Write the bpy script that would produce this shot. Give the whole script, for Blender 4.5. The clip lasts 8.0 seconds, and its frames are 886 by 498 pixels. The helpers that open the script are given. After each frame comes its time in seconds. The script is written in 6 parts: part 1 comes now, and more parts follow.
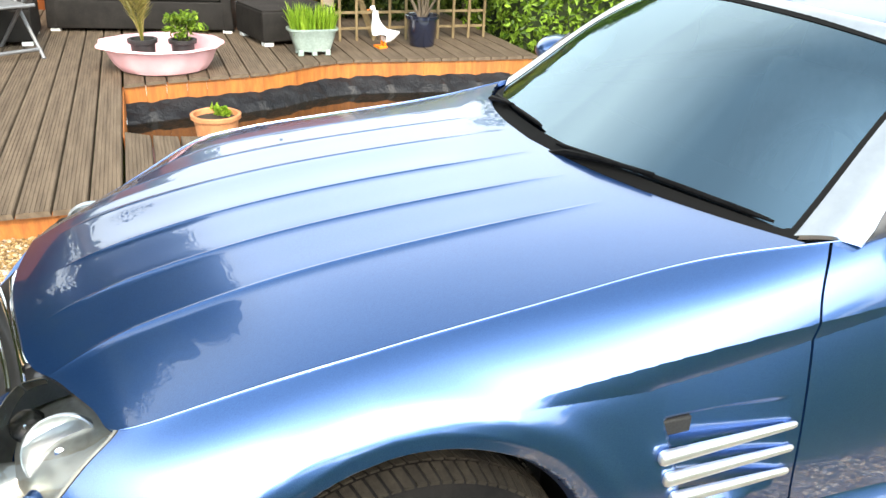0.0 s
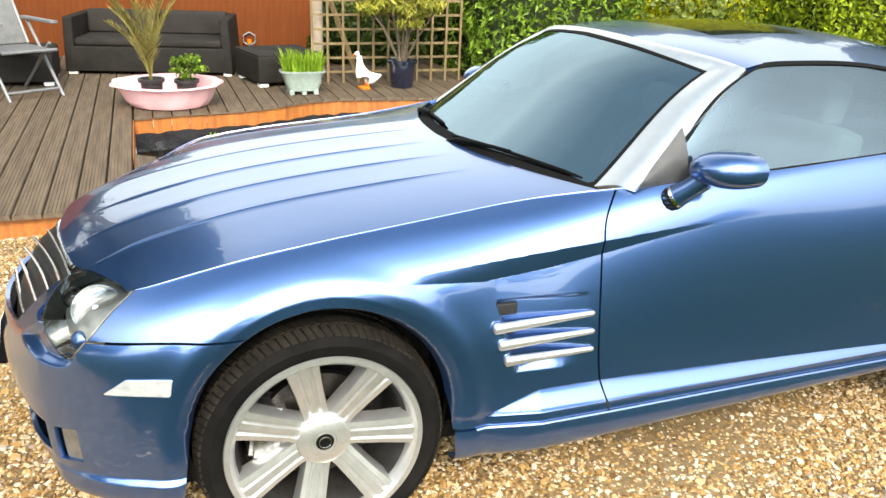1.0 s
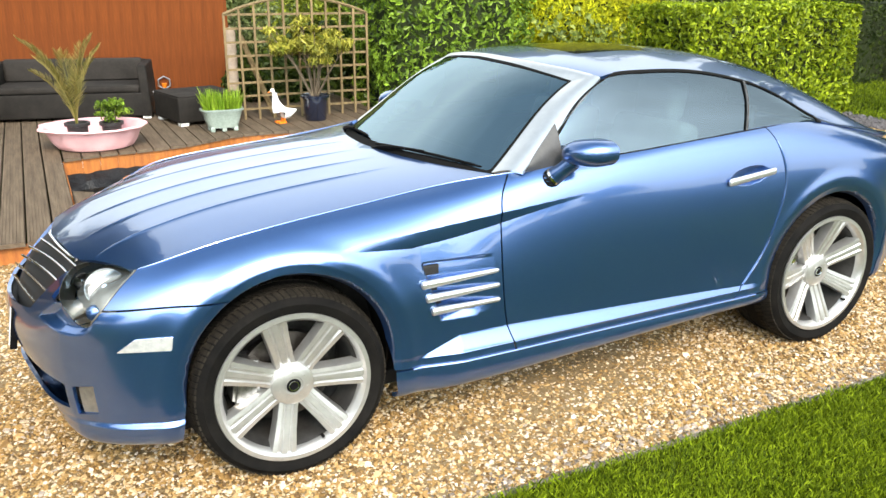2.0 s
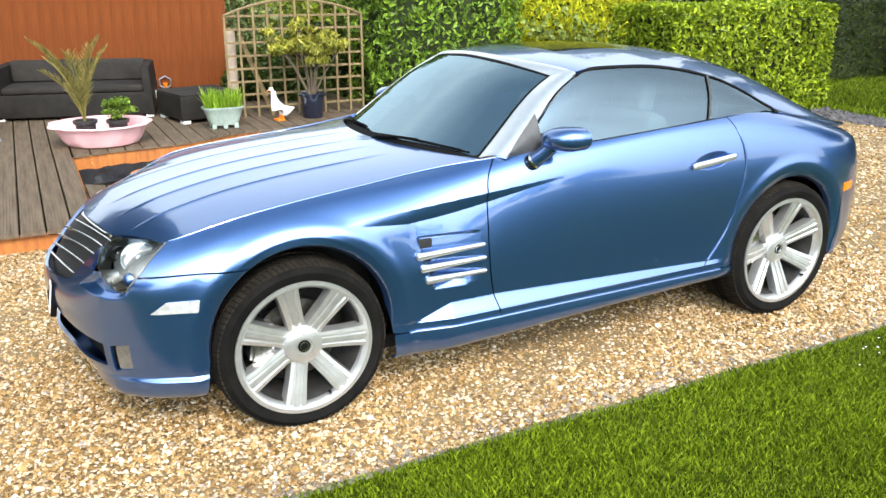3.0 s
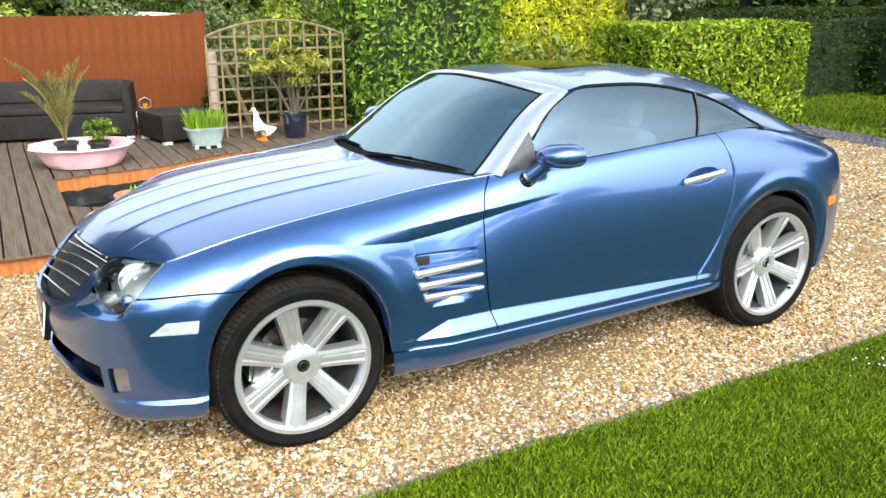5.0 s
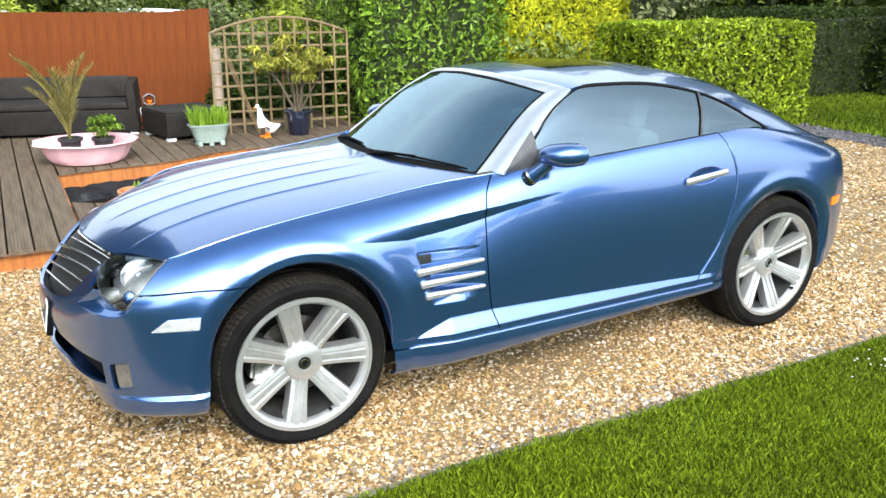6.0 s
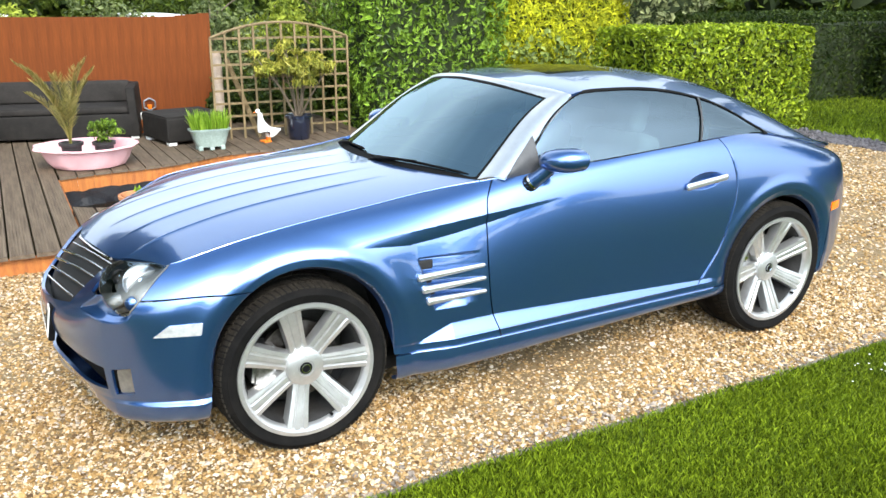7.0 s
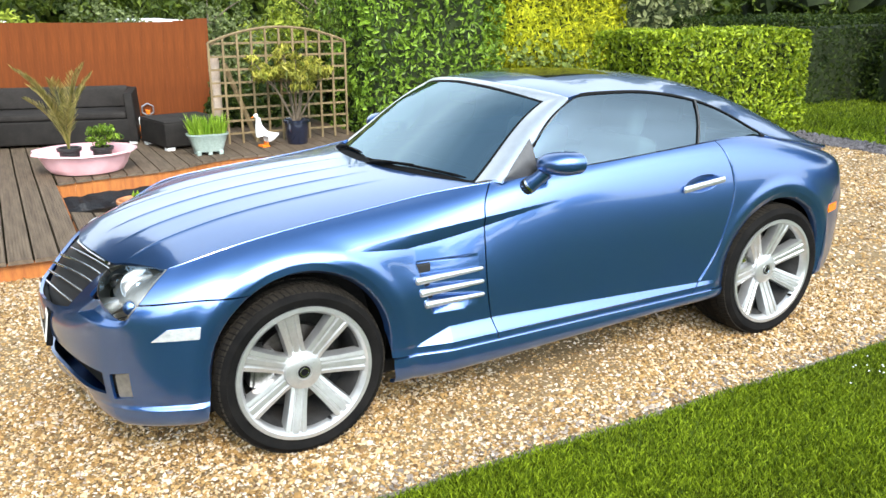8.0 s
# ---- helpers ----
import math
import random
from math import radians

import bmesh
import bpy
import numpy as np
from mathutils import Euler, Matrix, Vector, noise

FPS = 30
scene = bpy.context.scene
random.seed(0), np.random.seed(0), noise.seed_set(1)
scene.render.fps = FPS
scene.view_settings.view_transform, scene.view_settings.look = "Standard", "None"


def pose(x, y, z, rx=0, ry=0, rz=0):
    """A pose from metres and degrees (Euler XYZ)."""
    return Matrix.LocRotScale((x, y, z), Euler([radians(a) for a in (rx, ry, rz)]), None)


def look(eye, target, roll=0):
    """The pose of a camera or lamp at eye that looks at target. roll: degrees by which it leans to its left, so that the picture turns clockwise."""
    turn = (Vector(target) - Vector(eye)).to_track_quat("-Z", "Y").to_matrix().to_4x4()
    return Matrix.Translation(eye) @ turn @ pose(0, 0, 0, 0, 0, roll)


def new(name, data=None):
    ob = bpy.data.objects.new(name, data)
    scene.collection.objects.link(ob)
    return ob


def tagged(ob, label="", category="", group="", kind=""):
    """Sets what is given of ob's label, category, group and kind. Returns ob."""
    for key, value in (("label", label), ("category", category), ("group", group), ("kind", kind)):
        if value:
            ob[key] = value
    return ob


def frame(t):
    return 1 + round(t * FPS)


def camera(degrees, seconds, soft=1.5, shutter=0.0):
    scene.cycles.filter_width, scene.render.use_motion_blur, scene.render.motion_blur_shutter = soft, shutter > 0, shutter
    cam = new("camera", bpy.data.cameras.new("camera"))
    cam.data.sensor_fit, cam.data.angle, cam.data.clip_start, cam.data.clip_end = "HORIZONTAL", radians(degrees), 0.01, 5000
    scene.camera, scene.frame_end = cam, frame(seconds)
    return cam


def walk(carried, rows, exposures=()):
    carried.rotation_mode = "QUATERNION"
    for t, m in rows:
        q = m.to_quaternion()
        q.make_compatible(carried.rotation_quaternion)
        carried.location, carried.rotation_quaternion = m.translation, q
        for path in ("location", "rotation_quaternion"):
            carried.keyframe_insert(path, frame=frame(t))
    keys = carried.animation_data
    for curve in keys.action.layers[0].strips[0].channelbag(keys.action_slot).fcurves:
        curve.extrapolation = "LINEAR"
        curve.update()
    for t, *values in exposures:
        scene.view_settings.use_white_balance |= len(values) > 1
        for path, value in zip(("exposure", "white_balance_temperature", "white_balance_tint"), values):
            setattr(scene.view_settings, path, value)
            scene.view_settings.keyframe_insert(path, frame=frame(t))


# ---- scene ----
cam = camera(57.6, 8.0)
PATH = [
    (0, (-0.324, -1.773, 1.496), (0.324, -0.076, 0.657), 2.3),
    (0.2, (-0.333, -1.938, 1.506), (0.398, -0.244, 0.735), 1.7),
    (0.5, (-0.359, -2.172, 1.528), (0.422, -0.504, 0.748), 3.7),
    (0.7, (-0.366, -2.326, 1.547), (0.388, -0.622, 0.821), 2.3),
    (1, (-0.347, -2.554, 1.537), (0.308, -0.808, 0.812), 2.3),
    (1.2, (-0.348, -2.678, 1.54), (0.271, -0.937, 0.772), 1.2),
    (1.5, (-0.399, -2.835, 1.547), (0.342, -1.118, 0.837), 1.0),
    (1.7, (-0.498, -2.941, 1.55), (0.355, -1.252, 0.902), 1.2),
    (2.8, (-0.75, -3.389, 1.585), (0.078, -1.684, 0.946), -1.1),
    (3, (-0.772, -3.408, 1.582), (0.099, -1.724, 0.944), 0.2),
    (3.5, (-0.838, -3.384, 1.584), (0.087, -1.709, 1.002), 0.2),
    (4, (-0.864, -3.359, 1.579), (0.058, -1.69, 0.976), -0.2),
    (4.5, (-0.855, -3.367, 1.582), (0.073, -1.7, 0.981), 0.1),
    (4.7, (-0.851, -3.373, 1.579), (0.08, -1.704, 0.987), 0.0),
    (5.8, (-0.837, -3.388, 1.588), (0.079, -1.715, 0.986), 0.2),
    (6, (-0.841, -3.385, 1.583), (0.079, -1.713, 0.984), 0.3),
    (6.5, (-0.842, -3.386, 1.588), (0.074, -1.714, 0.984), 0.0),
    (7, (-0.848, -3.386, 1.59), (0.074, -1.712, 1.0), 0.3),
    (7.5, (-0.848, -3.391, 1.591), (0.077, -1.715, 1.009), -0.0),
    (8, (-0.847, -3.392, 1.588), (0.079, -1.717, 1.008), 0.1),
]
walk(cam, [(t, look(eye, target, roll)) for t, eye, target, roll in PATH],
     [(0.0, -0.60, 8200, 15), (1.0, -0.85, 8450, 15), (1.7, -0.91, 8350, 15), (3.0, -0.91, 7600, 15), (8.0, -0.90, 7300, 15)])

# ---- light: bright thin cloud, with a veiled sun high over the lawn ----
SUN_AZ, SUN_EL = 262.0, 42.0   # degrees: azimuth from +x, elevation
world = bpy.data.worlds.new("world")
scene.world = world
world.use_nodes = True
wn = world.node_tree
wn.nodes.clear()
w_out = wn.nodes.new("ShaderNodeOutputWorld")
w_bg = wn.nodes.new("ShaderNodeBackground")
w_sky = wn.nodes.new("ShaderNodeTexSky")
w_sky.sky_type = "NISHITA"
w_sky.sun_disc = False
w_sky.sun_elevation = radians(SUN_EL)
w_sky.sun_rotation = radians(90 - SUN_AZ)
w_sky.air_density, w_sky.dust_density, w_sky.ozone_density = 1.0, 3.0, 1.0
# thin cloud over the whole sky
w_tc = wn.nodes.new("ShaderNodeTexCoord")
w_map = wn.nodes.new("ShaderNodeMapping")
w_map.inputs["Scale"].default_value = (1.0, 1.0, 2.6)
w_noise = wn.nodes.new("ShaderNodeTexNoise")
w_noise.inputs["Scale"].default_value = 1.3
w_noise.inputs["Detail"].default_value = 7.0
w_noise.inputs["Roughness"].default_value = 0.58
w_ramp = wn.nodes.new("ShaderNodeValToRGB")
w_ramp.color_ramp.elements[0].position, w_ramp.color_ramp.elements[0].color = 0.30, (0.72, 0.72, 0.72, 1)
w_ramp.color_ramp.elements[1].position, w_ramp.color_ramp.elements[1].color = 0.60, (1.0, 1.0, 1.0, 1)
w_mix = wn.nodes.new("ShaderNodeMix")
w_mix.data_type = "RGBA"
w_tone = wn.nodes.new("ShaderNodeValToRGB")
w_tone.color_ramp.elements[0].position, w_tone.color_ramp.elements[0].color = 0.62, (20.5, 26.2, 31.6, 1)
w_tone.color_ramp.elements[1].position, w_tone.color_ramp.elements[1].color = 0.88, (6.8, 11.9, 17.4, 1)
wn.links.new(w_tone.outputs["Color"], w_mix.inputs["B"])
wn.links.new(w_tc.outputs["Generated"], w_map.inputs["Vector"])
wn.links.new(w_map.outputs["Vector"], w_noise.inputs["Vector"])
wn.links.new(w_noise.outputs["Fac"], w_ramp.inputs["Fac"])
# whiter towards the horizon, bluer overhead
w_xyz = wn.nodes.new("ShaderNodeSeparateXYZ")
w_thin = wn.nodes.new("ShaderNodeMapRange")
w_thin.inputs["From Min"].default_value, w_thin.inputs["From Max"].default_value = 0.45, 0.95
w_thin.inputs["To Min"].default_value, w_thin.inputs["To Max"].default_value = 1.0, 0.50
w_mul = wn.nodes.new("ShaderNodeMath")
w_mul.operation = "MULTIPLY"
wn.links.new(w_tc.outputs["Generated"], w_xyz.inputs["Vector"])
wn.links.new(w_xyz.outputs["Z"], w_thin.inputs["Value"])
wn.links.new(w_xyz.outputs["Z"], w_tone.inputs["Fac"])
wn.links.new(w_ramp.outputs["Color"], w_mul.inputs[0])
wn.links.new(w_thin.outputs["Result"], w_mul.inputs[1])
wn.links.new(w_mul.outputs["Value"], w_mix.inputs["Factor"])
wn.links.new(w_sky.outputs["Color"], w_mix.inputs["A"])
# the thin cloud glows widely round the veiled sun
w_dot = wn.nodes.new("ShaderNodeVectorMath")
w_dot.operation = "DOT_PRODUCT"
_az, _el = radians(SUN_AZ), radians(SUN_EL)
w_dot.inputs[1].default_value = (math.cos(_az) * math.cos(_el), math.sin(_az) * math.cos(_el), math.sin(_el))
w_pos = wn.nodes.new("ShaderNodeMath")
w_pos.operation = "MAXIMUM"
w_pos.inputs[1].default_value = 0.0
w_pow = wn.nodes.new("ShaderNodeMath")
w_pow.operation = "POWER"
w_pow.inputs[1].default_value = 5.0
w_amp = wn.nodes.new("ShaderNodeMath")
w_amp.operation = "MULTIPLY_ADD"
w_amp.inputs[1].default_value, w_amp.inputs[2].default_value = 5.8, 1.0
w_glow = wn.nodes.new("ShaderNodeVectorMath")
w_glow.operation = "SCALE"
wn.links.new(w_tc.outputs["Generated"], w_dot.inputs[0])
wn.links.new(w_dot.outputs["Value"], w_pos.inputs[0])
wn.links.new(w_pos.outputs["Value"], w_pow.inputs[0])
wn.links.new(w_pow.outputs["Value"], w_amp.inputs[0])
wn.links.new(w_mix.outputs["Result"], w_glow.inputs["Vector"])
wn.links.new(w_amp.outputs["Value"], w_glow.inputs["Scale"])
wn.links.new(w_glow.outputs["Vector"], w_bg.inputs["Color"])
w_bg.inputs["Strength"].default_value = 0.15
wn.links.new(w_bg.outputs["Background"], w_out.inputs["Surface"])

sun_data = bpy.data.lights.new("sun", "SUN")
sun_data.energy, sun_data.angle, sun_data.color = 4.0, radians(9.0), (1.0, 0.91, 0.76)
sun = new("sun", sun_data)
sun.matrix_world = look((20 * math.cos(_az) * math.cos(_el), 20 * math.sin(_az) * math.cos(_el), 20 * math.sin(_el)), (0, 0, 0))


# ---- materials ----
def ramp_between(nt, fac, stops):
    node = nt.nodes.new("ShaderNodeValToRGB")
    els = node.color_ramp.elements
    while len(els) < len(stops):
        els.new(0.5)
    for el, (pos, col) in zip(els, stops):
        el.position, el.color = pos, (*col, 1)
    nt.links.new(fac, node.inputs["Fac"])
    return node.outputs["Color"]


def noise_tex(nt, scale, detail=4.0, rough=0.55, stretch=(1, 1, 1), coords="Object"):
    tc = nt.nodes.new("ShaderNodeTexCoord")
    mp = nt.nodes.new("ShaderNodeMapping")
    mp.inputs["Scale"].default_value = stretch
    nz = nt.nodes.new("ShaderNodeTexNoise")
    nz.inputs["Scale"].default_value, nz.inputs["Detail"].default_value, nz.inputs["Roughness"].default_value = scale, detail, rough
    nt.links.new(tc.outputs[coords], mp.inputs["Vector"])
    nt.links.new(mp.outputs["Vector"], nz.inputs["Vector"])
    return nz.outputs["Fac"]


def mixed(nt, fac, a, b, mode="MIX"):
    mx = nt.nodes.new("ShaderNodeMix")
    mx.data_type, mx.blend_type = "RGBA", mode
    for sock, val in (("Factor", fac), ("A", a), ("B", b)):
        if isinstance(val, (int, float)):
            mx.inputs[sock].default_value = val
        elif isinstance(val, tuple):
            mx.inputs[sock].default_value = (*val, 1)
        else:
            nt.links.new(val, mx.inputs[sock])
    return mx.outputs["Result"]


def bump(nt, bsdf, height, strength, distance):
    bp = nt.nodes.new("ShaderNodeBump")
    bp.inputs["Strength"].default_value, bp.inputs["Distance"].default_value = strength, distance
    nt.links.new(height, bp.inputs["Height"])
    nt.links.new(bp.outputs["Normal"], bsdf.inputs["Normal"])


def material(name, colour, rough=0.5, metal=0.0, **sockets):
    m = bpy.data.materials.new(name)
    m.use_nodes = True
    b = m.node_tree.nodes["Principled BSDF"]
    b.inputs["Base Color"].default_value = (*colour, 1)
    b.inputs["Roughness"].default_value = rough
    b.inputs["Metallic"].default_value = metal
    for key, value in sockets.items():
        b.inputs[key.replace("_", " ")].default_value = value
    return m, m.node_tree, b


def varied(name, dark, light, scale, rough=0.7, stretch=(1, 1, 1), bump_scale=0, bump_d=0.002, per_object=0.0, per_island=0.0, metal=0.0, fine=True, coords="Object", **sockets):
    """A surface with variation at two scales, fine relief, and (optionally) its own shade per piece."""
    m, nt, b = material(name, dark, rough, metal, **sockets)
    coarse = noise_tex(nt, scale, 5, 0.6, stretch, coords)
    col = ramp_between(nt, coarse, ((0.3, dark), (0.7, light)))
    if fine:
        grain = noise_tex(nt, scale * 9, 3, 0.6, stretch, coords)
        col = mixed(nt, 0.35, col, ramp_between(nt, grain, ((0.3, (0.35, 0.35, 0.35)), (0.7, (0.75, 0.75, 0.75)))), "OVERLAY")
    for amount, kind, socket in ((per_object, "ShaderNodeObjectInfo", "Random"), (per_island, "ShaderNodeNewGeometry", "Random Per Island")):
        if amount:
            rnd = nt.nodes.new(kind).outputs[socket]
            g0, g1 = 1 - amount, 1 + amount
            col = mixed(nt, 1.0, col, ramp_between(nt, rnd, ((0.0, (g0, g0, g0)), (1.0, (min(g1, 1), min(g1, 1), min(g1, 1))))), "MULTIPLY")
    nt.links.new(col, b.inputs["Base Color"])
    if bump_scale:
        bump(nt, b, noise_tex(nt, bump_scale, 4, 0.6, stretch, coords), 0.6, bump_d)
    return m


def car_paint():
    m, nt, b = material("blue_metallic_paint", (0.02, 0.06, 0.18), 0.30, 0.90, Coat_Weight=1.0, Coat_Roughness=0.012, Coat_IOR=1.78)
    tc = nt.nodes.new("ShaderNodeTexCoord")
    vo = nt.nodes.new("ShaderNodeTexVoronoi")
    vo.inputs["Scale"].default_value = 1800
    nt.links.new(tc.outputs["Object"], vo.inputs["Vector"])
    flake = ramp_between(nt, vo.outputs["Color"], ((0.0, (0.007, 0.070, 0.258)), (1.0, (0.028, 0.160, 0.475))))
    nt.links.new(flake, b.inputs["Base Color"])
    # uncoloured flakes near the top of the coat
    gl = nt.nodes.new("ShaderNodeBsdfGlossy")
    gl.inputs["Roughness"].default_value = 0.21
    gl.inputs["Color"].default_value = (0.67, 0.74, 0.79, 1)
    mx = nt.nodes.new("ShaderNodeMixShader")
    mx.inputs["Fac"].default_value = 0.12
    nt.links.new(b.outputs["BSDF"], mx.inputs[1])
    nt.links.new(gl.outputs["BSDF"], mx.inputs[2])
    nt.links.new(mx.outputs["Shader"], nt.nodes["Material Output"].inputs["Surface"])
    return m


def glass(name, tint, density=0.55, gloss=(0.66, 0.86, 1.0)):
    """A tinted pane: part lets light through, part is dark film, all of it mirrors the sky."""
    m = bpy.data.materials.new(name)
    m.use_nodes = True
    nt = m.node_tree
    nt.nodes.clear()
    out = nt.nodes.new("ShaderNodeOutputMaterial")
    clear = nt.nodes.new("ShaderNodeBsdfTransparent")
    clear.inputs["Color"].default_value = (*tint, 1)
    gl = nt.nodes.new("ShaderNodeBsdfGlossy")
    gl.inputs["Roughness"].default_value = 0.01
    gl.inputs["Color"].default_value = (*gloss, 1)
    fr = nt.nodes.new("ShaderNodeFresnel")
    fr.inputs["IOR"].default_value = 1.0 + density
    mx = nt.nodes.new("ShaderNodeMixShader")
    nt.links.new(fr.outputs["Fac"], mx.inputs["Fac"])
    nt.links.new(clear.outputs["BSDF"], mx.inputs[1])
    nt.links.new(gl.outputs["BSDF"], mx.inputs[2])
    nt.links.new(mx.outputs["Shader"], out.inputs["Surface"])
    return m


M_PAINT = car_paint()
M_SILVER = varied("satin_silver", (0.62, 0.63, 0.64), (0.70, 0.71, 0.72), 30, 0.33, metal=0.85, fine=False)
M_CHROME = material("chrome", (0.85, 0.86, 0.88), 0.10, 1.0)[0]
M_BLACK = varied("black_plastic", (0.002, 0.002, 0.0022), (0.006, 0.006, 0.0065), 60, 0.55, bump_scale=900, bump_d=0.0003, Specular_IOR_Level=0.06)
M_SEAL = material("black_seal_rubber", (0.004, 0.004, 0.004), 0.8, 0.0, Specular_IOR_Level=0.15)[0]
M_RUBBER = varied("tyre_rubber", (0.004, 0.004, 0.004), (0.010, 0.009, 0.008), 14, 0.8, bump_scale=300, bump_d=0.0008, Specular_IOR_Level=0.06)
M_TREAD = varied("dusty_tread_rubber", (0.007, 0.006, 0.005), (0.024, 0.020, 0.015), 18, 0.9, bump_scale=200, bump_d=0.001, Specular_IOR_Level=0.1)
M_ALLOY = varied("alloy_wheel_paint", (0.50, 0.50, 0.495), (0.60, 0.60, 0.59), 25, 0.33, metal=0.8, fine=False, Coat_Weight=0.6, Coat_Roughness=0.1)
M_DISC = varied("cast_iron", (0.045, 0.040, 0.037), (0.10, 0.09, 0.082), 40, 0.4, metal=0.9)
M_CALIPER = varied("caliper_metal", (0.12, 0.115, 0.11), (0.42, 0.41, 0.40), 60, 0.3, metal=0.9, fine=False)
# barrel far darker than the alloy: shade behind the spokes put into the colour
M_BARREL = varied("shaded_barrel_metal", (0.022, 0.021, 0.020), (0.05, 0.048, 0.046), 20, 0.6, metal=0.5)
M_WELL = varied("wheel_well_liner", (0.010, 0.010, 0.010), (0.022, 0.021, 0.020), 20, 0.9, Specular_IOR_Level=0.05)
M_GLASS = glass("tinted_glass", (0.36, 0.48, 0.50), 1.35)
M_SCREEN = glass("windscreen_glass", (0.50, 0.62, 0.66), 3.4, (0.66, 0.89, 1.0))
M_LENS = glass("clear_lens", (0.93, 0.95, 0.97), 0.5)
M_CABIN = varied("dark_grey_leather", (0.035, 0.036, 0.038), (0.06, 0.06, 0.062), 20, 0.55, bump_scale=350, bump_d=0.0006)
M_AMBER = material("amber_plastic", (0.80, 0.17, 0.005), 0.2, 0.0, Coat_Weight=1.0)[0]
M_REFLECTOR = material("mirror_bowl", (0.94, 0.94, 0.94), 0.34, 0.95)[0]
M_MARKER = varied("clear_marker_plastic", (0.60, 0.62, 0.66), (0.92, 0.93, 0.95), 45, 0.2, metal=0.6, Coat_Weight=1.0)
M_PLATE = material("number_plate_white", (0.8, 0.8, 0.78), 0.4)[0]


# ---- mesh helpers ----
def thing(name, label, category, at=(0, 0, 0), turn=0.0, group="", kind=""):
    """An Empty that stands for a whole thing."""
    ob = new(name)
    ob.matrix_world = pose(*at, 0, 0, turn)
    return tagged(ob, label, category, group, kind)


def part(name, bm, mat, parent=None, label="", smooth=True, bevel=0.0):
    """Links a bmesh as one mesh object under a thing or under a part."""
    me = bpy.data.meshes.new(name)
    if isinstance(bm, bmesh.types.BMesh):
        bm.normal_update()
        bm.to_mesh(me)
        bm.free()
    else:
        verts, faces = bm
        me.from_pydata([tuple(map(float, v)) for v in verts], [], [tuple(map(int, f)) for f in faces])
        me.update()
    me.materials.append(mat)
    me.polygons.foreach_set("use_smooth", [smooth] * len(me.polygons))
    ob = new(name, me)
    if parent is not None:
        ob.parent = parent
    if label:
        ob["label"] = label
    if bevel:
        bv = ob.modifiers.new("bevel", "BEVEL")
        bv.width, bv.segments, bv.limit_method = bevel, 2, "ANGLE"
    if smooth:
        me.set_sharp_from_angle(angle=radians(38))
    return ob


def box(bm, lo, hi, m=Matrix()):
    """Adds a box from corner lo to corner hi, moved by m."""
    c = [(lo[i] + hi[i]) / 2 for i in range(3)]
    s = [hi[i] - lo[i] for i in range(3)]
    return bmesh.ops.create_cube(bm, size=1, matrix=m @ Matrix.Translation(c) @ Matrix.Diagonal((*s, 1)))


def boxed(lo, hi, m=Matrix()):
    bm = bmesh.new()
    box(bm, lo, hi, m)
    return bm


def slab_mesh(lo, hi, r=0.02, m=Matrix()):
    """A box with rounded edges."""
    bm = boxed(lo, hi)
    bmesh.ops.bevel(bm, geom=bm.edges[:], offset=r, segments=3, affect="EDGES", profile=0.6)
    bmesh.ops.transform(bm, matrix=m, verts=bm.verts[:])
    return bm


def lathe(profile, segs=48, axis="z", centre=(0, 0, 0), close=False):
    """A turned shape: profile of (radius, height), spun round an axis through centre."""
    verts, faces = [], []
    n = len(profile)
    for i in range(segs):
        a = 2 * math.pi * i / segs
        for r, h in profile:
            p = (r * math.cos(a), r * math.sin(a), h) if axis == "z" else (r * math.cos(a), h, r * math.sin(a))
            verts.append([p[k] + centre[k] for k in range(3)])
    rows = n if close else n - 1
    for i in range(segs):
        j = (i + 1) % segs
        for k in range(rows):
            k2 = (k + 1) % n
            f = (i * n + k, j * n + k, j * n + k2, i * n + k2)
            faces.append(f if axis == "z" else f[::-1])
    return verts, faces


def tube(points, radius, segs=8, caps=True):
    """A round bar through points; radius is one number or one a point."""
    pts = [Vector(p) for p in points]
    rad = [radius] * len(pts) if isinstance(radius, (int, float)) else list(radius)
    verts, faces = [], []
    up = Vector((0, 0, 1))
    for i, p in enumerate(pts):
        d = (pts[min(i + 1, len(pts) - 1)] - pts[max(i - 1, 0)]).normalized()
        a = d.cross(up if abs(d.z) < 0.95 else Vector((1, 0, 0))).normalized()
        b = d.cross(a).normalized()
        for k in range(segs):
            t = 2 * math.pi * k / segs
            verts.append(p + rad[i] * (math.cos(t) * a + math.sin(t) * b))
    for i in range(len(pts) - 1):
        for k in range(segs):
            k2 = (k + 1) % segs
            faces.append((i * segs + k, (i + 1) * segs + k, (i + 1) * segs + k2, i * segs + k2))
    if caps:
        faces.append(tuple(range(segs)))
        faces.append(tuple(reversed(range((len(pts) - 1) * segs, len(pts) * segs))))
    return verts, faces


def joined(*meshes):
    verts, faces = [], []
    for v, f in meshes:
        o = len(verts)
        verts += list(v)
        faces += [tuple(i + o for i in q) for q in f]
    return verts, faces


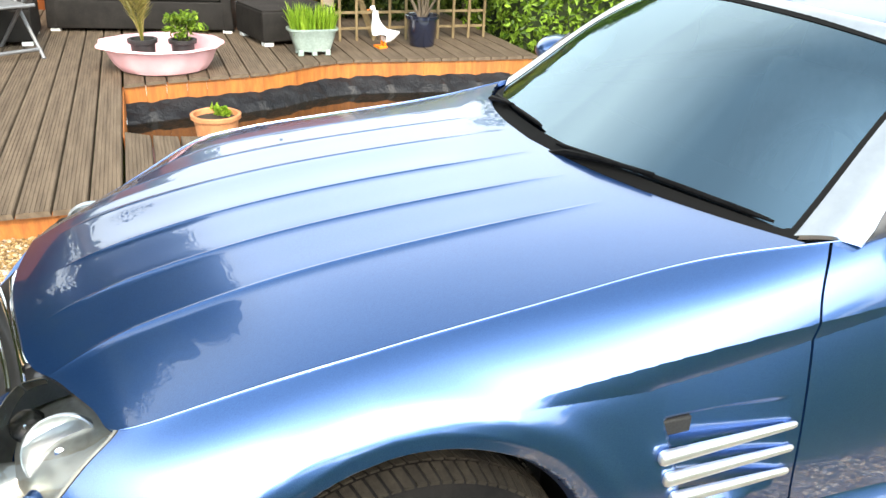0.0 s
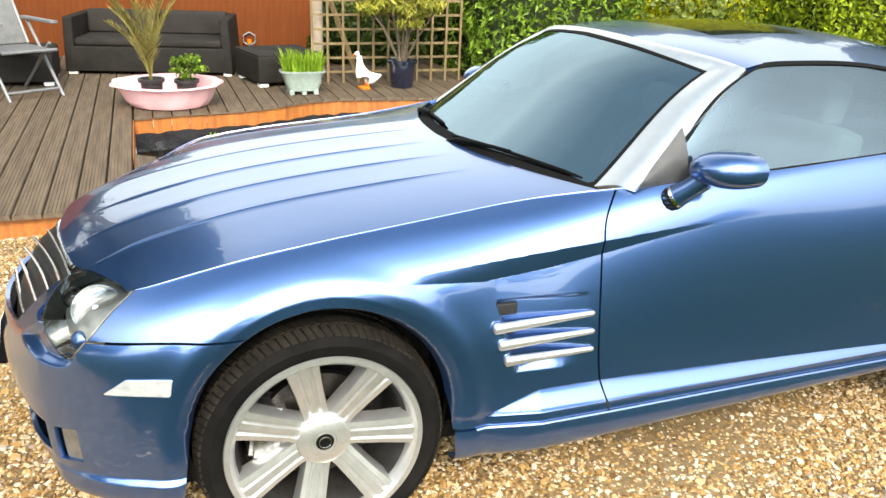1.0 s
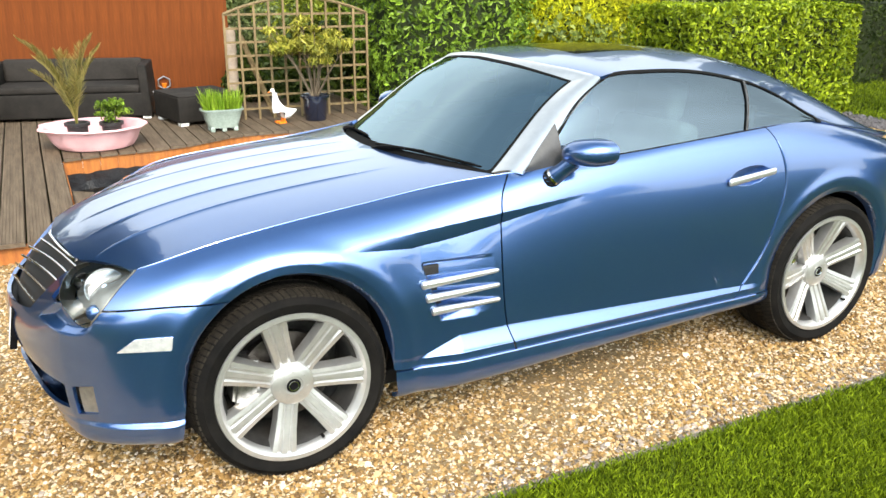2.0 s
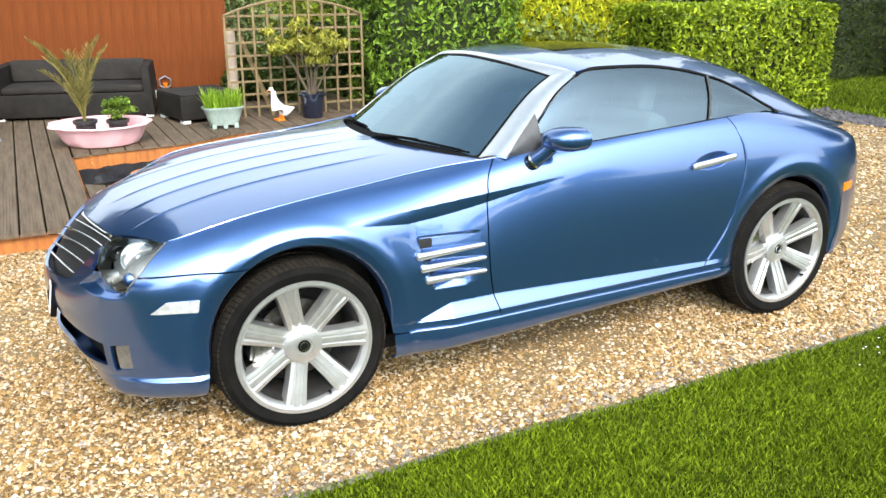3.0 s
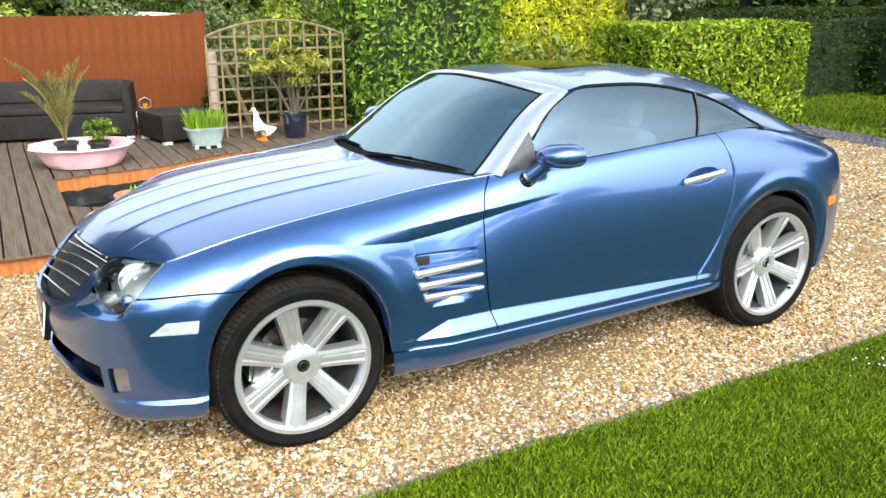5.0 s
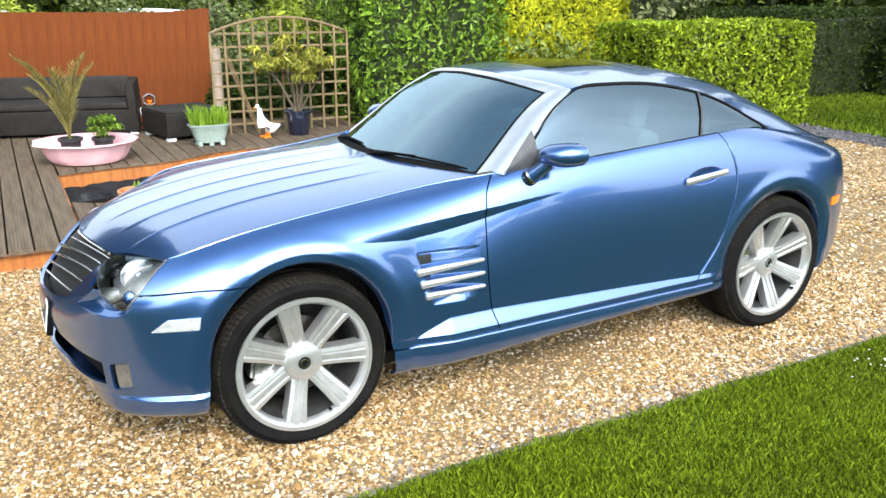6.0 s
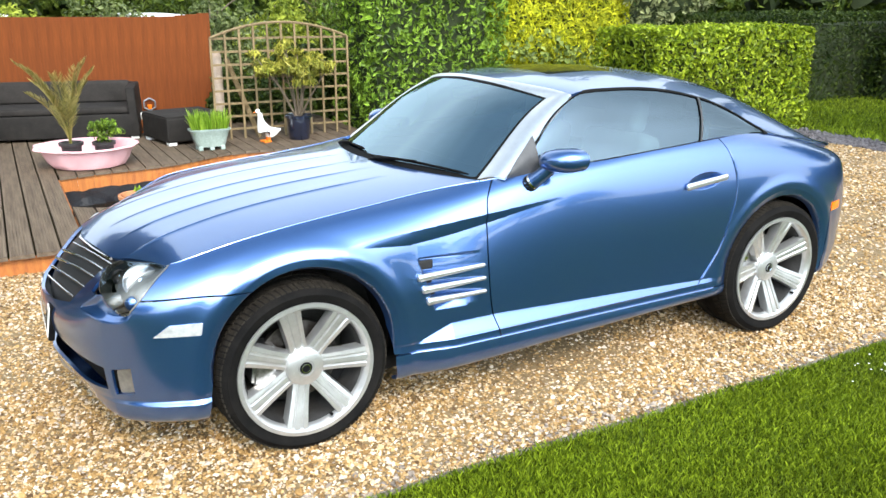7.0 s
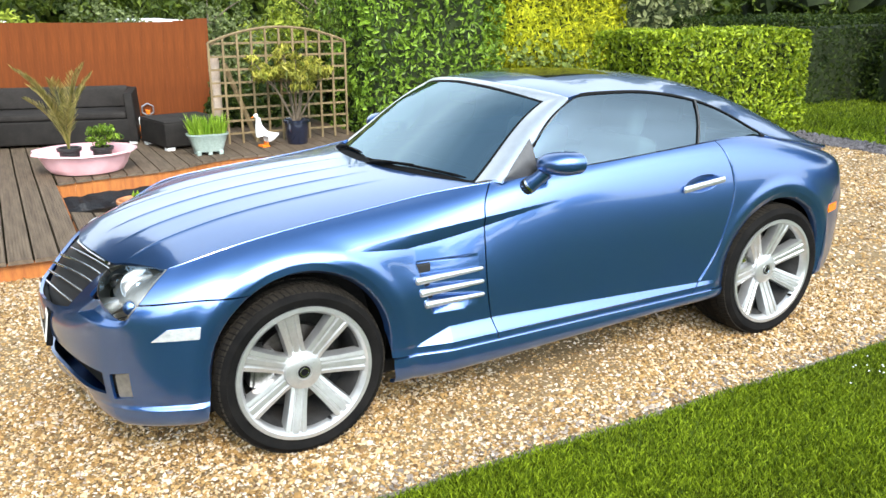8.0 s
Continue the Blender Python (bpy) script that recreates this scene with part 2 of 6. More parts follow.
def spline(*pts):
    """A natural cubic curve through (x, value) points, straight beyond its ends."""
    xs = np.array([p[0] for p in pts], float)
    ys = np.array([p[1] for p in pts], float)
    n = len(xs)
    h = np.diff(xs)
    a = np.zeros((n, n))
    r = np.zeros(n)
    a[0, 0] = a[-1, -1] = 1
    for i in range(1, n - 1):
        a[i, i - 1], a[i, i], a[i, i + 1] = h[i - 1], 2 * (h[i - 1] + h[i]), h[i]
        r[i] = 6 * ((ys[i + 1] - ys[i]) / h[i] - (ys[i] - ys[i - 1]) / h[i - 1])
    k = np.linalg.solve(a, r)

    def at(x):
        x = np.asarray(x, float)
        xc = np.clip(x, xs[0], xs[-1])
        i = np.clip(np.searchsorted(xs, xc) - 1, 0, n - 2)
        d0, d1 = xc - xs[i], xs[i + 1] - xc
        y = k[i] * d1**3 / (6 * h[i]) + k[i + 1] * d0**3 / (6 * h[i]) + (ys[i] / h[i] - k[i] * h[i] / 6) * d1 + (ys[i + 1] / h[i] - k[i + 1] * h[i] / 6) * d0
        s0 = (ys[1] - ys[0]) / h[0] - h[0] * k[1] / 6
        s1 = (ys[-1] - ys[-2]) / h[-1] + h[-1] * k[-2] / 6
        return y + np.where(x < xs[0], (x - xs[0]) * s0, 0) + np.where(x > xs[-1], (x - xs[-1]) * s1, 0)

    return at


# ---- ground ----
DECK = 0.135
LAWN_Y = -1.235
M_GRAVELBED = varied("gravel_bed", (0.13, 0.080, 0.033), (0.26, 0.182, 0.094), 45, 0.9, bump_scale=220, bump_d=0.006)
M_SOIL = varied("lawn_soil", (0.017, 0.026, 0.002), (0.037, 0.048, 0.004), 9, 0.95, bump_scale=200, bump_d=0.004, Specular_IOR_Level=0.05)


def sheet(x0, y0, x1, y1, z, nx=2, ny=2):
    xs, ys = np.linspace(x0, x1, nx), np.linspace(y0, y1, ny)
    verts = [(x, y, z) for x in xs for y in ys]
    faces = [(i * ny + j, (i + 1) * ny + j, (i + 1) * ny + j + 1, i * ny + j + 1) for i in range(nx - 1) for j in range(ny - 1)]
    return verts, faces


def ground_sheet():
    """One sheet to the horizon with a hole for the pond."""
    xs, ys = (-400.0, -0.47, 2.62, 400.0), (-400.0, 2.6, 4.68, 400.0)
    verts = [(x, y, -0.02) for x in xs for y in ys]
    faces = [(i * 4 + j, (i + 1) * 4 + j, (i + 1) * 4 + j + 1, i * 4 + j + 1) for i in range(3) for j in range(3) if (i, j) != (1, 1)]
    return verts, faces


tagged(part("ground", ground_sheet(), M_SOIL), "green field ground under the garden", "ground", kind="structure")
tagged(part("gravel_drive", sheet(-9, LAWN_Y, 7.75, 1.86, 0.0), M_GRAVELBED), "golden pea gravel drive under the car", "gravel", kind="structure")


# ---- the car: x runs to its tail, the front axle at 0, the kerb side at -y ----
def row(x_front, x_rear, n_front, n_rear, width, height):
    """One line round the body from the nose to the tail: superellipse ends on a side of given width and height."""
    return (x_front, x_rear, n_front, n_rear, spline(*width), spline(*height))


JF, JR = -0.05, 2.5     # where nose and tail caps meet the side
ARCH_F, ARCH_R, ARCH = (0.0, 0.375), (2.405, 0.372), 0.355
ARCH_CUT = 0.322
BELT_Y = spline((-0.05, 0.735), (0.3, 0.715), (0.6, 0.715), (0.86, 0.775), (1.2, 0.795), (1.6, 0.797), (2.0, 0.785), (2.35, 0.765), (2.75, 0.72))
BELT_Z = spline((-0.66, 0.715), (-0.58, 0.72), (-0.41, 0.752), (-0.2, 0.802), (0.06, 0.842), (0.36, 0.874), (0.8, 0.924), (1.27, 0.958), (1.7, 0.985), (2.05, 1.005), (2.35, 0.992), (2.65, 0.930), (2.95, 0.868), (3.15, 0.852))
ROWS_BODY = [
    (-0.655, 3.12, 0, 2.8, BELT_Y, BELT_Z),
    row(-0.720, 3.18, 3.2, 2.8, ((-0.05, 0.80), (0.4, 0.785), (0.86, 0.825), (1.5, 0.835), (2.0, 0.838), (2.5, 0.835)),
        ((-0.74, 0.668), (-0.5, 0.70), (-0.2, 0.768), (0.1, 0.815), (0.5, 0.850), (0.86, 0.885), (1.5, 0.925), (2.05, 0.945), (2.4, 0.930), (2.75, 0.865), (3.2, 0.80))),
    row(-0.768, 3.22, 3.0, 2.7, ((-0.05, 0.858), (0.4, 0.855), (0.86, 0.862), (1.5, 0.868), (2.0, 0.872), (2.5, 0.878)),
        ((-0.79, 0.595), (-0.5, 0.63), (-0.2, 0.70), (0.1, 0.745), (0.5, 0.765), (0.86, 0.785), (1.5, 0.80), (2.05, 0.815), (2.4, 0.815), (2.75, 0.775), (3.2, 0.73))),
    row(-0.800, 3.25, 2.7, 2.7, ((-0.05, 0.878), (0.5, 0.878), (0.86, 0.876), (1.5, 0.877), (2.0, 0.882), (2.5, 0.889)),
        ((-0.83, 0.50), (-0.4, 0.55), (0.0, 0.615), (0.86, 0.615), (1.5, 0.62), (2.4, 0.655), (3.25, 0.58))),
    row(-0.796, 3.25, 2.75, 2.7, ((-0.05, 0.872), (0.4, 0.868), (0.86, 0.864), (1.5, 0.864), (2.0, 0.870), (2.5, 0.884)),
        ((-0.82, 0.395), (-0.4, 0.41), (0.0, 0.43), (0.86, 0.41), (1.5, 0.405), (2.4, 0.45), (3.25, 0.42))),
    row(-0.783, 3.24, 2.8, 2.7, ((-0.05, 0.868), (0.4, 0.864), (0.86, 0.860), (1.5, 0.862), (2.0, 0.868), (2.5, 0.880)),
        ((-0.8, 0.30), (-0.4, 0.315), (0.0, 0.34), (0.86, 0.345), (1.5, 0.342), (2.4, 0.36), (3.25, 0.33))),
    row(-0.772, 3.22, 2.8, 2.7, ((-0.05, 0.866), (0.4, 0.862), (0.86, 0.858), (1.5, 0.860), (2.0, 0.866), (2.5, 0.875)),
        ((-0.78, 0.255), (-0.4, 0.275), (0.0, 0.305), (0.86, 0.312), (1.5, 0.308), (2.4, 0.31), (3.25, 0.28))),
    row(-0.745, 3.15, 2.8, 2.7, ((-0.05, 0.838), (0.86, 0.842), (2.5, 0.85)), ((-0.75, 0.19), (-0.4, 0.208), (0.0, 0.208), (0.5, 0.212), (1.0, 0.230), (1.5, 0.248), (2.0, 0.258), (2.4, 0.250), (3.2, 0.225))),
    row(-0.62, 3.0, 2.8, 2.7, ((-0.05, 0.70), (0.86, 0.70), (2.5, 0.70)), ((-0.7, 0.17), (0.0, 0.185), (0.6, 0.195), (1.5, 0.225), (2.2, 0.235), (3.2, 0.205))),
]
NROW = len(ROWS_BODY)
ROW_WEIGHTS = [spline(*[(j, 1.0 if j == k else 0.0) for j in range(NROW)]) for k in range(NROW)]


# the front edge of the bonnet in plan
EDGE_U = (0, 0.03, 0.15, 0.28, 0.40, 0.5, 0.6, 0.7, 0.78, 0.88, 1.0)
EDGE_X = spline(*zip(EDGE_U, (-0.630, -0.620, -0.592, -0.563, -0.520, -0.483, -0.447, -0.414, -0.33, -0.20, -0.05)))
EDGE_Y = spline(*zip(EDGE_U, (0.0, 0.09, 0.28, 0.42, 0.50, 0.575, 0.655, 0.712, 0.725, 0.732, 0.735)))


def row_points(spec, u):
    """Points of one body line; u in 0..1 nose, 1..2 side, 2..3 tail."""
    xf, xr, nf, nr, wid, hei = spec
    a = np.clip(u, 0, 1) * np.pi / 2
    b = np.clip(u - 2, 0, 1) * np.pi / 2
    if nf:
        x_nose = JF - (JF - xf) * np.maximum(np.cos(a), 0) ** (2 / nf)
        y_nose = wid(JF) * np.sin(a) ** (2 / nf)
        # the nose runs to a blunt point in plan
        x_nose = x_nose + np.interp(xf, (-0.80, -0.768, -0.72), (0.015, 0.045, 0.070)) * np.sin(np.pi * np.clip((np.sqrt(y_nose**2 + 0.0036) - 0.06) / 0.60, 0, 1))
    else:
        x_nose, y_nose = EDGE_X(np.clip(u, 0, 1)), EDGE_Y(np.clip(u, 0, 1))
    x_tail = JR + (xr - JR) * np.maximum(np.sin(b), 0) ** (2 / nr)
    x = np.where(u < 1, x_nose, np.where(u > 2, x_tail, JF + (JR - JF) * (u - 1)))
    y = np.where(u < 1, y_nose, np.where(u > 2, wid(JR) * np.maximum(np.cos(b), 0) ** (2 / nr), wid(np.clip(x, JF, JR))))
    return np.stack([x, -y, hei(x)], -1)


def closed_curve(pts, n=8):
    """A smooth closed outline through pts."""
    pts = np.array(pts, float)
    m = len(pts)
    out = []
    for i in range(m):
        p0, p1, p2, p3 = pts[i - 1], pts[i], pts[(i + 1) % m], pts[(i + 2) % m]
        for k in range(n):
            t = k / n
            out.append(0.5 * (2 * p1 + (p2 - p0) * t + (2 * p0 - 5 * p1 + 4 * p2 - p3) * t * t + (3 * p1 - p0 - 3 * p2 + p3) * t**3))
    return np.array(out)


def within_outline(px, py, poly):
    """Distance to a closed outline, positive inside."""
    px, py = np.asarray(px, float), np.asarray(py, float)
    best = np.full(px.shape, 9.0)
    inside = np.zeros(px.shape, bool)
    for (x0, y0), (x1, y1) in zip(poly, np.roll(poly, -1, 0)):
        dx, dy = x1 - x0, y1 - y0
        t = np.clip(((px - x0) * dx + (py - y0) * dy) / (dx * dx + dy * dy + 1e-12), 0, 1)
        best = np.minimum(best, np.hypot(px - x0 - t * dx, py - y0 - t * dy))
        cross = ((y0 > py) != (y1 > py)) & (px < (x1 - x0) * (py - y0) / (y1 - y0 + 1e-12) + x0)
        inside ^= cross
    return np.where(inside, best, -best)


POCKET = closed_curve([(0.508, 0.588), (0.57, 0.640), (0.60, 0.66), (0.68, 0.64), (0.745, 0.62), (0.738, 0.585), (0.694, 0.568), (0.60, 0.580)], 4)
SLASH_Z = spline((0.12, 0.757), (0.44, 0.782), (0.73, 0.808), (1.05, 0.838))


def smooth01(t):
    t = np.clip(t, 0, 1)
    return t * t * (3 - 2 * t)


def body(u, v):
    """The skin of the lower body. Negative u is the far side; past 3 it goes on round the tail."""
    u = np.asarray(u, float)
    v = np.asarray(v, float)
    u = np.where(u > 3, u - 6, u)
    far = u < 0
    au = np.clip(np.abs(u), 1e-4, 3 - 1e-4)
    p = sum(ROW_WEIGHTS[k](v)[..., None] * row_points(ROWS_BODY[k], au) for k in range(NROW))
    x, z = p[..., 0], p[..., 2]
    out = np.zeros_like(x)
    for cx, cz in (ARCH_F, ARCH_R):      # lips of the wheel arches
        r = np.hypot(x - cx, np.maximum(z - cz, -0.02)) - ARCH
        out += 0.006 * np.exp(-((r - 0.040) / 0.028) ** 2) - 0.003 * np.clip(1 - r / 0.012, 0, 1) ** 2 - 0.007 * np.clip(-r / 0.020, 0, 1) - 0.030 * np.clip(-(r + 0.020) / 0.013, 0, 1.3)
    # the slash scooped into wing and door
    below = SLASH_Z(x) - z
    depth = 0.026 * np.clip((x - 0.16) / 0.28, 0, 1) * smooth01((1.12 - x) / 0.62)
    size = 0.010 + 0.040 * np.clip((x - 0.16) / 0.25, 0, 1) * smooth01((1.12 - x) / 0.62)
    out -= depth * np.clip(below / size, 0, 1) * (0.5 + 0.5 * np.cos(np.pi * np.clip((below - size) / (0.20 + 0.20 * smooth01((x - 0.60) / 0.35)), 0, 1)))
    # kicked-out ledge along the foot of wing and door
    top = 0.338 + 0.060 * np.clip((x - 0.42) / 0.16, 0, 1) - 0.042 * np.clip((x - 0.8) / 1.1, 0, 1)
    ledge = np.clip((x - 0.42) / 0.03, 0, 1) * np.clip((2.02 - x) / 0.08, 0, 1)
    out += 0.55 * (top - 0.338) * ledge * np.clip((top - z) / np.maximum(top - 0.338, 0.004), 0, 1) ** 1.15
    # side vent: a scoop, deepest at its front edge
    lead = 0.440 + 0.32 * (0.672 - z)
    vent = np.clip((x - lead) / 0.006, 0, 1) * np.clip((0.705 - x) / (0.705 - lead), 0, 1) ** 0.8
    vent = vent * np.clip((0.674 - z) / 0.008, 0, 1) * np.clip((z - 0.462) / 0.030, 0, 1)
    out -= 0.030 * vent
    # door handle bowl
    out -= 0.022 * np.clip(1.25 * (1 - np.hypot((x - 1.872) / 0.100, (z - 0.828 - 0.08 * (x - 1.872)) / 0.036)), 0, 1) ** 0.7
    p[..., 1] -= out * np.clip((au - 0.55) / 0.3, 0, 1)
    # pocket under the headlamp
    px, pz = np.abs(p[..., 1]), p[..., 2]
    nose = x < -0.36
    pocket = np.zeros_like(x)
    pocket[nose] = smooth01(within_outline(px[nose], pz[nose], POCKET) / 0.030)
    p[..., 0] += 0.020 * pocket
    # chin: a lip under the nose
    chin = 0.014 * smooth01((0.296 + 0.02 * np.clip(x + 0.37, -1, 0) - z) / 0.020) * np.clip((-0.30 - x) / 0.05, 0, 1) * np.clip((x + 0.72) / 0.2, 0, 1)
    p[..., 0] *= 1 + chin
    p[..., 1] *= 1 + chin
    p[..., 1] = np.where(far, -p[..., 1], p[..., 1])
    return p


def skin_normals(surf, u, v, inside):
    e = 1.5e-3
    du = surf(u + e, v) - surf(u - e, v)
    dv = surf(u, v + e) - surf(u, v - e)
    n = np.cross(du, dv)
    n /= np.maximum(np.linalg.norm(n, axis=-1, keepdims=True), 1e-12)
    p = surf(u, v)
    if np.mean(np.sum(n * (p - np.asarray(inside)), -1)) < 0:
        n = -n
    return n


def panel(name, surf, us, vs, keep, mat, parent, inside=(1.2, 0, 0.45), flange=0.012, lift=0.0, label=""):
    """A piece of a skin: the part of surf(u, v) where keep(point, u, v) > 0, cut exactly on that line, with folded edges."""
    us, vs = np.asarray(us, float), np.asarray(vs, float)
    uu, vv = np.meshgrid(us, vs, indexing="ij")
    nu, nv = uu.shape
    pts = surf(uu, vv)
    g = keep(pts, uu, vv) if keep else np.ones((nu, nv))
    gi = g.ravel()
    uf, vf = uu.ravel(), vv.ravel()
    used, order, cut, faces = {}, [], {}, []
    cells = []
    for i in range(nu - 1):
        for j in range(nv - 1):
            c = (i * nv + j, (i + 1) * nv + j, (i + 1) * nv + j + 1, i * nv + j + 1)
            if max(gi[k] for k in c) > 0:
                cells.append(c)
    pairs = {}
    for c in cells:
        for a, b in zip(c, c[1:] + c[:1]):
            if (gi[a] > 0) != (gi[b] > 0):
                pairs.setdefault((min(a, b), max(a, b)), len(pairs))
    if pairs:
        ka = np.array([k[0] for k in pairs])
        kb = np.array([k[1] for k in pairs])
        t0, t1 = np.zeros(len(ka)), np.ones(len(ka))
        pos0 = gi[ka] > 0
        for _ in range(14):
            tm = (t0 + t1) / 2
            um, vm = uf[ka] + tm * (uf[kb] - uf[ka]), vf[ka] + tm * (vf[kb] - vf[ka])
            same = (keep(surf(um, vm), um, vm) > 0) == pos0
            t0, t1 = np.where(same, tm, t0), np.where(same, t1, tm)
        tm = (t0 + t1) / 2
        cu, cv = uf[ka] + tm * (uf[kb] - uf[ka]), vf[ka] + tm * (vf[kb] - vf[ka])
    lu, lv = [], []

    def vid(key, u, v):
        if key not in used:
            used[key] = len(lu)
            lu.append(u)
            lv.append(v)
        return used[key]

    for c in cells:
        f = []
        for a, b in zip(c, c[1:] + c[:1]):
            if gi[a] > 0:
                f.append(vid(a, uf[a], vf[a]))
            if (gi[a] > 0) != (gi[b] > 0):
                k = pairs[(min(a, b), max(a, b))]
                f.append(vid(("c", k), cu[k], cv[k]))
        if len(f) > 2:
            faces.append(f)
    lu, lv = np.array(lu), np.array(lv)
    p = surf(lu, lv)
    n = skin_normals(surf, lu, lv, inside)
    p = p + n * lift
    # outward winding
    fa = faces[len(faces) // 2]
    fn = np.cross(p[fa[1]] - p[fa[0]], p[fa[2]] - p[fa[0]])
    if np.dot(fn, n[fa[0]]) < 0:
        faces = [f[::-1] for f in faces]
    count = {}
    for f in faces:
        for a, b in zip(f, f[1:] + f[:1]):
            count.setdefault((min(a, b), max(a, b)), []).append((a, b))
    verts = list(p)
    loops = [n[k] for f in faces for k in f]
    deep = {}
    for key, es in count.items():
        if len(es) == 1 and flange:
            a, b = es[0]
            for k in (a, b):
                if k not in deep:
                    deep[k] = len(verts)
                    verts.append(p[k] - n[k] * flange)
            q = [b, a, deep[a], deep[b]]
            fn = np.cross(verts[q[1]] - verts[q[0]], verts[q[2]] - verts[q[0]])
            ln = np.linalg.norm(fn)
            if ln < 1e-12:
                continue
            faces.append(q)
            loops += [fn / ln] * 4
    me = bpy.data.meshes.new(name)
    me.from_pydata([tuple(map(float, q)) for q in verts], [], [tuple(map(int, f)) for f in faces])
    me.polygons.foreach_set("use_smooth", [True] * len(me.polygons))
    me.update()
    me.normals_split_custom_set([tuple(map(float, q)) for q in loops])
    me.materials.append(mat)
    ob = new(name, me)
    ob.parent = parent
    if label:
        ob["label"] = label
    return ob


def least(*gs):
    return np.minimum.reduce(gs)


car = thing("car", "metallic blue two-seat coupe with silver windscreen frame parked on gravel", "car")
GAP = 0.0028


def arch_gap(p):
    x, z = p[..., 0], p[..., 2]
    out = np.full_like(x, 9.0)
    for cx, cz in (ARCH_F, ARCH_R):
        cut = ARCH_CUT + 0.030 * np.clip((cz + 0.05 - z) / 0.2, 0, 1)
        out = np.minimum(out, np.hypot(x - cx, z - cz) - cut)
        out = np.where((z < cz) & (np.abs(x - cx) < 0.5), np.minimum(out, np.abs(x - cx) - cut), out)
    return out


SEAM_Z = spline((-0.62, 0.648), (-0.5, 0.651), (-0.4, 0.658), (-0.21, 0.655), (0.0, 0.64))        # bumper to wing
DOOR_FRONT = spline((0.28, 0.805), (0.36, 0.78), (0.47, 0.755), (0.62, 0.74), (0.79, 0.742), (0.88, 0.765), (0.95, 0.84))
DOOR_REAR = spline((0.30, 1.85), (0.36, 1.905), (0.47, 1.98), (0.64, 2.04), (0.79, 2.065), (0.9, 2.045), (1.02, 1.99))
REAR_SEAM = spline((0.2, 2.76), (0.5, 2.77), (0.65, 2.80), (0.72, 2.88), (0.8, 3.0))
SILL_Z = 0.308


LAMP = closed_curve([(0.455, 0.712), (0.505, 0.741), (0.58, 0.756), (0.655, 0.757), (0.706, 0.750), (0.733, 0.708), (0.748, 0.660), (0.742, 0.620), (0.716, 0.598), (0.684, 0.608), (0.643, 0.642), (0.580, 0.660), (0.508, 0.682)])


def lamp_shape(p):
    """Positive inside the outline of the headlamp, seen from the front."""
    near_nose = p[..., 0] < -0.36
    out = np.full(p.shape[:-1], -1.0)
    out[near_nose] = within_outline(np.abs(p[..., 1][near_nose]), p[..., 2][near_nose], LAMP)
    return out


def grille_shape(p):
    y, z = np.abs(p[..., 1]), p[..., 2]
    w = 0.385 + 0.07 * (z - 0.56) / 0.14
    low = 0.595 - 0.055 * (1 - (y / 0.45) ** 2)
    return np.where(p[..., 0] < -0.4, least(w - y, z - low, 0.80 - z), -1)


def fog_shape(p):
    y, z = np.abs(p[..., 1]), p[..., 2]
    return np.where(p[..., 0] < -0.4, least(0.026 - np.abs(y - 0.702), 0.044 - np.abs(z - 0.360 - 0.2 * (y - 0.70))), -1)


def mouth_shape(p):
    y, z = np.abs(p[..., 1]), p[..., 2]
    s = (y / 0.65) ** 2
    return np.where(p[..., 0] < -0.4, least(0.645 - y, z - 0.300 - 0.025 * s, 0.450 - 0.050 * s - z), -1)


def wing_keep(p, u, v):
    x, z = p[..., 0], p[..., 2]
    low = np.where(x < 0.0, z - SEAM_Z(x), z - SILL_Z)
    return least(DOOR_FRONT(z) - x, low, arch_gap(p) + GAP, x + 0.62, -lamp_shape(p)) - GAP


def door_keep(p, u, v):
    x, z = p[..., 0], p[..., 2]
    return least(x - DOOR_FRONT(z), DOOR_REAR(z) - x, z - SILL_Z) - GAP


def quarter_keep(p, u, v):
    x, z = p[..., 0], p[..., 2]
    low = np.where(x < 2.4, z - SILL_Z, 1.0)
    return least(x - DOOR_REAR(z), REAR_SEAM(z) - x, low, arch_gap(p) + GAP) - GAP


def sill_keep(p, u, v):
    return least(SILL_Z - p[..., 2] - 0.002, arch_gap(p), p[..., 0] - 0.345)


def bumper_keep(p, u, v):
    x, z = p[..., 0], p[..., 2]
    y = np.abs(p[..., 1])
    top = np.where(y < 0.52, 1.0, SEAM_Z(x) - z)
    return least(-x, top, arch_gap(p) + GAP, -lamp_shape(p), -grille_shape(p), -fog_shape(p), -mouth_shape(p)) - GAP


def rear_keep(p, u, v):
    x, z = p[..., 0], p[..., 2]
    return least(x - REAR_SEAM(z), arch_gap(p) + GAP, x - 2.45) - GAP


SIDE_V = np.concatenate([np.linspace(0, 1, 16), np.linspace(1, 2.7, 100)[1:], np.linspace(2.7, 3.8, 24)[1:], np.linspace(3.8, 5.7, 90)[1:], np.linspace(5.7, 6.5, 14)[1:]])
for side in (1, -1):
    step = 1 if side == 1 else 2
    panel("front_wing", body, side * np.concatenate([np.linspace(0.5, 1, 50 // step), np.linspace(1, 1.42, 190 // step)[1:]]), SIDE_V[::step], wing_keep, M_PAINT, car)
    panel("door", body, side * np.linspace(1.28, 1.86, 150 // step), SIDE_V[::step], door_keep, M_PAINT, car)
    panel("rear_quarter_panel", body, side * np.concatenate([np.linspace(1.72, 2, 60 // step), np.linspace(2, 2.8, 130 // step)[1:]]), np.linspace(0, 6.5, 200 // step), quarter_keep, M_PAINT, car)
    panel("sill", body, side * np.linspace(1.1, 1.95, 50), np.linspace(5.3, 7.4, 26), sill_keep, M_PAINT, car, lift=0.005)
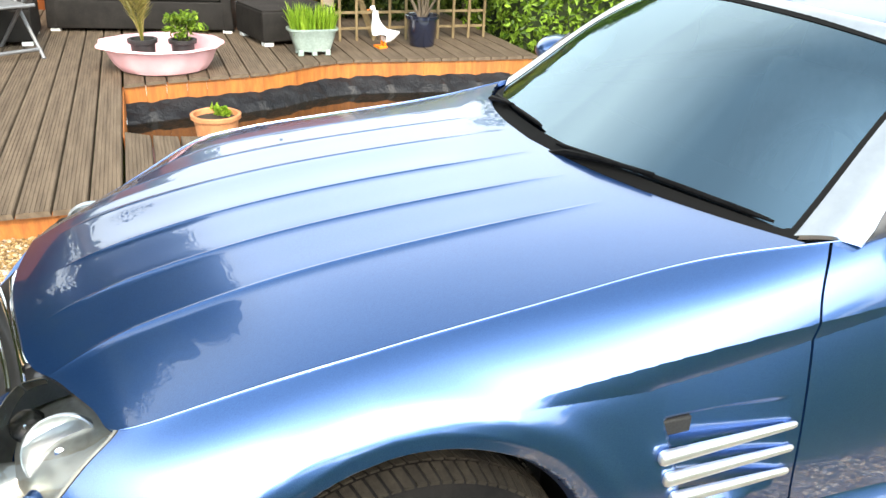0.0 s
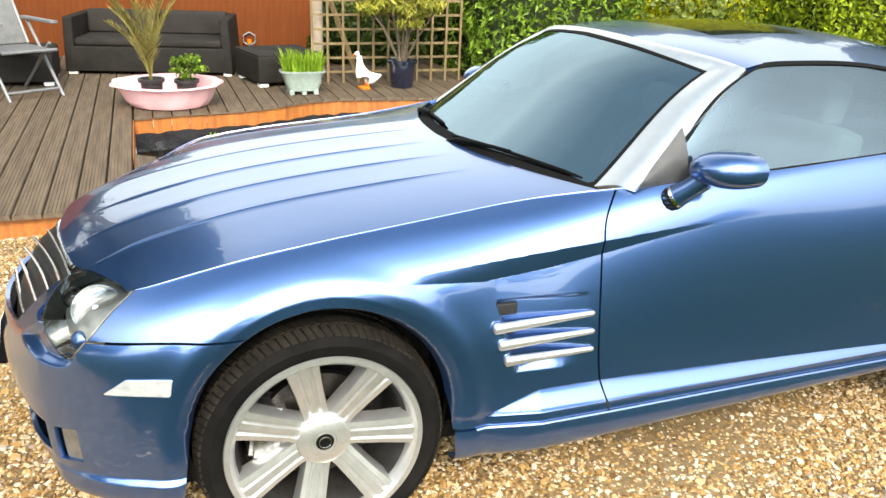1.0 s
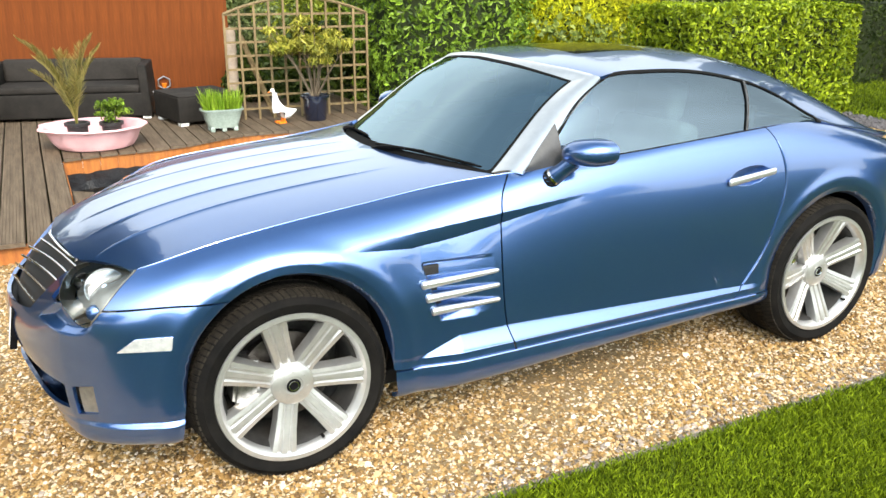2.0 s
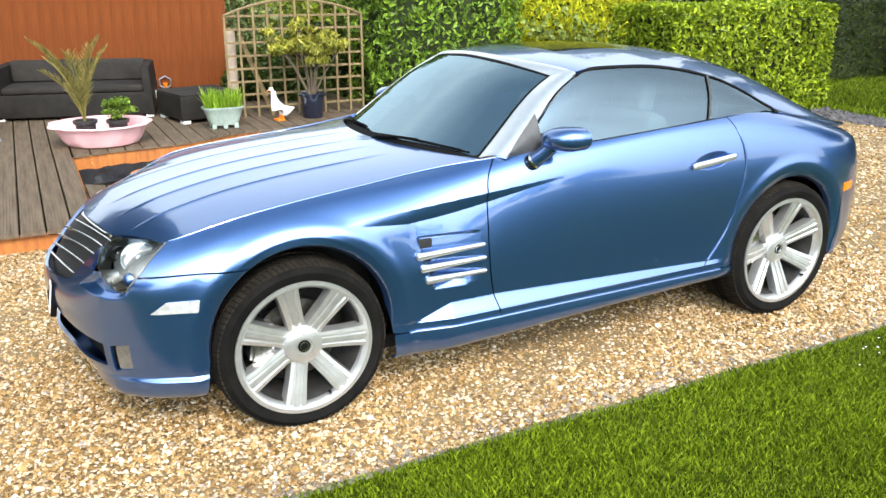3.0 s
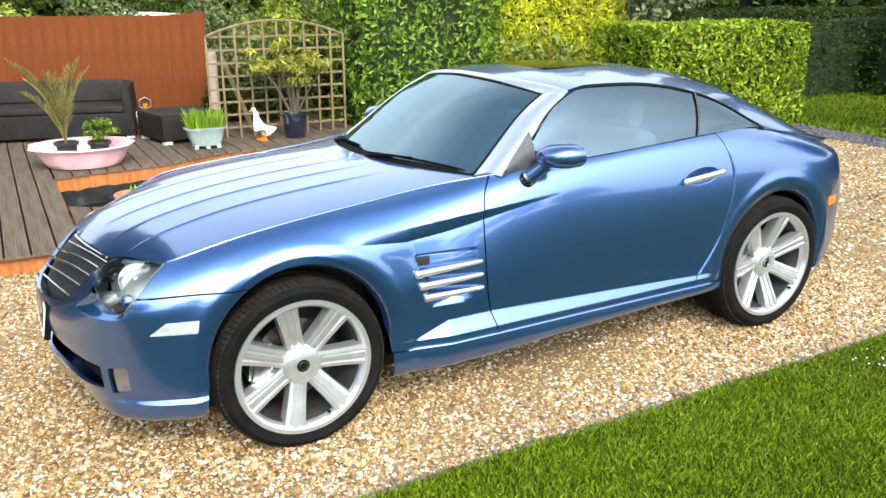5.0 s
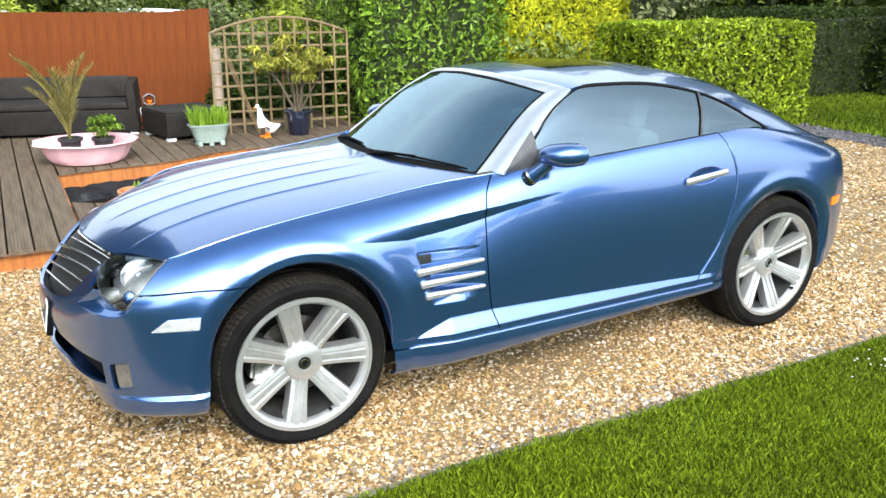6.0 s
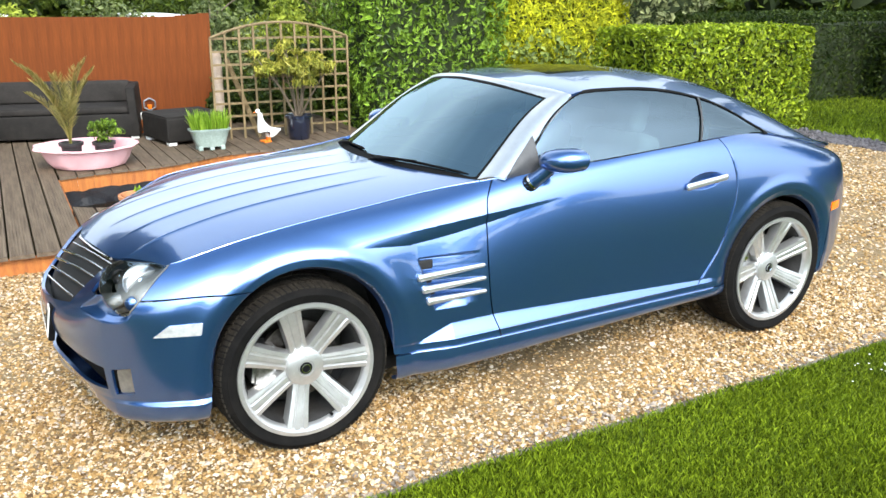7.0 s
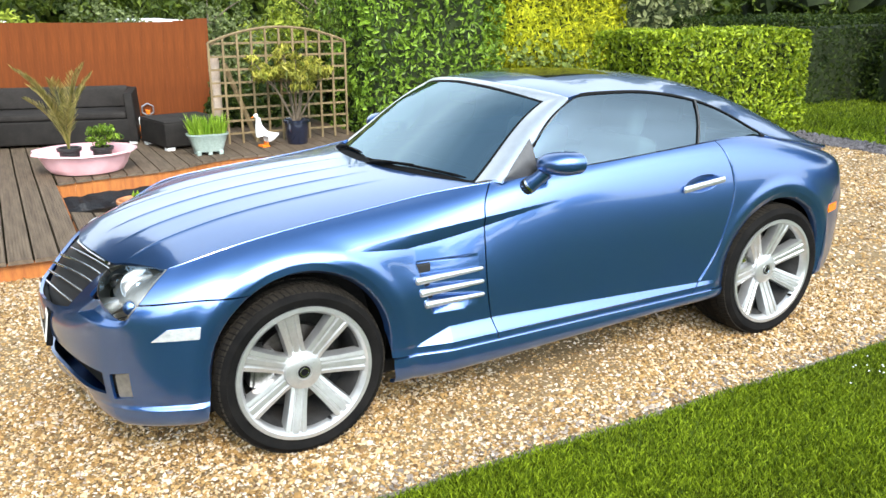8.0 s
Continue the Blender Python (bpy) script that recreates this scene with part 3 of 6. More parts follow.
panel("front_bumper", body, np.linspace(-1.05, 1.05, 260), np.linspace(0, 8, 150), bumper_keep, M_PAINT, car)
panel("rear_bumper", body, np.concatenate([np.linspace(2, 2.5, 90), np.linspace(2.5, 4, 80)[1:]]), np.linspace(0, 8, 120), rear_keep, M_PAINT, car)


# bonnet
def belt_half(x):
    """Half the width of the bonnet opening at x."""
    t = np.linspace(0, 1, 900)
    return np.where(x < JF, np.interp(x, EDGE_X(t), EDGE_Y(t)), BELT_Y(x))


HOOD_Z = spline((-0.66, 0.700), (-0.63, 0.719), (-0.55, 0.764), (-0.4, 0.818), (-0.2, 0.864), (0.1, 0.905), (0.4, 0.930), (0.75, 0.955))
COWL_X = spline((0.0, 0.575), (0.2, 0.592), (0.45, 0.655), (0.7, 0.772), (0.85, 0.86))
STRAKES = (0.105, 0.285, 0.455)


CROWN_W = spline((-0.64, 0.20), (-0.56, 0.44), (-0.48, 0.60), (-0.41, 0.692), (-0.32, 0.722), (-0.2, 0.732), (-0.05, 0.735), (0.3, 0.715))


def bonnet_skin(u, v):
    x = np.asarray(u, float)
    y = np.asarray(v, float) * (1 + 0.10 * (0.1 - x))
    w = np.where(x < -0.05, CROWN_W(x), BELT_Y(x))
    edge = BELT_Z(x)
    s = np.clip(np.abs(y) / w, 0, 1.1)
    z = edge + (HOOD_Z(x) - edge) * (1 - s**2.4)
    fade = np.clip((x + 0.55) / 0.15, 0, 1) * np.clip((0.52 - x) / 0.25, 0, 1)
    for k in STRAKES:
        d = np.abs(np.asarray(v, float)) - k
        z = z + fade * (0.0016 * np.exp(-((d / 0.0032) ** 2)) + 0.0022 * np.exp(-((np.minimum(d, 0) / 0.055) ** 2)) * (d < 0) + 0.0022 * np.exp(-((d / 0.012) ** 2)) * (d >= 0))
    return np.stack([x + 0 * y, y, z], -1)


BONNET_V = np.unique(np.round(np.concatenate([np.linspace(-0.80, 0.80, 150)] + [s * k + np.linspace(-0.018, 0.018, 31) for k in STRAKES for s in (-1, 1)]), 5))


def bonnet_keep(p, u, v):
    x, y = p[..., 0], p[..., 1]
    return least(belt_half(np.maximum(x, -0.6299)) - np.abs(y), COWL_X(np.abs(y)) - 0.030 - x, x + 0.628) - GAP


panel("bonnet", bonnet_skin, np.concatenate([np.linspace(-0.628, -0.5, 40), np.linspace(-0.5, 0.8, 90)[1:]]), BONNET_V, bonnet_keep, M_PAINT, car, inside=(0, 0, -5))

# windscreen, its frame, roof and side glass
W_TOPX = spline((0.0, 1.075), (0.3, 1.095), (0.577, 1.178), (0.68, 1.225))
W_TOPZ = spline((0.0, 1.262), (0.3, 1.247), (0.577, 1.204), (0.68, 1.18))
C_Z = spline((0.0, 0.948), (0.3, 0.943), (0.70, 0.918), (0.85, 0.90))


def screen_skin(u, v):
    """u across, -1 to 1 from pillar to pillar (beyond: the frame); v from cowl to header."""
    u, v = np.asarray(u, float), np.asarray(v, float)
    a = np.abs(u)
    yb, yt = 0.704 * u, 0.577 * u
    lo = np.stack([COWL_X(np.abs(yb)), yb, C_Z(np.abs(yb))], -1)
    hi = np.stack([W_TOPX(np.abs(yt)), yt, W_TOPZ(np.abs(yt))], -1)
    p = lo + v[..., None] * (hi - lo)
    lift = 0.019 * np.sin(np.pi * np.clip(v, 0, 1) ** 1.6)
    p[..., 0] -= 0.55 * lift
    p[..., 2] += 0.83 * lift
    return p


panel("windscreen", screen_skin, np.linspace(-1, 1, 60), np.linspace(-0.03, 1, 40), None, M_SCREEN, car, inside=(1.6, 0, 0), flange=0.004)
panel("screen_seal", screen_skin, np.linspace(-1.012, 1.012, 90), np.linspace(-0.05, 1.014, 70), lambda p, u, v: np.maximum(np.abs(u) - 0.985, np.maximum(v - 0.985, 0.012 - v)), M_SEAL, car, inside=(1.6, 0, 0), flange=0.003, lift=0.002)

ROOF_Z = spline((1.0, 1.245), (1.2, 1.28), (1.45, 1.300), (1.74, 1.301), (2.12, 1.256), (2.45, 1.166), (2.75, 1.018), (2.95, 0.912), (3.08, 0.868), (3.15, 0.85))
RAIL_Y = spline((0.8, 0.79), (1.0, 0.735), (1.215, 0.668), (1.44, 0.640), (1.7, 0.637), (1.95, 0.655), (2.15, 0.69), (2.32, 0.735), (2.6, 0.73), (2.9, 0.64), (3.1, 0.52))
RAIL_Z = spline((0.8, 0.90), (1.0, 1.075), (1.215, 1.212), (1.44, 1.238), (1.7, 1.228), (1.9, 1.195), (2.06, 1.15), (2.2, 1.085), (2.33, 1.015), (2.6, 0.950), (2.9, 0.900), (3.1, 0.868))
GLASS_BELT_Y = spline((0.8, 0.775), (1.2, 0.797), (1.6, 0.80), (2.0, 0.79), (2.35, 0.765), (2.65, 0.738), (2.9, 0.662), (3.1, 0.540))


def roof_skin(u, v):
    """u = x; v from -1 to 1 across between the rails; past that down the side to the belt at 2."""
    x, v = np.asarray(u, float), np.asarray(v, float)
    a = np.abs(v)
    yr, zr, zc = RAIL_Y(x), RAIL_Z(x), ROOF_Z(x)
    s = np.clip(a, 0, 1)
    y = yr * s
    z = zr + (zc - zr) * (1 - s ** (2.3 + 0.9 * np.clip((x - 1.8) / 0.5, 0, 1)))
    t = np.clip(a - 1, 0, 1.2)
    by, bz = GLASS_BELT_Y(x), BELT_Z(x) - 0.004
    y = y + t * (by - yr) + 0.018 * np.sin(np.pi * np.clip(t, 0, 1))
    z = z + t * (bz - zr)
    return np.stack([x + 0 * v, np.sign(v) * y * -1, z], -1)


HEAD = spline((0.0, 1.135), (0.3, 1.155), (0.577, 1.228), (0.66, 1.246), (0.75, 1.26))


def roof_keep(p, u, v):
    y = np.abs(p[..., 1])
    return least(u - HEAD(y), 1.0 - np.abs(v), np.where((np.abs(v) < 0.50) & (u > 1.36) & (u < 1.74), -1.0, 1.0), 2.02 - u) - 0.002


def sunroof_keep(p, u, v):
    return least(0.496 - np.abs(v), u - 1.364, 1.736 - u)


def hatch_keep(p, u, v):
    return least(u - 2.0190, 3.12 - u, 0.985 - np.abs(v))


panel("roof", roof_skin, np.linspace(1.1, 2.1, 90), np.linspace(-1, 1, 90), roof_keep, M_PAINT, car, inside=(1.6, 0, 0.3))
glass_roof = panel("glass_roof", roof_skin, np.linspace(1.3, 1.8, 40), np.linspace(-0.6, 0.6, 60), sunroof_keep, M_BLACK, car, inside=(1.6, 0, 0.3))
M_GLOSSBLACK = material("gloss_black_glass", (0.008, 0.009, 0.010), 0.06, 0.0, Specular_IOR_Level=0.12)[0]
glass_roof.data.materials[0] = M_GLOSSBLACK
panel("tailgate", roof_skin, np.linspace(2.0, 3.13, 70), np.linspace(-1, 1, 80), lambda p, u, v: np.where((np.abs(v) < 0.62) & (u > 2.12) & (u < 2.80), -1.0, hatch_keep(p, u, v)), M_PAINT, car, inside=(1.6, 0, 0.3))
panel("rear_window", roof_skin, np.linspace(2.1, 2.82, 40), np.linspace(-0.76, 0.76, 40), lambda p, u, v: least(0.616 - np.abs(v), u - 2.122, 2.798 - u), M_GLOSSBLACK, car, inside=(1.6, 0, 0.3))

M_DIVIDER = varied("dark_divider_trim", (0.02, 0.022, 0.024), (0.045, 0.048, 0.05), 30, 0.6)
# from the front corner of the side window
GLASS_FRONT = spline((0.9, 0.86), (0.93, 0.885), (1.06, 1.02), (1.16, 1.14), (1.22, 1.27), (1.26, 1.4))


def divider_x(v):
    """Where the upright between side and quarter window stands."""
    return 1.975 - 0.085 * (np.abs(v) - 1)


def glass_keep(p, u, v):
    a = np.abs(v)
    return least(a - 1.024, 1.99 - a, u - GLASS_FRONT(p[..., 2]) - 0.006, 2.325 - u)


for side in (1, -1):
    vs = side * np.linspace(1.0, 2.0, 44)
    us = np.linspace(0.8, 2.35, 120)
    panel("side_window", roof_skin, us, vs, lambda p, u, v: least(glass_keep(p, u, v), u - 1.012, divider_x(v) - 0.005 - u), M_GLASS, car, inside=(1.6, 0, 0.9), flange=0.004, lift=-0.004)
    panel("quarter_window", roof_skin, us, vs, lambda p, u, v: least(glass_keep(p, u, v) - 0.006, u - divider_x(v) - 0.005), M_GLASS, car, inside=(1.6, 0, 0.9), flange=0.004, lift=-0.004)
    panel("window_seal", roof_skin, us, side * np.linspace(0.97, 2.02, 90), lambda p, u, v: np.where(glass_keep(p, u, v) > 0.008, np.where(np.abs(u - divider_x(v)) < 0.006, 1.0, -1.0), least(np.abs(v) - 0.992, 2.005 - np.abs(v), u - GLASS_FRONT(p[..., 2]), 2.345 - u)), M_SEAL, car, inside=(1.6, 0, 0.9), flange=0.006, lift=0.001)
    panel("window_divider", roof_skin, np.linspace(1.86, 2.02, 120), vs, lambda p, u, v: least(0.0055 - np.abs(u - divider_x(v)), glass_keep(p, u, v)), M_DIVIDER, car, inside=(1.6, 0, 0.9), flange=0.003, lift=0.004)
    panel("mirror_sail", roof_skin, np.linspace(0.75, 1.32, 60), vs, lambda p, u, v: least(u - GLASS_FRONT(p[..., 2]) + 0.030, 1.010 - u, 1.99 - np.abs(v), np.abs(v) - 1.02), M_CABIN, car, inside=(1.6, 0, 0.9), flange=0.006, lift=0.005)
    panel("rear_pillar", roof_skin, np.linspace(2.0, 3.12, 70), side * np.linspace(0.985, 2.0, 40), lambda p, u, v: least(np.where(u < 2.345, -1.0, 1.0), 2.0 - np.abs(v)), M_PAINT, car, inside=(1.6, 0, 0.6), flange=0)

# silver frame: both pillars and the header over the screen
def frame_skin(u, v):
    """u along from one pillar foot over the header to the other, 0..3; v from the glass edge (0) to the outer edge (1)."""
    u, v = np.asarray(u, float), np.asarray(v, float)
    t1 = np.clip(u, 0, 1)
    t3 = np.clip(3 - u, 0, 1)
    sgn = np.where(u < 1.5, -1.0, 1.0)
    t = np.where(u < 1.5, t1, t3)
    inner = screen_skin(sgn * 1.0, t)
    xo = 0.845 + t * (1.245 - 0.845) + 0.032 * np.sin(np.pi * t)
    zo = np.where(t < 1, 0.928 + t * (1.217 - 0.928), 1.217) + 0.030 * np.sin(np.pi * t)
    yo = 0.800 - t * (0.800 - 0.662)
    outer = np.stack([xo, sgn * yo, zo], -1)
    mid = np.clip(u - 1, 0, 1)
    yh = (2 * mid - 1) * 0.577
    hin = np.stack([W_TOPX(np.abs(yh)), yh, W_TOPZ(np.abs(yh))], -1)
    ya = (2 * mid - 1) * 0.662
    hx = HEAD(np.abs(ya))
    hz = RAIL_Z(hx) + (ROOF_Z(hx) - RAIL_Z(hx)) * (1 - (np.abs(ya) / RAIL_Y(hx)) ** 2.3)
    hout = np.stack([hx, ya, hz], -1)
    w = ((u > 1) & (u < 2))[..., None]
    a = np.where(w, hin, inner)
    b = np.where(w, hout, outer)
    p = a + v[..., None] * (b - a)
    out = np.sin(np.pi * np.clip(v, 0, 1)) * 0.010 + 0.002
    p[..., 2] += out
    p[..., 1] += np.where(w[..., 0], 0, sgn * out * 0.8)
    return p


panel("windscreen_frame", frame_skin, np.concatenate([np.linspace(0, 1, 30), np.linspace(1.0001, 1.9999, 50), np.linspace(2, 3, 30)]), np.linspace(0, 1, 10), None, M_SILVER, car, inside=(1.7, 0, 0.4), label="satin silver windscreen surround")


# ---- wheels ----
def wheel(name, at, radius, rim, width, far=False, spin=0.0, dish=0.0):
    """A seven-spoke wheel: tyre with tread blocks, alloy rim, spokes, hub cap, brake disc and caliper; its face looks to -y."""
    w = new(name)
    w.parent = car
    w.matrix_local = pose(*at, 0, 0, 180 if far else 0)
    h = width / 2
    side_r = rim + 0.008
    prof = [(rim - 0.012, -h + 0.02), (side_r, -h + 0.004), (side_r + 0.02, -h - 0.006), ((side_r + radius) / 2, -h - 0.009), (radius - 0.016, -h + 0.002), (radius - 0.005, -h + 0.016), (radius, -h + 0.04),
            (radius + 0.001, 0), (radius, h - 0.04), (radius - 0.006, h - 0.012), ((side_r + radius) / 2, h), (rim - 0.012, h - 0.02)]
    tyre = part("tyre", lathe(prof, 120, "y"), M_RUBBER, w)
    # tread: blocks round the shoulder and the crown
    verts, faces = [], []
    nblk = 92
    for k in range(nblk):
        a0 = 2 * math.pi * k / nblk
        for (y0, y1, r0, lean) in ((-h + 0.008, -h + 0.046, 0.001, 0.010), (-h + 0.054, -h + 0.094, 0.0015, 0.018), (h - 0.094, h - 0.054, 0.0015, -0.018), (h - 0.046, h - 0.008, 0.001, -0.010)):
            o = len(verts)
            da = 2 * math.pi / nblk * 0.74
            for rr in (radius - 0.012, radius + 0.0045):
                for yy, sk in ((y0, 0), (y1, lean / radius)):
                    edge = 0.010 if (abs(yy) > h - 0.02) else 0.0
                    for aa in (a0 + sk, a0 + sk + da):
                        verts.append(((rr - edge) * math.cos(aa), yy, (rr - edge) * math.sin(aa)))
            faces += [(o + 4, o + 5, o + 7, o + 6), (o, o + 4, o + 6, o + 2), (o + 1, o + 3, o + 7, o + 5), (o, o + 1, o + 5, o + 4), (o + 2, o + 6, o + 7, o + 3)]
    part("tread", (verts, faces), M_TREAD, tyre, smooth=False)["kind"] = "stuff"
    prof = [(rim - 0.004, -h + 0.014), (rim + 0.006, -h + 0.002), (rim + 0.004, -h - 0.004), (rim - 0.010, -h - 0.004), (rim - 0.016, -h + 0.004), (rim - 0.022, -h + 0.012), (rim - 0.026, -h + 0.030)]
    part("rim", lathe(prof, 96, "y"), M_ALLOY, w)
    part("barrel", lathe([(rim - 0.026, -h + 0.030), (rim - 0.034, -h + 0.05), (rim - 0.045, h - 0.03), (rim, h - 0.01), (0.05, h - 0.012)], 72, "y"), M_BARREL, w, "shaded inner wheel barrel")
    # spokes
    sverts, sfaces = [], []
    n = 7
    stations = ((0.052, 0.036, -h + 0.030 + dish), (0.085, 0.0340, -h + 0.026 + dish), (rim * 0.62, 0.037, -h + 0.016 + 0.45 * dish), (rim - 0.028, 0.043, -h + 0.006), (rim - 0.010, 0.050, -h + 0.004))
    across = ((-1.0, 0.016), (-0.93, 0.002), (-0.56, 0.0), (-0.44, 0.006), (-0.30, 0.006), (-0.20, 0.0), (0.20, 0.0), (0.30, 0.006), (0.44, 0.006), (0.56, 0.0), (0.93, 0.002), (1.0, 0.016))
    for i in range(n):
        a = 2 * math.pi * i / n - math.pi / 2 - 0.02 + spin
        ca, sa = math.cos(a), math.sin(a)
        sv = []
        for r, hw, y in stations:
            for s, dy in across + ((1.0, 0.05), (-1.0, 0.05)):
                xx, zz = r, s * hw
                sv.append((xx * ca - zz * sa, y + dy, xx * sa + zz * ca))
        m = len(across) + 2
        sf = []
        for j in range(len(stations) - 1):
            for k in range(m):
                k2 = (k + 1) % m
                sf.append((j * m + k, j * m + k2, (j + 1) * m + k2, (j + 1) * m + k))
        sp = part("spoke", (sv, [f[::-1] for f in sf]), M_ALLOY, w)
    hub = h - dish
    cap = [(0.0, -hub + 0.012), (0.026, -hub + 0.012), (0.029, -hub + 0.016), (0.031, -hub + 0.010), (0.058, -hub + 0.013), (0.068, -hub + 0.018), (0.072, -hub + 0.030), (0.074, -hub + 0.06)]
    part("hub_cap", lathe(cap, 56, "y"), M_ALLOY, w)
    part("centre_badge", lathe([(0.0, -hub + 0.0085), (0.014, -hub + 0.0085), (0.016, -hub + 0.010), (0.022, -hub + 0.010), (0.0245, -hub + 0.013)], 36, "y"), M_BLACK, w, "dark round centre badge with a ring")
    part("badge_ring", lathe([(0.0135, -hub + 0.009), (0.0145, -hub + 0.0072), (0.0165, -hub + 0.0072), (0.0175, -hub + 0.0098)], 36, "y"), M_CHROME, w)
    for i in range(n):
        a = 2 * math.pi * (i + 0.5) / n - math.pi / 2
        c = (0.048 * math.cos(a), 0, 0.048 * math.sin(a))
        part("hub_stud", lathe([(0.0, -hub + 0.0105), (0.0045, -hub + 0.011), (0.0055, -hub + 0.016)], 10, "y", c), M_ALLOY, w)
    valve_a = -0.98 + spin
    part("valve", tube([((rim - 0.032) * math.cos(valve_a), -h + 0.02, (rim - 0.032) * math.sin(valve_a)), ((rim - 0.040) * math.cos(valve_a), -h - 0.004, (rim - 0.040) * math.sin(valve_a))], 0.0055, 8), M_BLACK, w)
    part("brake_disc", lathe([(0.05, 0.02), (0.075, 0.015), (0.085, -0.005), (0.152, -0.005), (0.152, 0.018), (0.06, 0.03)], 64, "y"), M_DISC, w)
    bm = bmesh.new()
    box(bm, (-0.045, -0.055, -0.075), (0.04, 0.05, 0.075), pose(-0.135, 0, 0.02, 0, 8, 0))
    bmesh.ops.bevel(bm, geom=bm.edges[:], offset=0.012, segments=2, affect="EDGES")
    part("brake_caliper", bm, M_CALIPER, w)
    for zz in (-0.045, 0.06):
        part("caliper_bolt", lathe([(0.0, -0.068), (0.012, -0.066), (0.015, -0.05)], 10, "y", (-0.14, 0, zz)), M_CHROME, w)
    return w


wheel("front_wheel", (0, -0.737, 0.319), 0.3185, 0.250, 0.225, spin=-0.19, dish=0.010)
wheel("front_wheel", (0, 0.630, 0.319), 0.3185, 0.250, 0.225, far=True)
wheel("rear_wheel", (2.4, -0.750, 0.331), 0.3305, 0.258, 0.255, spin=0.23, dish=0.024)
wheel("rear_wheel", (2.4, 0.630, 0.331), 0.3305, 0.258, 0.255, far=True)
# wheel wells
for side in (-1, 1):
    for cx, cz in (ARCH_F, ARCH_R):
        segs = 28
        verts, faces = [], []
        for i in range(segs + 1):
            a = -0.55 + (math.pi + 1.1) * i / segs
            for y in (0.800, 0.77, 0.45):
                r = ARCH_CUT + (0.010 if y > 0.79 else 0.030)
                verts.append((cx + r * math.cos(a), side * y, max(cz + r * math.sin(a), 0.17)))
        for i in range(segs):
            for k in range(2):
                faces.append((i * 3 + k, (i + 1) * 3 + k, (i + 1) * 3 + k + 1, i * 3 + k + 1))
        faces.append([3 * i + 2 for i in range(segs + 1)])
        part("wheel_well", (verts, faces), M_WELL, car)


# ---- nose: grille, lamps, plate, mouth ----
def pushed(surf, back):
    return lambda u, v: surf(u, v) + np.array([back, 0, 0])


M_HOUSING = varied("lamp_housing", (0.24, 0.21, 0.17), (0.58, 0.54, 0.47), 16, 0.28, metal=0.85, fine=False)
M_FOG = varied("smoky_lamp_plastic", (0.10, 0.095, 0.085), (0.26, 0.24, 0.21), 22, 0.3, metal=0.5, fine=False)
for side in (1, -1):
    us, vs = side * np.linspace(0.24, 0.80, 80), np.linspace(0, 2.8, 64)
    back = np.array([0.050, 0, 0])
    lens = panel("headlamp", body, us, vs, lambda p, u, v: lamp_shape(p) - 0.002, M_LENS, car, flange=0.003, label="clear headlamp with bright reflector")
    panel("lamp_housing", pushed(body, 0.050), us, vs, lambda p, u, v: lamp_shape(p - back) - 0.001, M_HOUSING, lens, flange=0)
    panel("lamp_wall", body, us, vs, lambda p, u, v: least(lamp_shape(p) + 0.001, 0.002 - lamp_shape(p)), M_HOUSING, lens, flange=0.05, lift=-0.001)
    axis = Vector((-0.16, -0.84 * side, 0.53)).to_track_quat("Z", "Y").to_matrix().to_4x4()
    for cy, cz, cx, r in ((0.652, 0.690, -0.505, 0.056), (0.560, 0.690, -0.560, 0.026)):
        bowl = lathe([(0.0, -0.006), (r * 0.4, -0.005), (r * 0.8, -0.002), (r * 0.95, 0.002), (r, 0.004), (r * 1.05, 0.002), (r * 1.08, -0.012)], 32)
        m = Matrix.Translation((cx, -side * cy, cz)) @ axis
        part("reflector", ([m @ Vector(q) for q in bowl[0]], bowl[1]), M_REFLECTOR if r > 0.04 else M_DISC, lens)
        bulb = lathe([(0.0, 0.014), (r * 0.13, 0.012), (r * 0.17, 0.0), (r * 0.12, -0.015)], 16)
        part("bulb", ([m @ Vector(q) for q in bulb[0]], bulb[1]), M_CHROME, lens)
    knob = lathe([(0.0, 0.020), (0.014, 0.017), (0.024, 0.008), (0.027, -0.01)], 20)
    m = Matrix.Translation((-0.545, -side * 0.692, 0.628)) @ pose(0, 0, 0, 0, 0, 50 * side) @ pose(0, 0, 0, 0, -90, 0)
    part("lamp_washer_cap", ([m @ Vector(q) for q in knob[0]], knob[1]), M_PAINT, lens)
    # marker lamp on the bumper corner
    def marker_keep(p, u, v):
        x, z = p[..., 0], p[..., 2]
        slant = -0.502 + 1.2 * np.clip(z - 0.530, 0, 0.1)
        return least(x - slant, -0.352 - 0.15 * (0.577 - z) - x, z - 0.530 - 0.02 * (x + 0.43), 0.570 + 0.04 * (x + 0.43) - z)
    mk = panel("marker_lamp", body, side * np.linspace(0.62, 0.86, 50), np.linspace(2.4, 3.5, 30), marker_keep, M_MARKER, car, flange=0.006, lift=0.004, label="clear side marker lamp")
    panel("fog_lamp", pushed(body, 0.015), side * np.linspace(0.42, 0.66, 24), np.linspace(3.4, 5.4, 24), lambda p, u, v: fog_shape(p - np.array([0.015, 0, 0])), M_FOG, car, flange=0.01, label="small rectangular fog lamp")
    panel("rear_marker_lamp", body, side * np.linspace(2.12, 2.30, 24), np.linspace(2.6, 3.6, 30), lambda p, u, v: least(p[..., 0] - 2.775, 2.865 - p[..., 0], p[..., 2] - 0.585 - 0.05 * (p[..., 0] - 2.8), 0.628 + 0.02 * (p[..., 0] - 2.8) - p[..., 2]), M_AMBER, car, flange=0.006, lift=0.004, label="amber rear side marker")

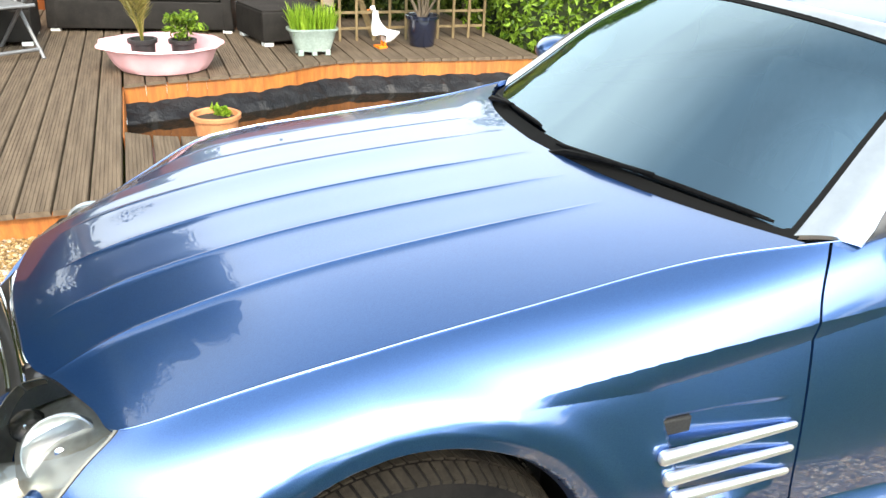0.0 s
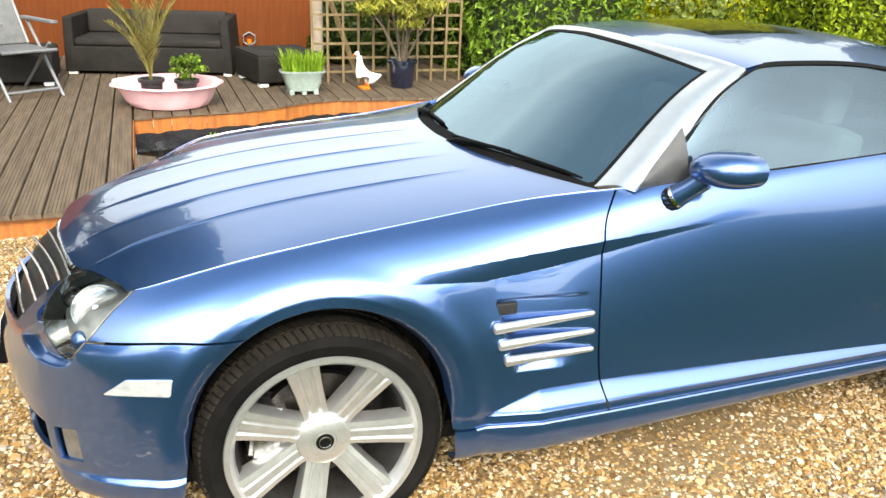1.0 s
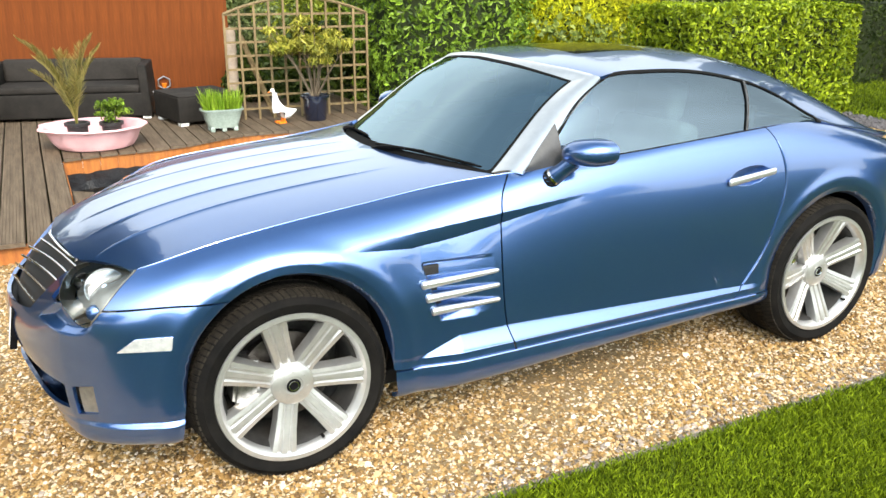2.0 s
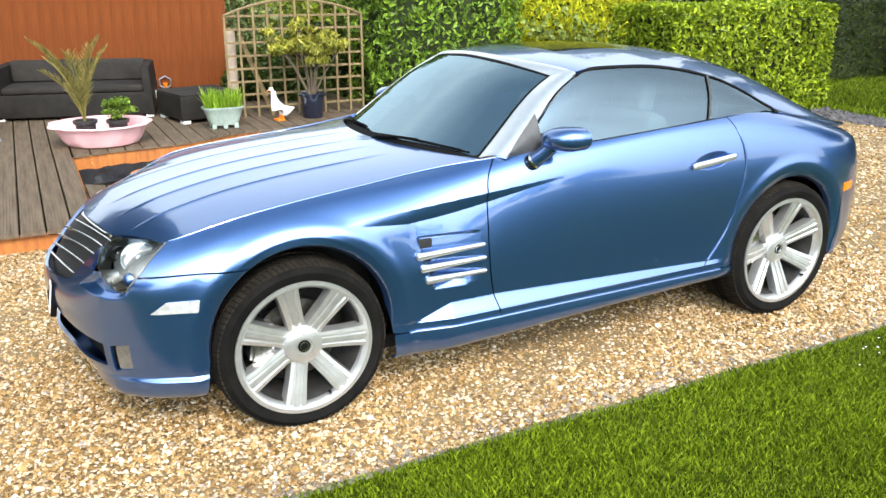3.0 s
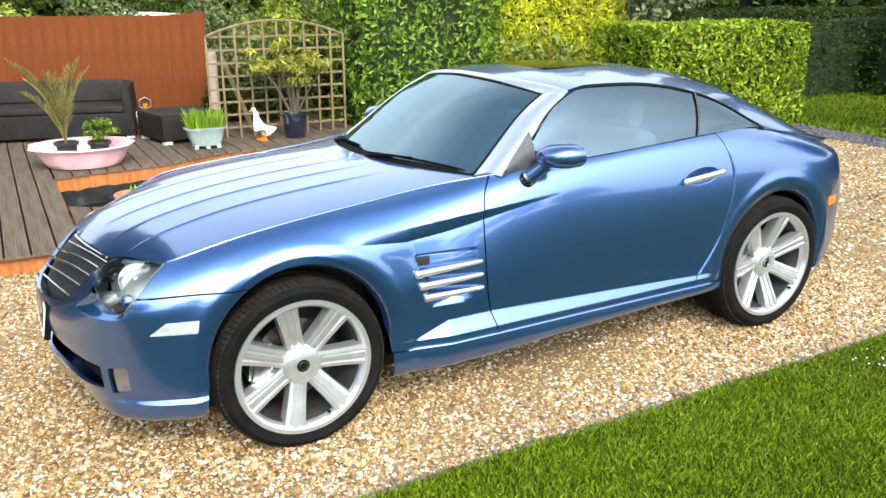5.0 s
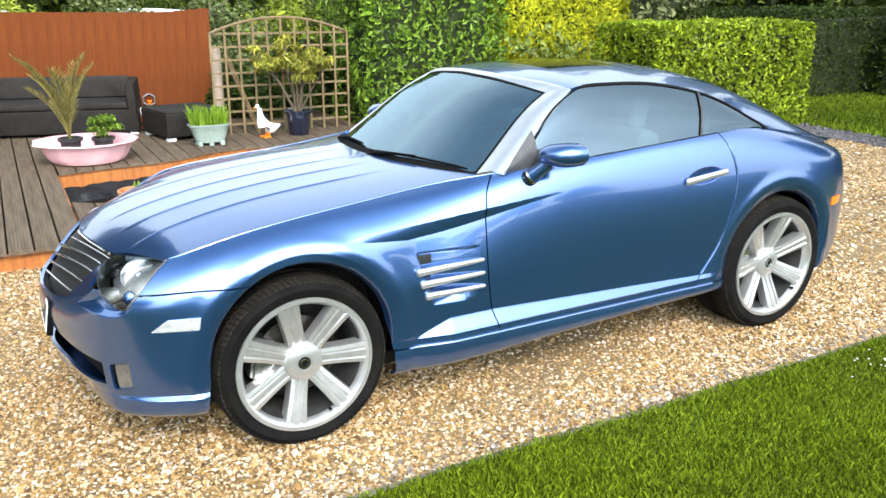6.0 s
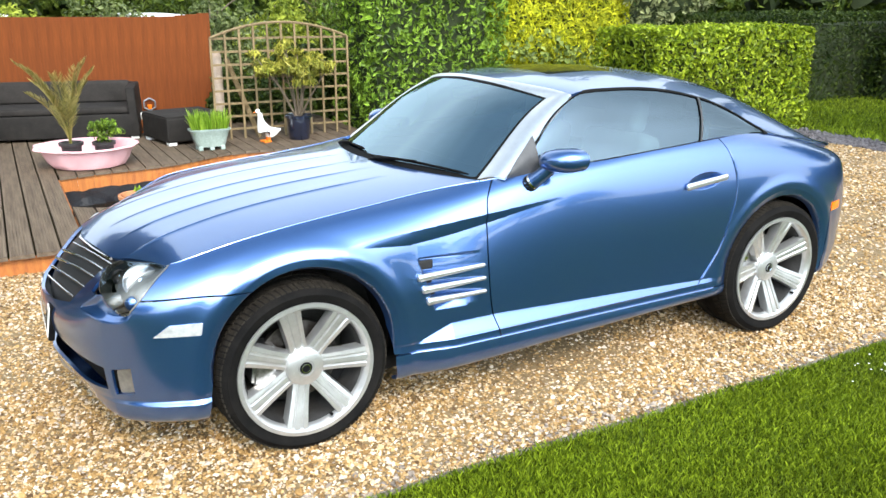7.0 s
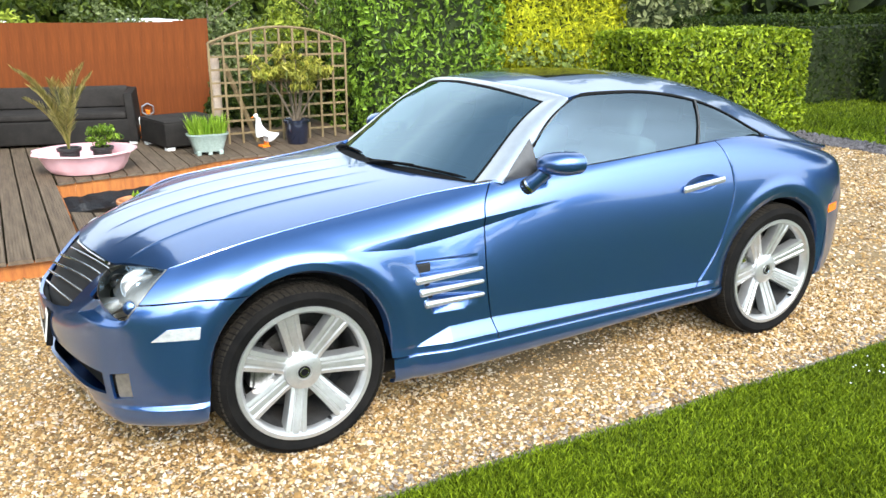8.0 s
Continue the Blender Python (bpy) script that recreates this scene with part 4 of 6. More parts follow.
M_MESHDARK = varied("dark_grille_mesh", (0.012, 0.013, 0.014), (0.04, 0.042, 0.044), 260, 0.45, metal=0.4)
grille = panel("grille", pushed(body, 0.035), np.linspace(-0.6, 0.6, 60), np.linspace(0, 3.8, 46), lambda p, u, v: grille_shape(p - np.array([0.035, 0, 0])) + 0.07, M_MESHDARK, car, flange=0, label="dark grille with curved chrome bars")
for k in range(5):
    v = 0.42 + 0.44 * k
    us = np.linspace(-0.33, 0.33, 33)
    q = body(us, np.full(33, v))
    ok = (grille_shape(q) > 0.004) & (q[:, 1] < 0.02)
    arc = q[ok]
    for axis in (0, 2):
        arc[:, axis] = np.polyval(np.polyfit(arc[:, 1], arc[:, axis], 2), arc[:, 1])
    pts = [Vector(a) + Vector((0.014, 0, 0)) for a in arc]
    part("grille_bar", tube(pts, 0.0048, 8), M_CHROME, grille)
us = np.linspace(-0.40, 0.40, 61)
q = body(us, np.zeros(61))
part("bonnet_trim", tube([Vector(a) + Vector((-0.002, 0, -0.002)) for a in q if -0.41 < a[1] < 0.05], 0.006, 8), M_CHROME, car, "chrome strip along the bonnet edge")
panel("air_intake", pushed(body, 0.06), np.linspace(-0.56, 0.56, 50), np.linspace(3, 6, 24), lambda p, u, v: mouth_shape(p - np.array([0.06, 0, 0])) + 0.03, M_WELL, car, flange=0)
tilt = pose(-0.782, 0, 0.466, 0, 10, 0)
plate = part("number_plate", slab_mesh((-0.008, -0.268, -0.066), (0.014, 0.268, 0.066), 0.005, tilt), M_BLACK, car, "white number plate in a black frame")
part("plate_face", slab_mesh((-0.0115, -0.255, -0.055), (-0.0078, 0.255, 0.055), 0.001, tilt), M_PLATE, plate)
for k in range(6):
    part("plate_bar", slab_mesh((-0.0130, -0.215 + 0.076 * k, -0.035), (-0.0112, -0.175 + 0.076 * k, 0.035), 0.0005, tilt), M_BLACK, plate)

# ---- side vents, handles, mirrors ----
M_VENT = varied("black_vent_mesh_and_shade", (0.006, 0.006, 0.006), (0.030, 0.030, 0.030), 420, 0.6, Specular_IOR_Level=0.2)
def skin_y(x, z):
    """How far out the body skin is at (x, z) along the side."""
    u = 1 + (x - JF) / (JR - JF)
    vs = np.linspace(0, 7, 240)
    q = body(np.full(240, u), vs)
    return float(np.interp(-z, -q[:, 2], q[:, 1]))


def side_bar(a, b, r0, r1, proud0, proud1, side, flat=0.7, n=28, segs=14, on_skin=None):
    """A bar that lies along the flank from a to b, (x, z), tapering from r0 to r1, with rounded ends."""
    verts, faces = [], []
    for i in range(n):
        t = 0.5 - 0.5 * math.cos(math.pi * i / (n - 1))
        x, z = a[0] + (b[0] - a[0]) * t, a[1] + (b[1] - a[1]) * t
        y = on_skin if on_skin is not None else skin_y(x, z)
        r = (r0 + (r1 - r0) * t) * min(1, math.sqrt(max(1 - (1 - min(t, 1 - t) / 0.03) ** 2, 0.0)) if min(t, 1 - t) < 0.03 else 1)
        pr = proud0 + (proud1 - proud0) * t
        for k in range(segs):
            c = 2 * math.pi * k / segs
            verts.append((x, side * -(y - pr + r * flat * math.cos(c)), z + r * math.sin(c)))
    for i in range(n - 1):
        for k in range(segs):
            k2 = (k + 1) % segs
            f = (i * segs + k, i * segs + k2, (i + 1) * segs + k2, (i + 1) * segs + k)
            faces.append(f if side == 1 else f[::-1])
    faces.append(tuple(range(segs)))
    faces.append(tuple(reversed(range((n - 1) * segs, n * segs))))
    return verts, faces


for side in (-1, 1):
    for a, b in (((0.428, 0.606), (0.722, 0.616)), ((0.445, 0.556), (0.727, 0.562)), ((0.466, 0.507), (0.730, 0.508))):
        part("vent_bar", side_bar(a, b, 0.0155, 0.0075, 0.004, 0.004, side, 0.8, on_skin=-0.874), M_SILVER, car, "silver side vent bar")
    part("vent_mesh", slab_mesh((0.440, min(side * 0.849, side * 0.835), 0.628), (0.506, max(side * 0.849, side * 0.835), 0.662), 0.006), M_VENT, car, "black mesh at the mouth of the side vent")
    # dark slabs stand in for the shade in the recess at the bar heads
    for x0, x1, z0, z1 in ((0.452, 0.500, 0.572, 0.594), (0.470, 0.514, 0.522, 0.544)):
        part("vent_gap", slab_mesh((x0, min(side * 0.852, side * 0.835), z0), (x1, max(side * 0.852, side * 0.835), z1), 0.005), M_VENT, car, "dark slab painted as the shade between the vent bars")
    h = part("door_handle", side_bar((1.748, 0.812), (1.996, 0.838), 0.0155, 0.0135, 0.016, 0.016, side, 0.6, on_skin=-0.866), M_SILVER, car, "silver door handle")

    mirror = new("door_mirror")
    mirror.parent = car
    verts, faces = [], []
    n, segs = 16, 28
    for i in range(n):
        t = i / (n - 1)
        a = t * math.pi / 2 * 1.25
        xx = -math.cos(a)
        rr = math.sin(min(a, math.pi / 2)) if a < math.pi / 2 else 1.0 - 0.05 * (a - math.pi / 2)
        for k in range(segs):
            c = 2 * math.pi * k / segs
            yy = 0.088 * rr * math.copysign(abs(math.cos(c)) ** 0.8, math.cos(c))
            zz = 0.048 * rr * math.copysign(abs(math.sin(c)) ** 0.8, math.sin(c))
            verts.append((1.055 + 0.088 * xx + 0.30 * yy, side * (0.908 + yy), 0.996 + zz + 0.05 * yy))
    for i in range(n - 1):
        for k in range(segs):
            k2 = (k + 1) % segs
            f = (i * segs + k, i * segs + k2, (i + 1) * segs + k2, (i + 1) * segs + k)
            faces.append(f if side == 1 else f[::-1])
    part("mirror_shell", (verts, faces), M_PAINT, mirror)
    back = [verts[(n - 1) * segs + k] for k in range(segs)]
    part("mirror_glass", (back, [tuple(range(segs)) if side == 1 else tuple(reversed(range(segs)))]), M_CHROME, mirror, "mirror glass", smooth=False)
    part("mirror_stalk", tube([(0.945, side * 0.790, 0.872), (0.955, side * 0.812, 0.897), (0.985, side * 0.846, 0.934), (1.01, side * 0.872, 0.965)], [0.044, 0.036, 0.029, 0.030], 14), M_PAINT, mirror)
    part("stalk_foot", tube([(0.944, side * 0.789, 0.870), (0.955, side * 0.812, 0.897), (0.962, side * 0.820, 0.906)], [0.0448, 0.0368, 0.0348], 14), M_GLOSSBLACK, mirror, "black foot of the mirror stalk")
    part("mirror_joint", tube([(0.962, side * 0.820, 0.906), (0.966, side * 0.825, 0.911)], [0.0352, 0.0342], 14), M_CHROME, mirror, "thin bright ring on the mirror stalk")

# rolled edges along the shut lines
for side in (1, -1):
    lip = [Vector(q) + Vector((0, -0.002 * side, 0.001)) for q in body(side * np.linspace(0.70, 1.36, 60), np.zeros(60))]
    part("wing_lip", tube(lip, 0.0015, 6), M_PAINT, car)
    lip = [Vector((x, side * (skin_y(x, 0.300) - 0.004), 0.3065)) for x in np.linspace(0.40, 1.98, 60)]
    part("sill_lip", tube(lip, 0.0040, 6), M_PAINT, car)
    lip = [Vector((float(DOOR_REAR(z)) + 0.004, side * (skin_y(float(DOOR_REAR(z)), z) - 0.000), z)) for z in np.linspace(0.36, 0.95, 30)]
    part("quarter_lip", tube(lip, 0.0056, 8), M_PAINT, car)

# ---- cowl and wipers ----
cv, cf = [], []
ys = np.linspace(-0.672, 0.672, 60)
for y in ys:
    a = abs(y)
    cx, cz = float(COWL_X(a)), float(C_Z(a))
    for dx, dz in ((-0.040, -0.050), (-0.028, -0.034), (0.0, -0.014), (0.02, -0.006)):
        cv.append((cx + dx, y, cz + dz))
for i in range(59):
    for k in range(3):
        cf.append((i * 4 + k, (i + 1) * 4 + k, (i + 1) * 4 + k + 1, i * 4 + k + 1))
part("cowl_panel", (cv, [f[::-1] for f in cf]), M_BLACK, car, "black plastic cowl under the windscreen")


def on_screen(y, up):
    a = abs(y)
    u = np.array(y / 0.704)
    q = screen_skin(u, np.array(up))
    return Vector(q)


for y0, y1, u0, u1 in ((-0.10, -0.668, -0.010, 0.020), (0.53, 0.02, -0.02, 0.03)):
    wiper = part("wiper_blade", tube([on_screen(y0 + (y1 - y0) * t, u0 + (u1 - u0) * t + 0.022 * math.sin(math.pi * t)) + Vector((-0.007, 0, 0.008)) for t in np.linspace(0, 1, 14)], [0.003] + [0.0058] * 12 + [0.003], 8), M_BLACK, car, "black wiper blade")
    part("wiper_arm", tube([on_screen(y0, -0.03) + Vector((-0.026, 0, -0.010)), on_screen(y0 + 0.12 * (y1 - y0), u0) + Vector((-0.020, 0, 0.006)), on_screen(y0 + 0.3 * (y1 - y0), u0 + 0.015) + Vector((-0.015, 0, 0.014)), on_screen(y0 + 0.55 * (y1 - y0), u0 + 0.55 * (u1 - u0) + 0.020) + Vector((-0.010, 0, 0.014))], [0.009, 0.009, 0.007, 0.005], 8), M_BLACK, wiper)

# ---- cabin and inner shell ----
part("inner_shell", slab_mesh((-0.52, -0.60, 0.22), (0.62, 0.60, 0.66), 0.03), M_WELL, car)
part("underbody", slab_mesh((-0.55, -0.70, 0.185), (3.0, 0.70, 0.24), 0.01), M_WELL, car)
part("tail_shell", slab_mesh((2.05, -0.60, 0.24), (3.02, 0.60, 0.80), 0.03), M_WELL, car)
for side in (-1, 1):
    part("door_lining", slab_mesh((0.86, side * 0.735 - 0.02, 0.24), (2.1, side * 0.735 + 0.02, 0.905), 0.01), M_CABIN, car)
# two dark panels added to hide the lit tail panels from the windows
part("boot_bulkhead", slab_mesh((2.10, -0.60, 0.80), (2.13, 0.60, 1.06), 0.01), M_CABIN, car)
part("boot_cover", slab_mesh((2.09, -0.44, 1.04), (2.12, 0.44, 1.17), 0.01), M_CABIN, car)
part("dashboard", slab_mesh((0.74, -0.62, 0.62), (1.04, 0.62, 0.885), 0.05), M_CABIN, car)
part("parcel_shelf", slab_mesh((1.98, -0.70, 0.80), (2.75, 0.70, 0.86), 0.02), M_CABIN, car)
M_SEAT = varied("grey_leather_seat", (0.26, 0.26, 0.25), (0.38, 0.37, 0.36), 14, 0.5, bump_scale=300, bump_d=0.0006)
for y in (-0.36, 0.36):
    seat = part("seat", slab_mesh((1.12, y - 0.25, 0.36), (1.64, y + 0.25, 0.52), 0.06), M_SEAT, car)
    part("seat_back", slab_mesh((0, -0.24, 0), (0.14, 0.24, 0.58), 0.06, pose(1.58, y, 0.46, 0, 14, 0)), M_SEAT, seat)
    part("headrest", slab_mesh((0.01, -0.13, 0), (0.11, 0.13, 0.17), 0.045, pose(1.725, y, 1.01, 0, 10, 0)), M_SEAT, seat)
ring = [(0.175 * math.cos(a), 0.175 * math.sin(a), 0) for a in np.linspace(0, 2 * math.pi, 40)]
m = pose(1.10, -0.36, 0.86, 0, -66, 0)
wheel_ring = tube([m @ Vector(q) for q in ring], 0.016, 8, caps=False)
steer = part("steering_wheel", wheel_ring, M_SEAT, car)
part("steering_boss", joined(*[tube([m @ Vector((0, 0, -0.01)), m @ Vector((0.17 * math.cos(a), 0.17 * math.sin(a), 0))], [0.05, 0.014], 8) for a in (0.2, 2.94, 4.7)]), M_CABIN, steer)
part("inner_mirror", slab_mesh((1.085, -0.11, 1.165), (1.115, 0.11, 1.215), 0.012), M_BLACK, car)

# the body sits a touch low on its far springs, and its far half is drawn in
LEAN, DRAWN = 0.0227, 0.93
skinned = [ob for ob in car.children if ob.type == "MESH"] + [ob for ob in car.children if ob.name.startswith("door_mirror")]
for ob in skinned + [k for ob in skinned for k in ob.children_recursive]:
    if ob.type == "MESH":
        me = ob.data
        co = np.empty(len(me.vertices) * 3)
        me.vertices.foreach_get("co", co)
        co = co.reshape(-1, 3)
        co[:, 1] = -0.875 + (co[:, 1] + 0.875) * DRAWN
        co[:, 2] -= LEAN * (co[:, 1] + 0.875)
        far_corner = smooth01((-0.15 - co[:, 0]) / 0.35) * np.maximum(co[:, 1] - 0.12, 0)
        co[:, 1] -= 0.22 * far_corner
        co[:, 2] -= 0.09 * far_corner
        me.vertices.foreach_set("co", co.ravel())
        me.update()


# ---- garden materials ----
M_BOARD = varied("weathered_deck_board", (0.080, 0.055, 0.036), (0.175, 0.127, 0.086), 3.0, 0.75, (9, 0.7, 9), bump_scale=25, bump_d=0.0015, per_object=0.16, Specular_IOR_Level=0.25)
M_STAIN = varied("orange_stained_timber", (0.30, 0.085, 0.018), (0.50, 0.17, 0.035), 5, 0.6, (5, 5, 0.8), bump_scale=30, bump_d=0.001, per_object=0.18)
M_FENCE = varied("red_brown_fence_stain", (0.080, 0.018, 0.004), (0.175, 0.044, 0.008), 1.6, 0.7, (4, 4, 0.35), bump_scale=18, bump_d=0.0012, per_object=0.06, Specular_IOR_Level=0.15)
M_RATTAN = varied("dark_grey_rattan", (0.008, 0.0068, 0.0058), (0.019, 0.0162, 0.0138), 8, 0.7, bump_scale=160, bump_d=0.003, Specular_IOR_Level=0.2)
M_CUSHION = varied("grey_brown_cushion_cloth", (0.015, 0.013, 0.0115), (0.029, 0.0250, 0.0220), 5, 0.9, bump_scale=420, bump_d=0.001, Specular_IOR_Level=0.2)
M_GLAZE = varied("pale_green_glaze", (0.20, 0.26, 0.225), (0.31, 0.37, 0.33), 7, 0.3, Coat_Weight=0.5)
M_NAVY = varied("dark_blue_glaze", (0.004, 0.006, 0.014), (0.010, 0.015, 0.032), 9, 0.18, Coat_Weight=0.8)
M_PINK = varied("pale_pink_plastic", (0.80, 0.40, 0.42), (0.88, 0.52, 0.53), 6, 0.45, fine=False)
M_TERRA = varied("terracotta", (0.42, 0.15, 0.06), (0.58, 0.25, 0.11), 12, 0.8, bump_scale=80, bump_d=0.001)
M_TRELLIS = varied("weathered_trellis_wood", (0.12, 0.080, 0.036), (0.23, 0.160, 0.075), 5, 0.8, (4, 4, 1), bump_scale=60, bump_d=0.001, per_object=0.15)
M_BARK = varied("bark", (0.06, 0.045, 0.03), (0.16, 0.12, 0.08), 14, 0.9, (3, 3, 1), bump_scale=40, bump_d=0.004)
M_POTBLACK = varied("black_nursery_pot", (0.012, 0.012, 0.012), (0.028, 0.026, 0.025), 20, 0.5)
M_EARTH = varied("potting_soil", (0.02, 0.014, 0.009), (0.05, 0.036, 0.022), 30, 0.95, bump_scale=120, bump_d=0.004)
M_WHITE = varied("white_paint", (0.82, 0.82, 0.80), (0.88, 0.88, 0.86), 6, 0.5, fine=False)
M_ORANGE = material("orange_paint", (0.85, 0.20, 0.015), 0.45)[0]
M_LINER = varied("black_pond_liner", (0.004, 0.004, 0.005), (0.016, 0.016, 0.017), 9, 0.4, bump_scale=14, bump_d=0.03, Specular_IOR_Level=0.25)
M_ALU = varied("grey_aluminium", (0.17, 0.172, 0.176), (0.23, 0.232, 0.236), 20, 0.45, metal=0.5, fine=False)
M_MESHCLOTH = varied("light_grey_sling_cloth", (0.10, 0.10, 0.10), (0.15, 0.15, 0.147), 12, 0.8, bump_scale=500, bump_d=0.001)
M_EDGING = varied("lawn_edging_mud", (0.085, 0.07, 0.05), (0.19, 0.165, 0.13), 14, 0.9, bump_scale=60, bump_d=0.006)
M_CHIPS = varied("slate_chippings", (0.05, 0.045, 0.05), (0.15, 0.135, 0.14), 30, 0.8, bump_scale=60, bump_d=0.02)
M_CONCRETE = varied("pinkish_concrete_post", (0.26, 0.20, 0.15), (0.40, 0.31, 0.24), 9, 0.85, bump_scale=60, bump_d=0.002)


def leaf_material(name, dark, light, rough=0.4, through_light=0.3):
    m, nt, b = material(name, dark, rough, 0.0, Specular_IOR_Level=0.22)
    rnd = nt.nodes.new("ShaderNodeNewGeometry").outputs["Random Per Island"]
    col = ramp_between(nt, rnd, ((0.0, dark), (0.65, tuple((a + c) / 2 for a, c in zip(dark, light))), (1.0, light)))
    col = mixed(nt, 0.5, col, ramp_between(nt, noise_tex(nt, 1.7, 3), ((0.35, (0.35, 0.35, 0.35)), (0.65, (0.66, 0.66, 0.66)))), "OVERLAY")
    nt.links.new(col, b.inputs["Base Color"])
    tr = nt.nodes.new("ShaderNodeBsdfTranslucent")
    nt.links.new(col, tr.inputs["Color"])
    mx = nt.nodes.new("ShaderNodeMixShader")
    mx.inputs["Fac"].default_value = through_light
    out = nt.nodes["Material Output"]
    nt.links.new(b.outputs["BSDF"], mx.inputs[1])
    nt.links.new(tr.outputs["BSDF"], mx.inputs[2])
    nt.links.new(mx.outputs["Shader"], out.inputs["Surface"])
    return m


M_LAUREL = leaf_material("laurel_leaf", (0.024, 0.060, 0.006), (0.27, 0.43, 0.05), 0.3)
M_PRIVET = leaf_material("privet_leaf", (0.055, 0.105, 0.005), (0.40, 0.50, 0.035), 0.35)
M_GOLDEN = leaf_material("golden_conifer_spray", (0.15, 0.19, 0.008), (0.66, 0.64, 0.03), 0.6)
M_VARIEG = leaf_material("variegated_leaf", (0.022, 0.045, 0.010), (0.36, 0.38, 0.17), 0.4)
M_CLIMBER = leaf_material("climber_leaf", (0.06, 0.10, 0.015), (0.34, 0.40, 0.10), 0.45)
M_DARKLEAF = leaf_material("dark_hedge_leaf", (0.008, 0.022, 0.003), (0.055, 0.085, 0.010), 0.5)
M_TREELEAF = leaf_material("tree_leaf", (0.020, 0.042, 0.006), (0.15, 0.21, 0.028), 0.5)
M_LIME = leaf_material("lime_leaf", (0.09, 0.14, 0.012), (0.40, 0.45, 0.06), 0.5)
M_GREYLEAF = leaf_material("grey_green_leaf", (0.05, 0.075, 0.022), (0.22, 0.26, 0.10), 0.5)
M_SHRUBLEAF = leaf_material("yellow_green_shrub_leaf", (0.10, 0.12, 0.012), (0.50, 0.45, 0.08), 0.35)
M_PALM = leaf_material("palm_leaflet", (0.115, 0.12, 0.018), (0.43, 0.33, 0.12), 0.4)
M_CHIVE = leaf_material("grass_plant_blade", (0.10, 0.22, 0.012), (0.36, 0.52, 0.06), 0.4)
M_LAWN = leaf_material("lawn_blade", (0.024, 0.052, 0.002), (0.28, 0.375, 0.022), 0.45, 0.30)
# tree leaf with shade put into its colour, to deepen the bonnet's reflection
M_SHADELEAF = leaf_material("shade_toned_tree_leaf", (0.010, 0.022, 0.005), (0.055, 0.085, 0.016), 0.55, 0.15)
# near-black core: the shade deep inside foliage put into its colour
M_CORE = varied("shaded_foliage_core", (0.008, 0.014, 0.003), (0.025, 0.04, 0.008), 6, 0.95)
RNG = np.random.default_rng(7)


def leaves(points, normals, size, spread=0.8, ratio=0.45, droop=0.0, fold=0.25):
    """Folded diamond leaves at points, facing roughly along normals; one island a leaf."""
    n = len(points)
    nr = normals + spread * RNG.normal(size=(n, 3))
    nr /= np.linalg.norm(nr, axis=1, keepdims=True)
    d = RNG.normal(size=(n, 3))
    d[:, 2] -= droop
    d -= np.sum(d * nr, 1, keepdims=True) * nr
    d /= np.linalg.norm(d, axis=1, keepdims=True) + 1e-9
    s = np.cross(nr, d)
    ln = size * RNG.uniform(0.6, 1.25, (n, 1))
    a = points - d * ln * 0.5
    b = points + d * ln * 0.5
    up = nr * ln * fold * ratio
    c0 = points - s * ln * ratio * 0.5 + up - d * ln * 0.05
    c1 = points + s * ln * ratio * 0.5 + up - d * ln * 0.05
    verts = np.stack([a, c0, b, c1], 1).reshape(-1, 3)
    i = np.arange(n) * 4
    tris = np.concatenate([np.stack([i, i + 2, i + 1], 1), np.stack([i, i + 3, i + 2], 1)])
    return verts, tris


def raw_mesh(name, verts, faces, mat, parent=None, smooth=False):
    """A large mesh straight from arrays of vertices and triangles."""
    me = bpy.data.meshes.new(name)
    verts = np.asarray(verts, np.float32)
    faces = np.asarray(faces, np.int32)
    me.vertices.add(len(verts))
    me.vertices.foreach_set("co", verts.ravel())
    k = faces.shape[1]
    me.loops.add(faces.size)
    me.loops.foreach_set("vertex_index", faces.ravel())
    me.polygons.add(len(faces))
    me.polygons.foreach_set("loop_start", np.arange(len(faces)) * k)
    me.polygons.foreach_set("loop_total", np.full(len(faces), k))
    me.polygons.foreach_set("use_smooth", np.full(len(faces), smooth))
    me.update(calc_edges=True)
    me.validate()
    me.materials.append(mat)
    ob = new(name, me)
    if parent is not None:
        ob.parent = parent
    return ob


def lumpy(p, amount, scale):
    """A smooth swelling of the outline, different at every place."""
    return np.array([amount * noise.noise(Vector(q) * scale) for q in p])


def block_points(n, lo, hi, faces_used, bulge=0.06, depth=0.10, round_off=0.12):
    """Points and outward normals on the sides of a clipped hedge block."""
    lo, hi = np.array(lo), np.array(hi)
    size = hi - lo
    area = {"x-": size[1] * size[2], "x+": size[1] * size[2], "y-": size[0] * size[2], "y+": size[0] * size[2], "z+": size[0] * size[1]}
    tot = sum(area[f] for f in faces_used)
    ps, ns = [], []
    for f in faces_used:
        k = int(n * area[f] / tot)
        p = lo + RNG.random((k, 3)) * size
        ax = "xyz".index(f[0])
        nr = np.zeros((k, 3))
        nr[:, ax] = 1 if f[1] == "+" else -1
        p[:, ax] = hi[ax] if f[1] == "+" else lo[ax]
        ps.append(p)
        ns.append(nr)
    p, nr = np.concatenate(ps), np.concatenate(ns)
    c = (lo + hi) / 2
    q = (p - c) / (size / 2)
    r = np.linalg.norm(np.abs(q) ** 6, axis=1) ** (1 / 6)
    p = c + (p - c) * (1 - round_off * np.clip(r - 1, 0, 1))[:, None]
    p = p + nr * (lumpy(p, bulge, 2.2) + lumpy(p + 9, bulge * 0.5, 6.0) - depth * RNG.random(len(p)) ** 1.6)[:, None]
    return p, nr


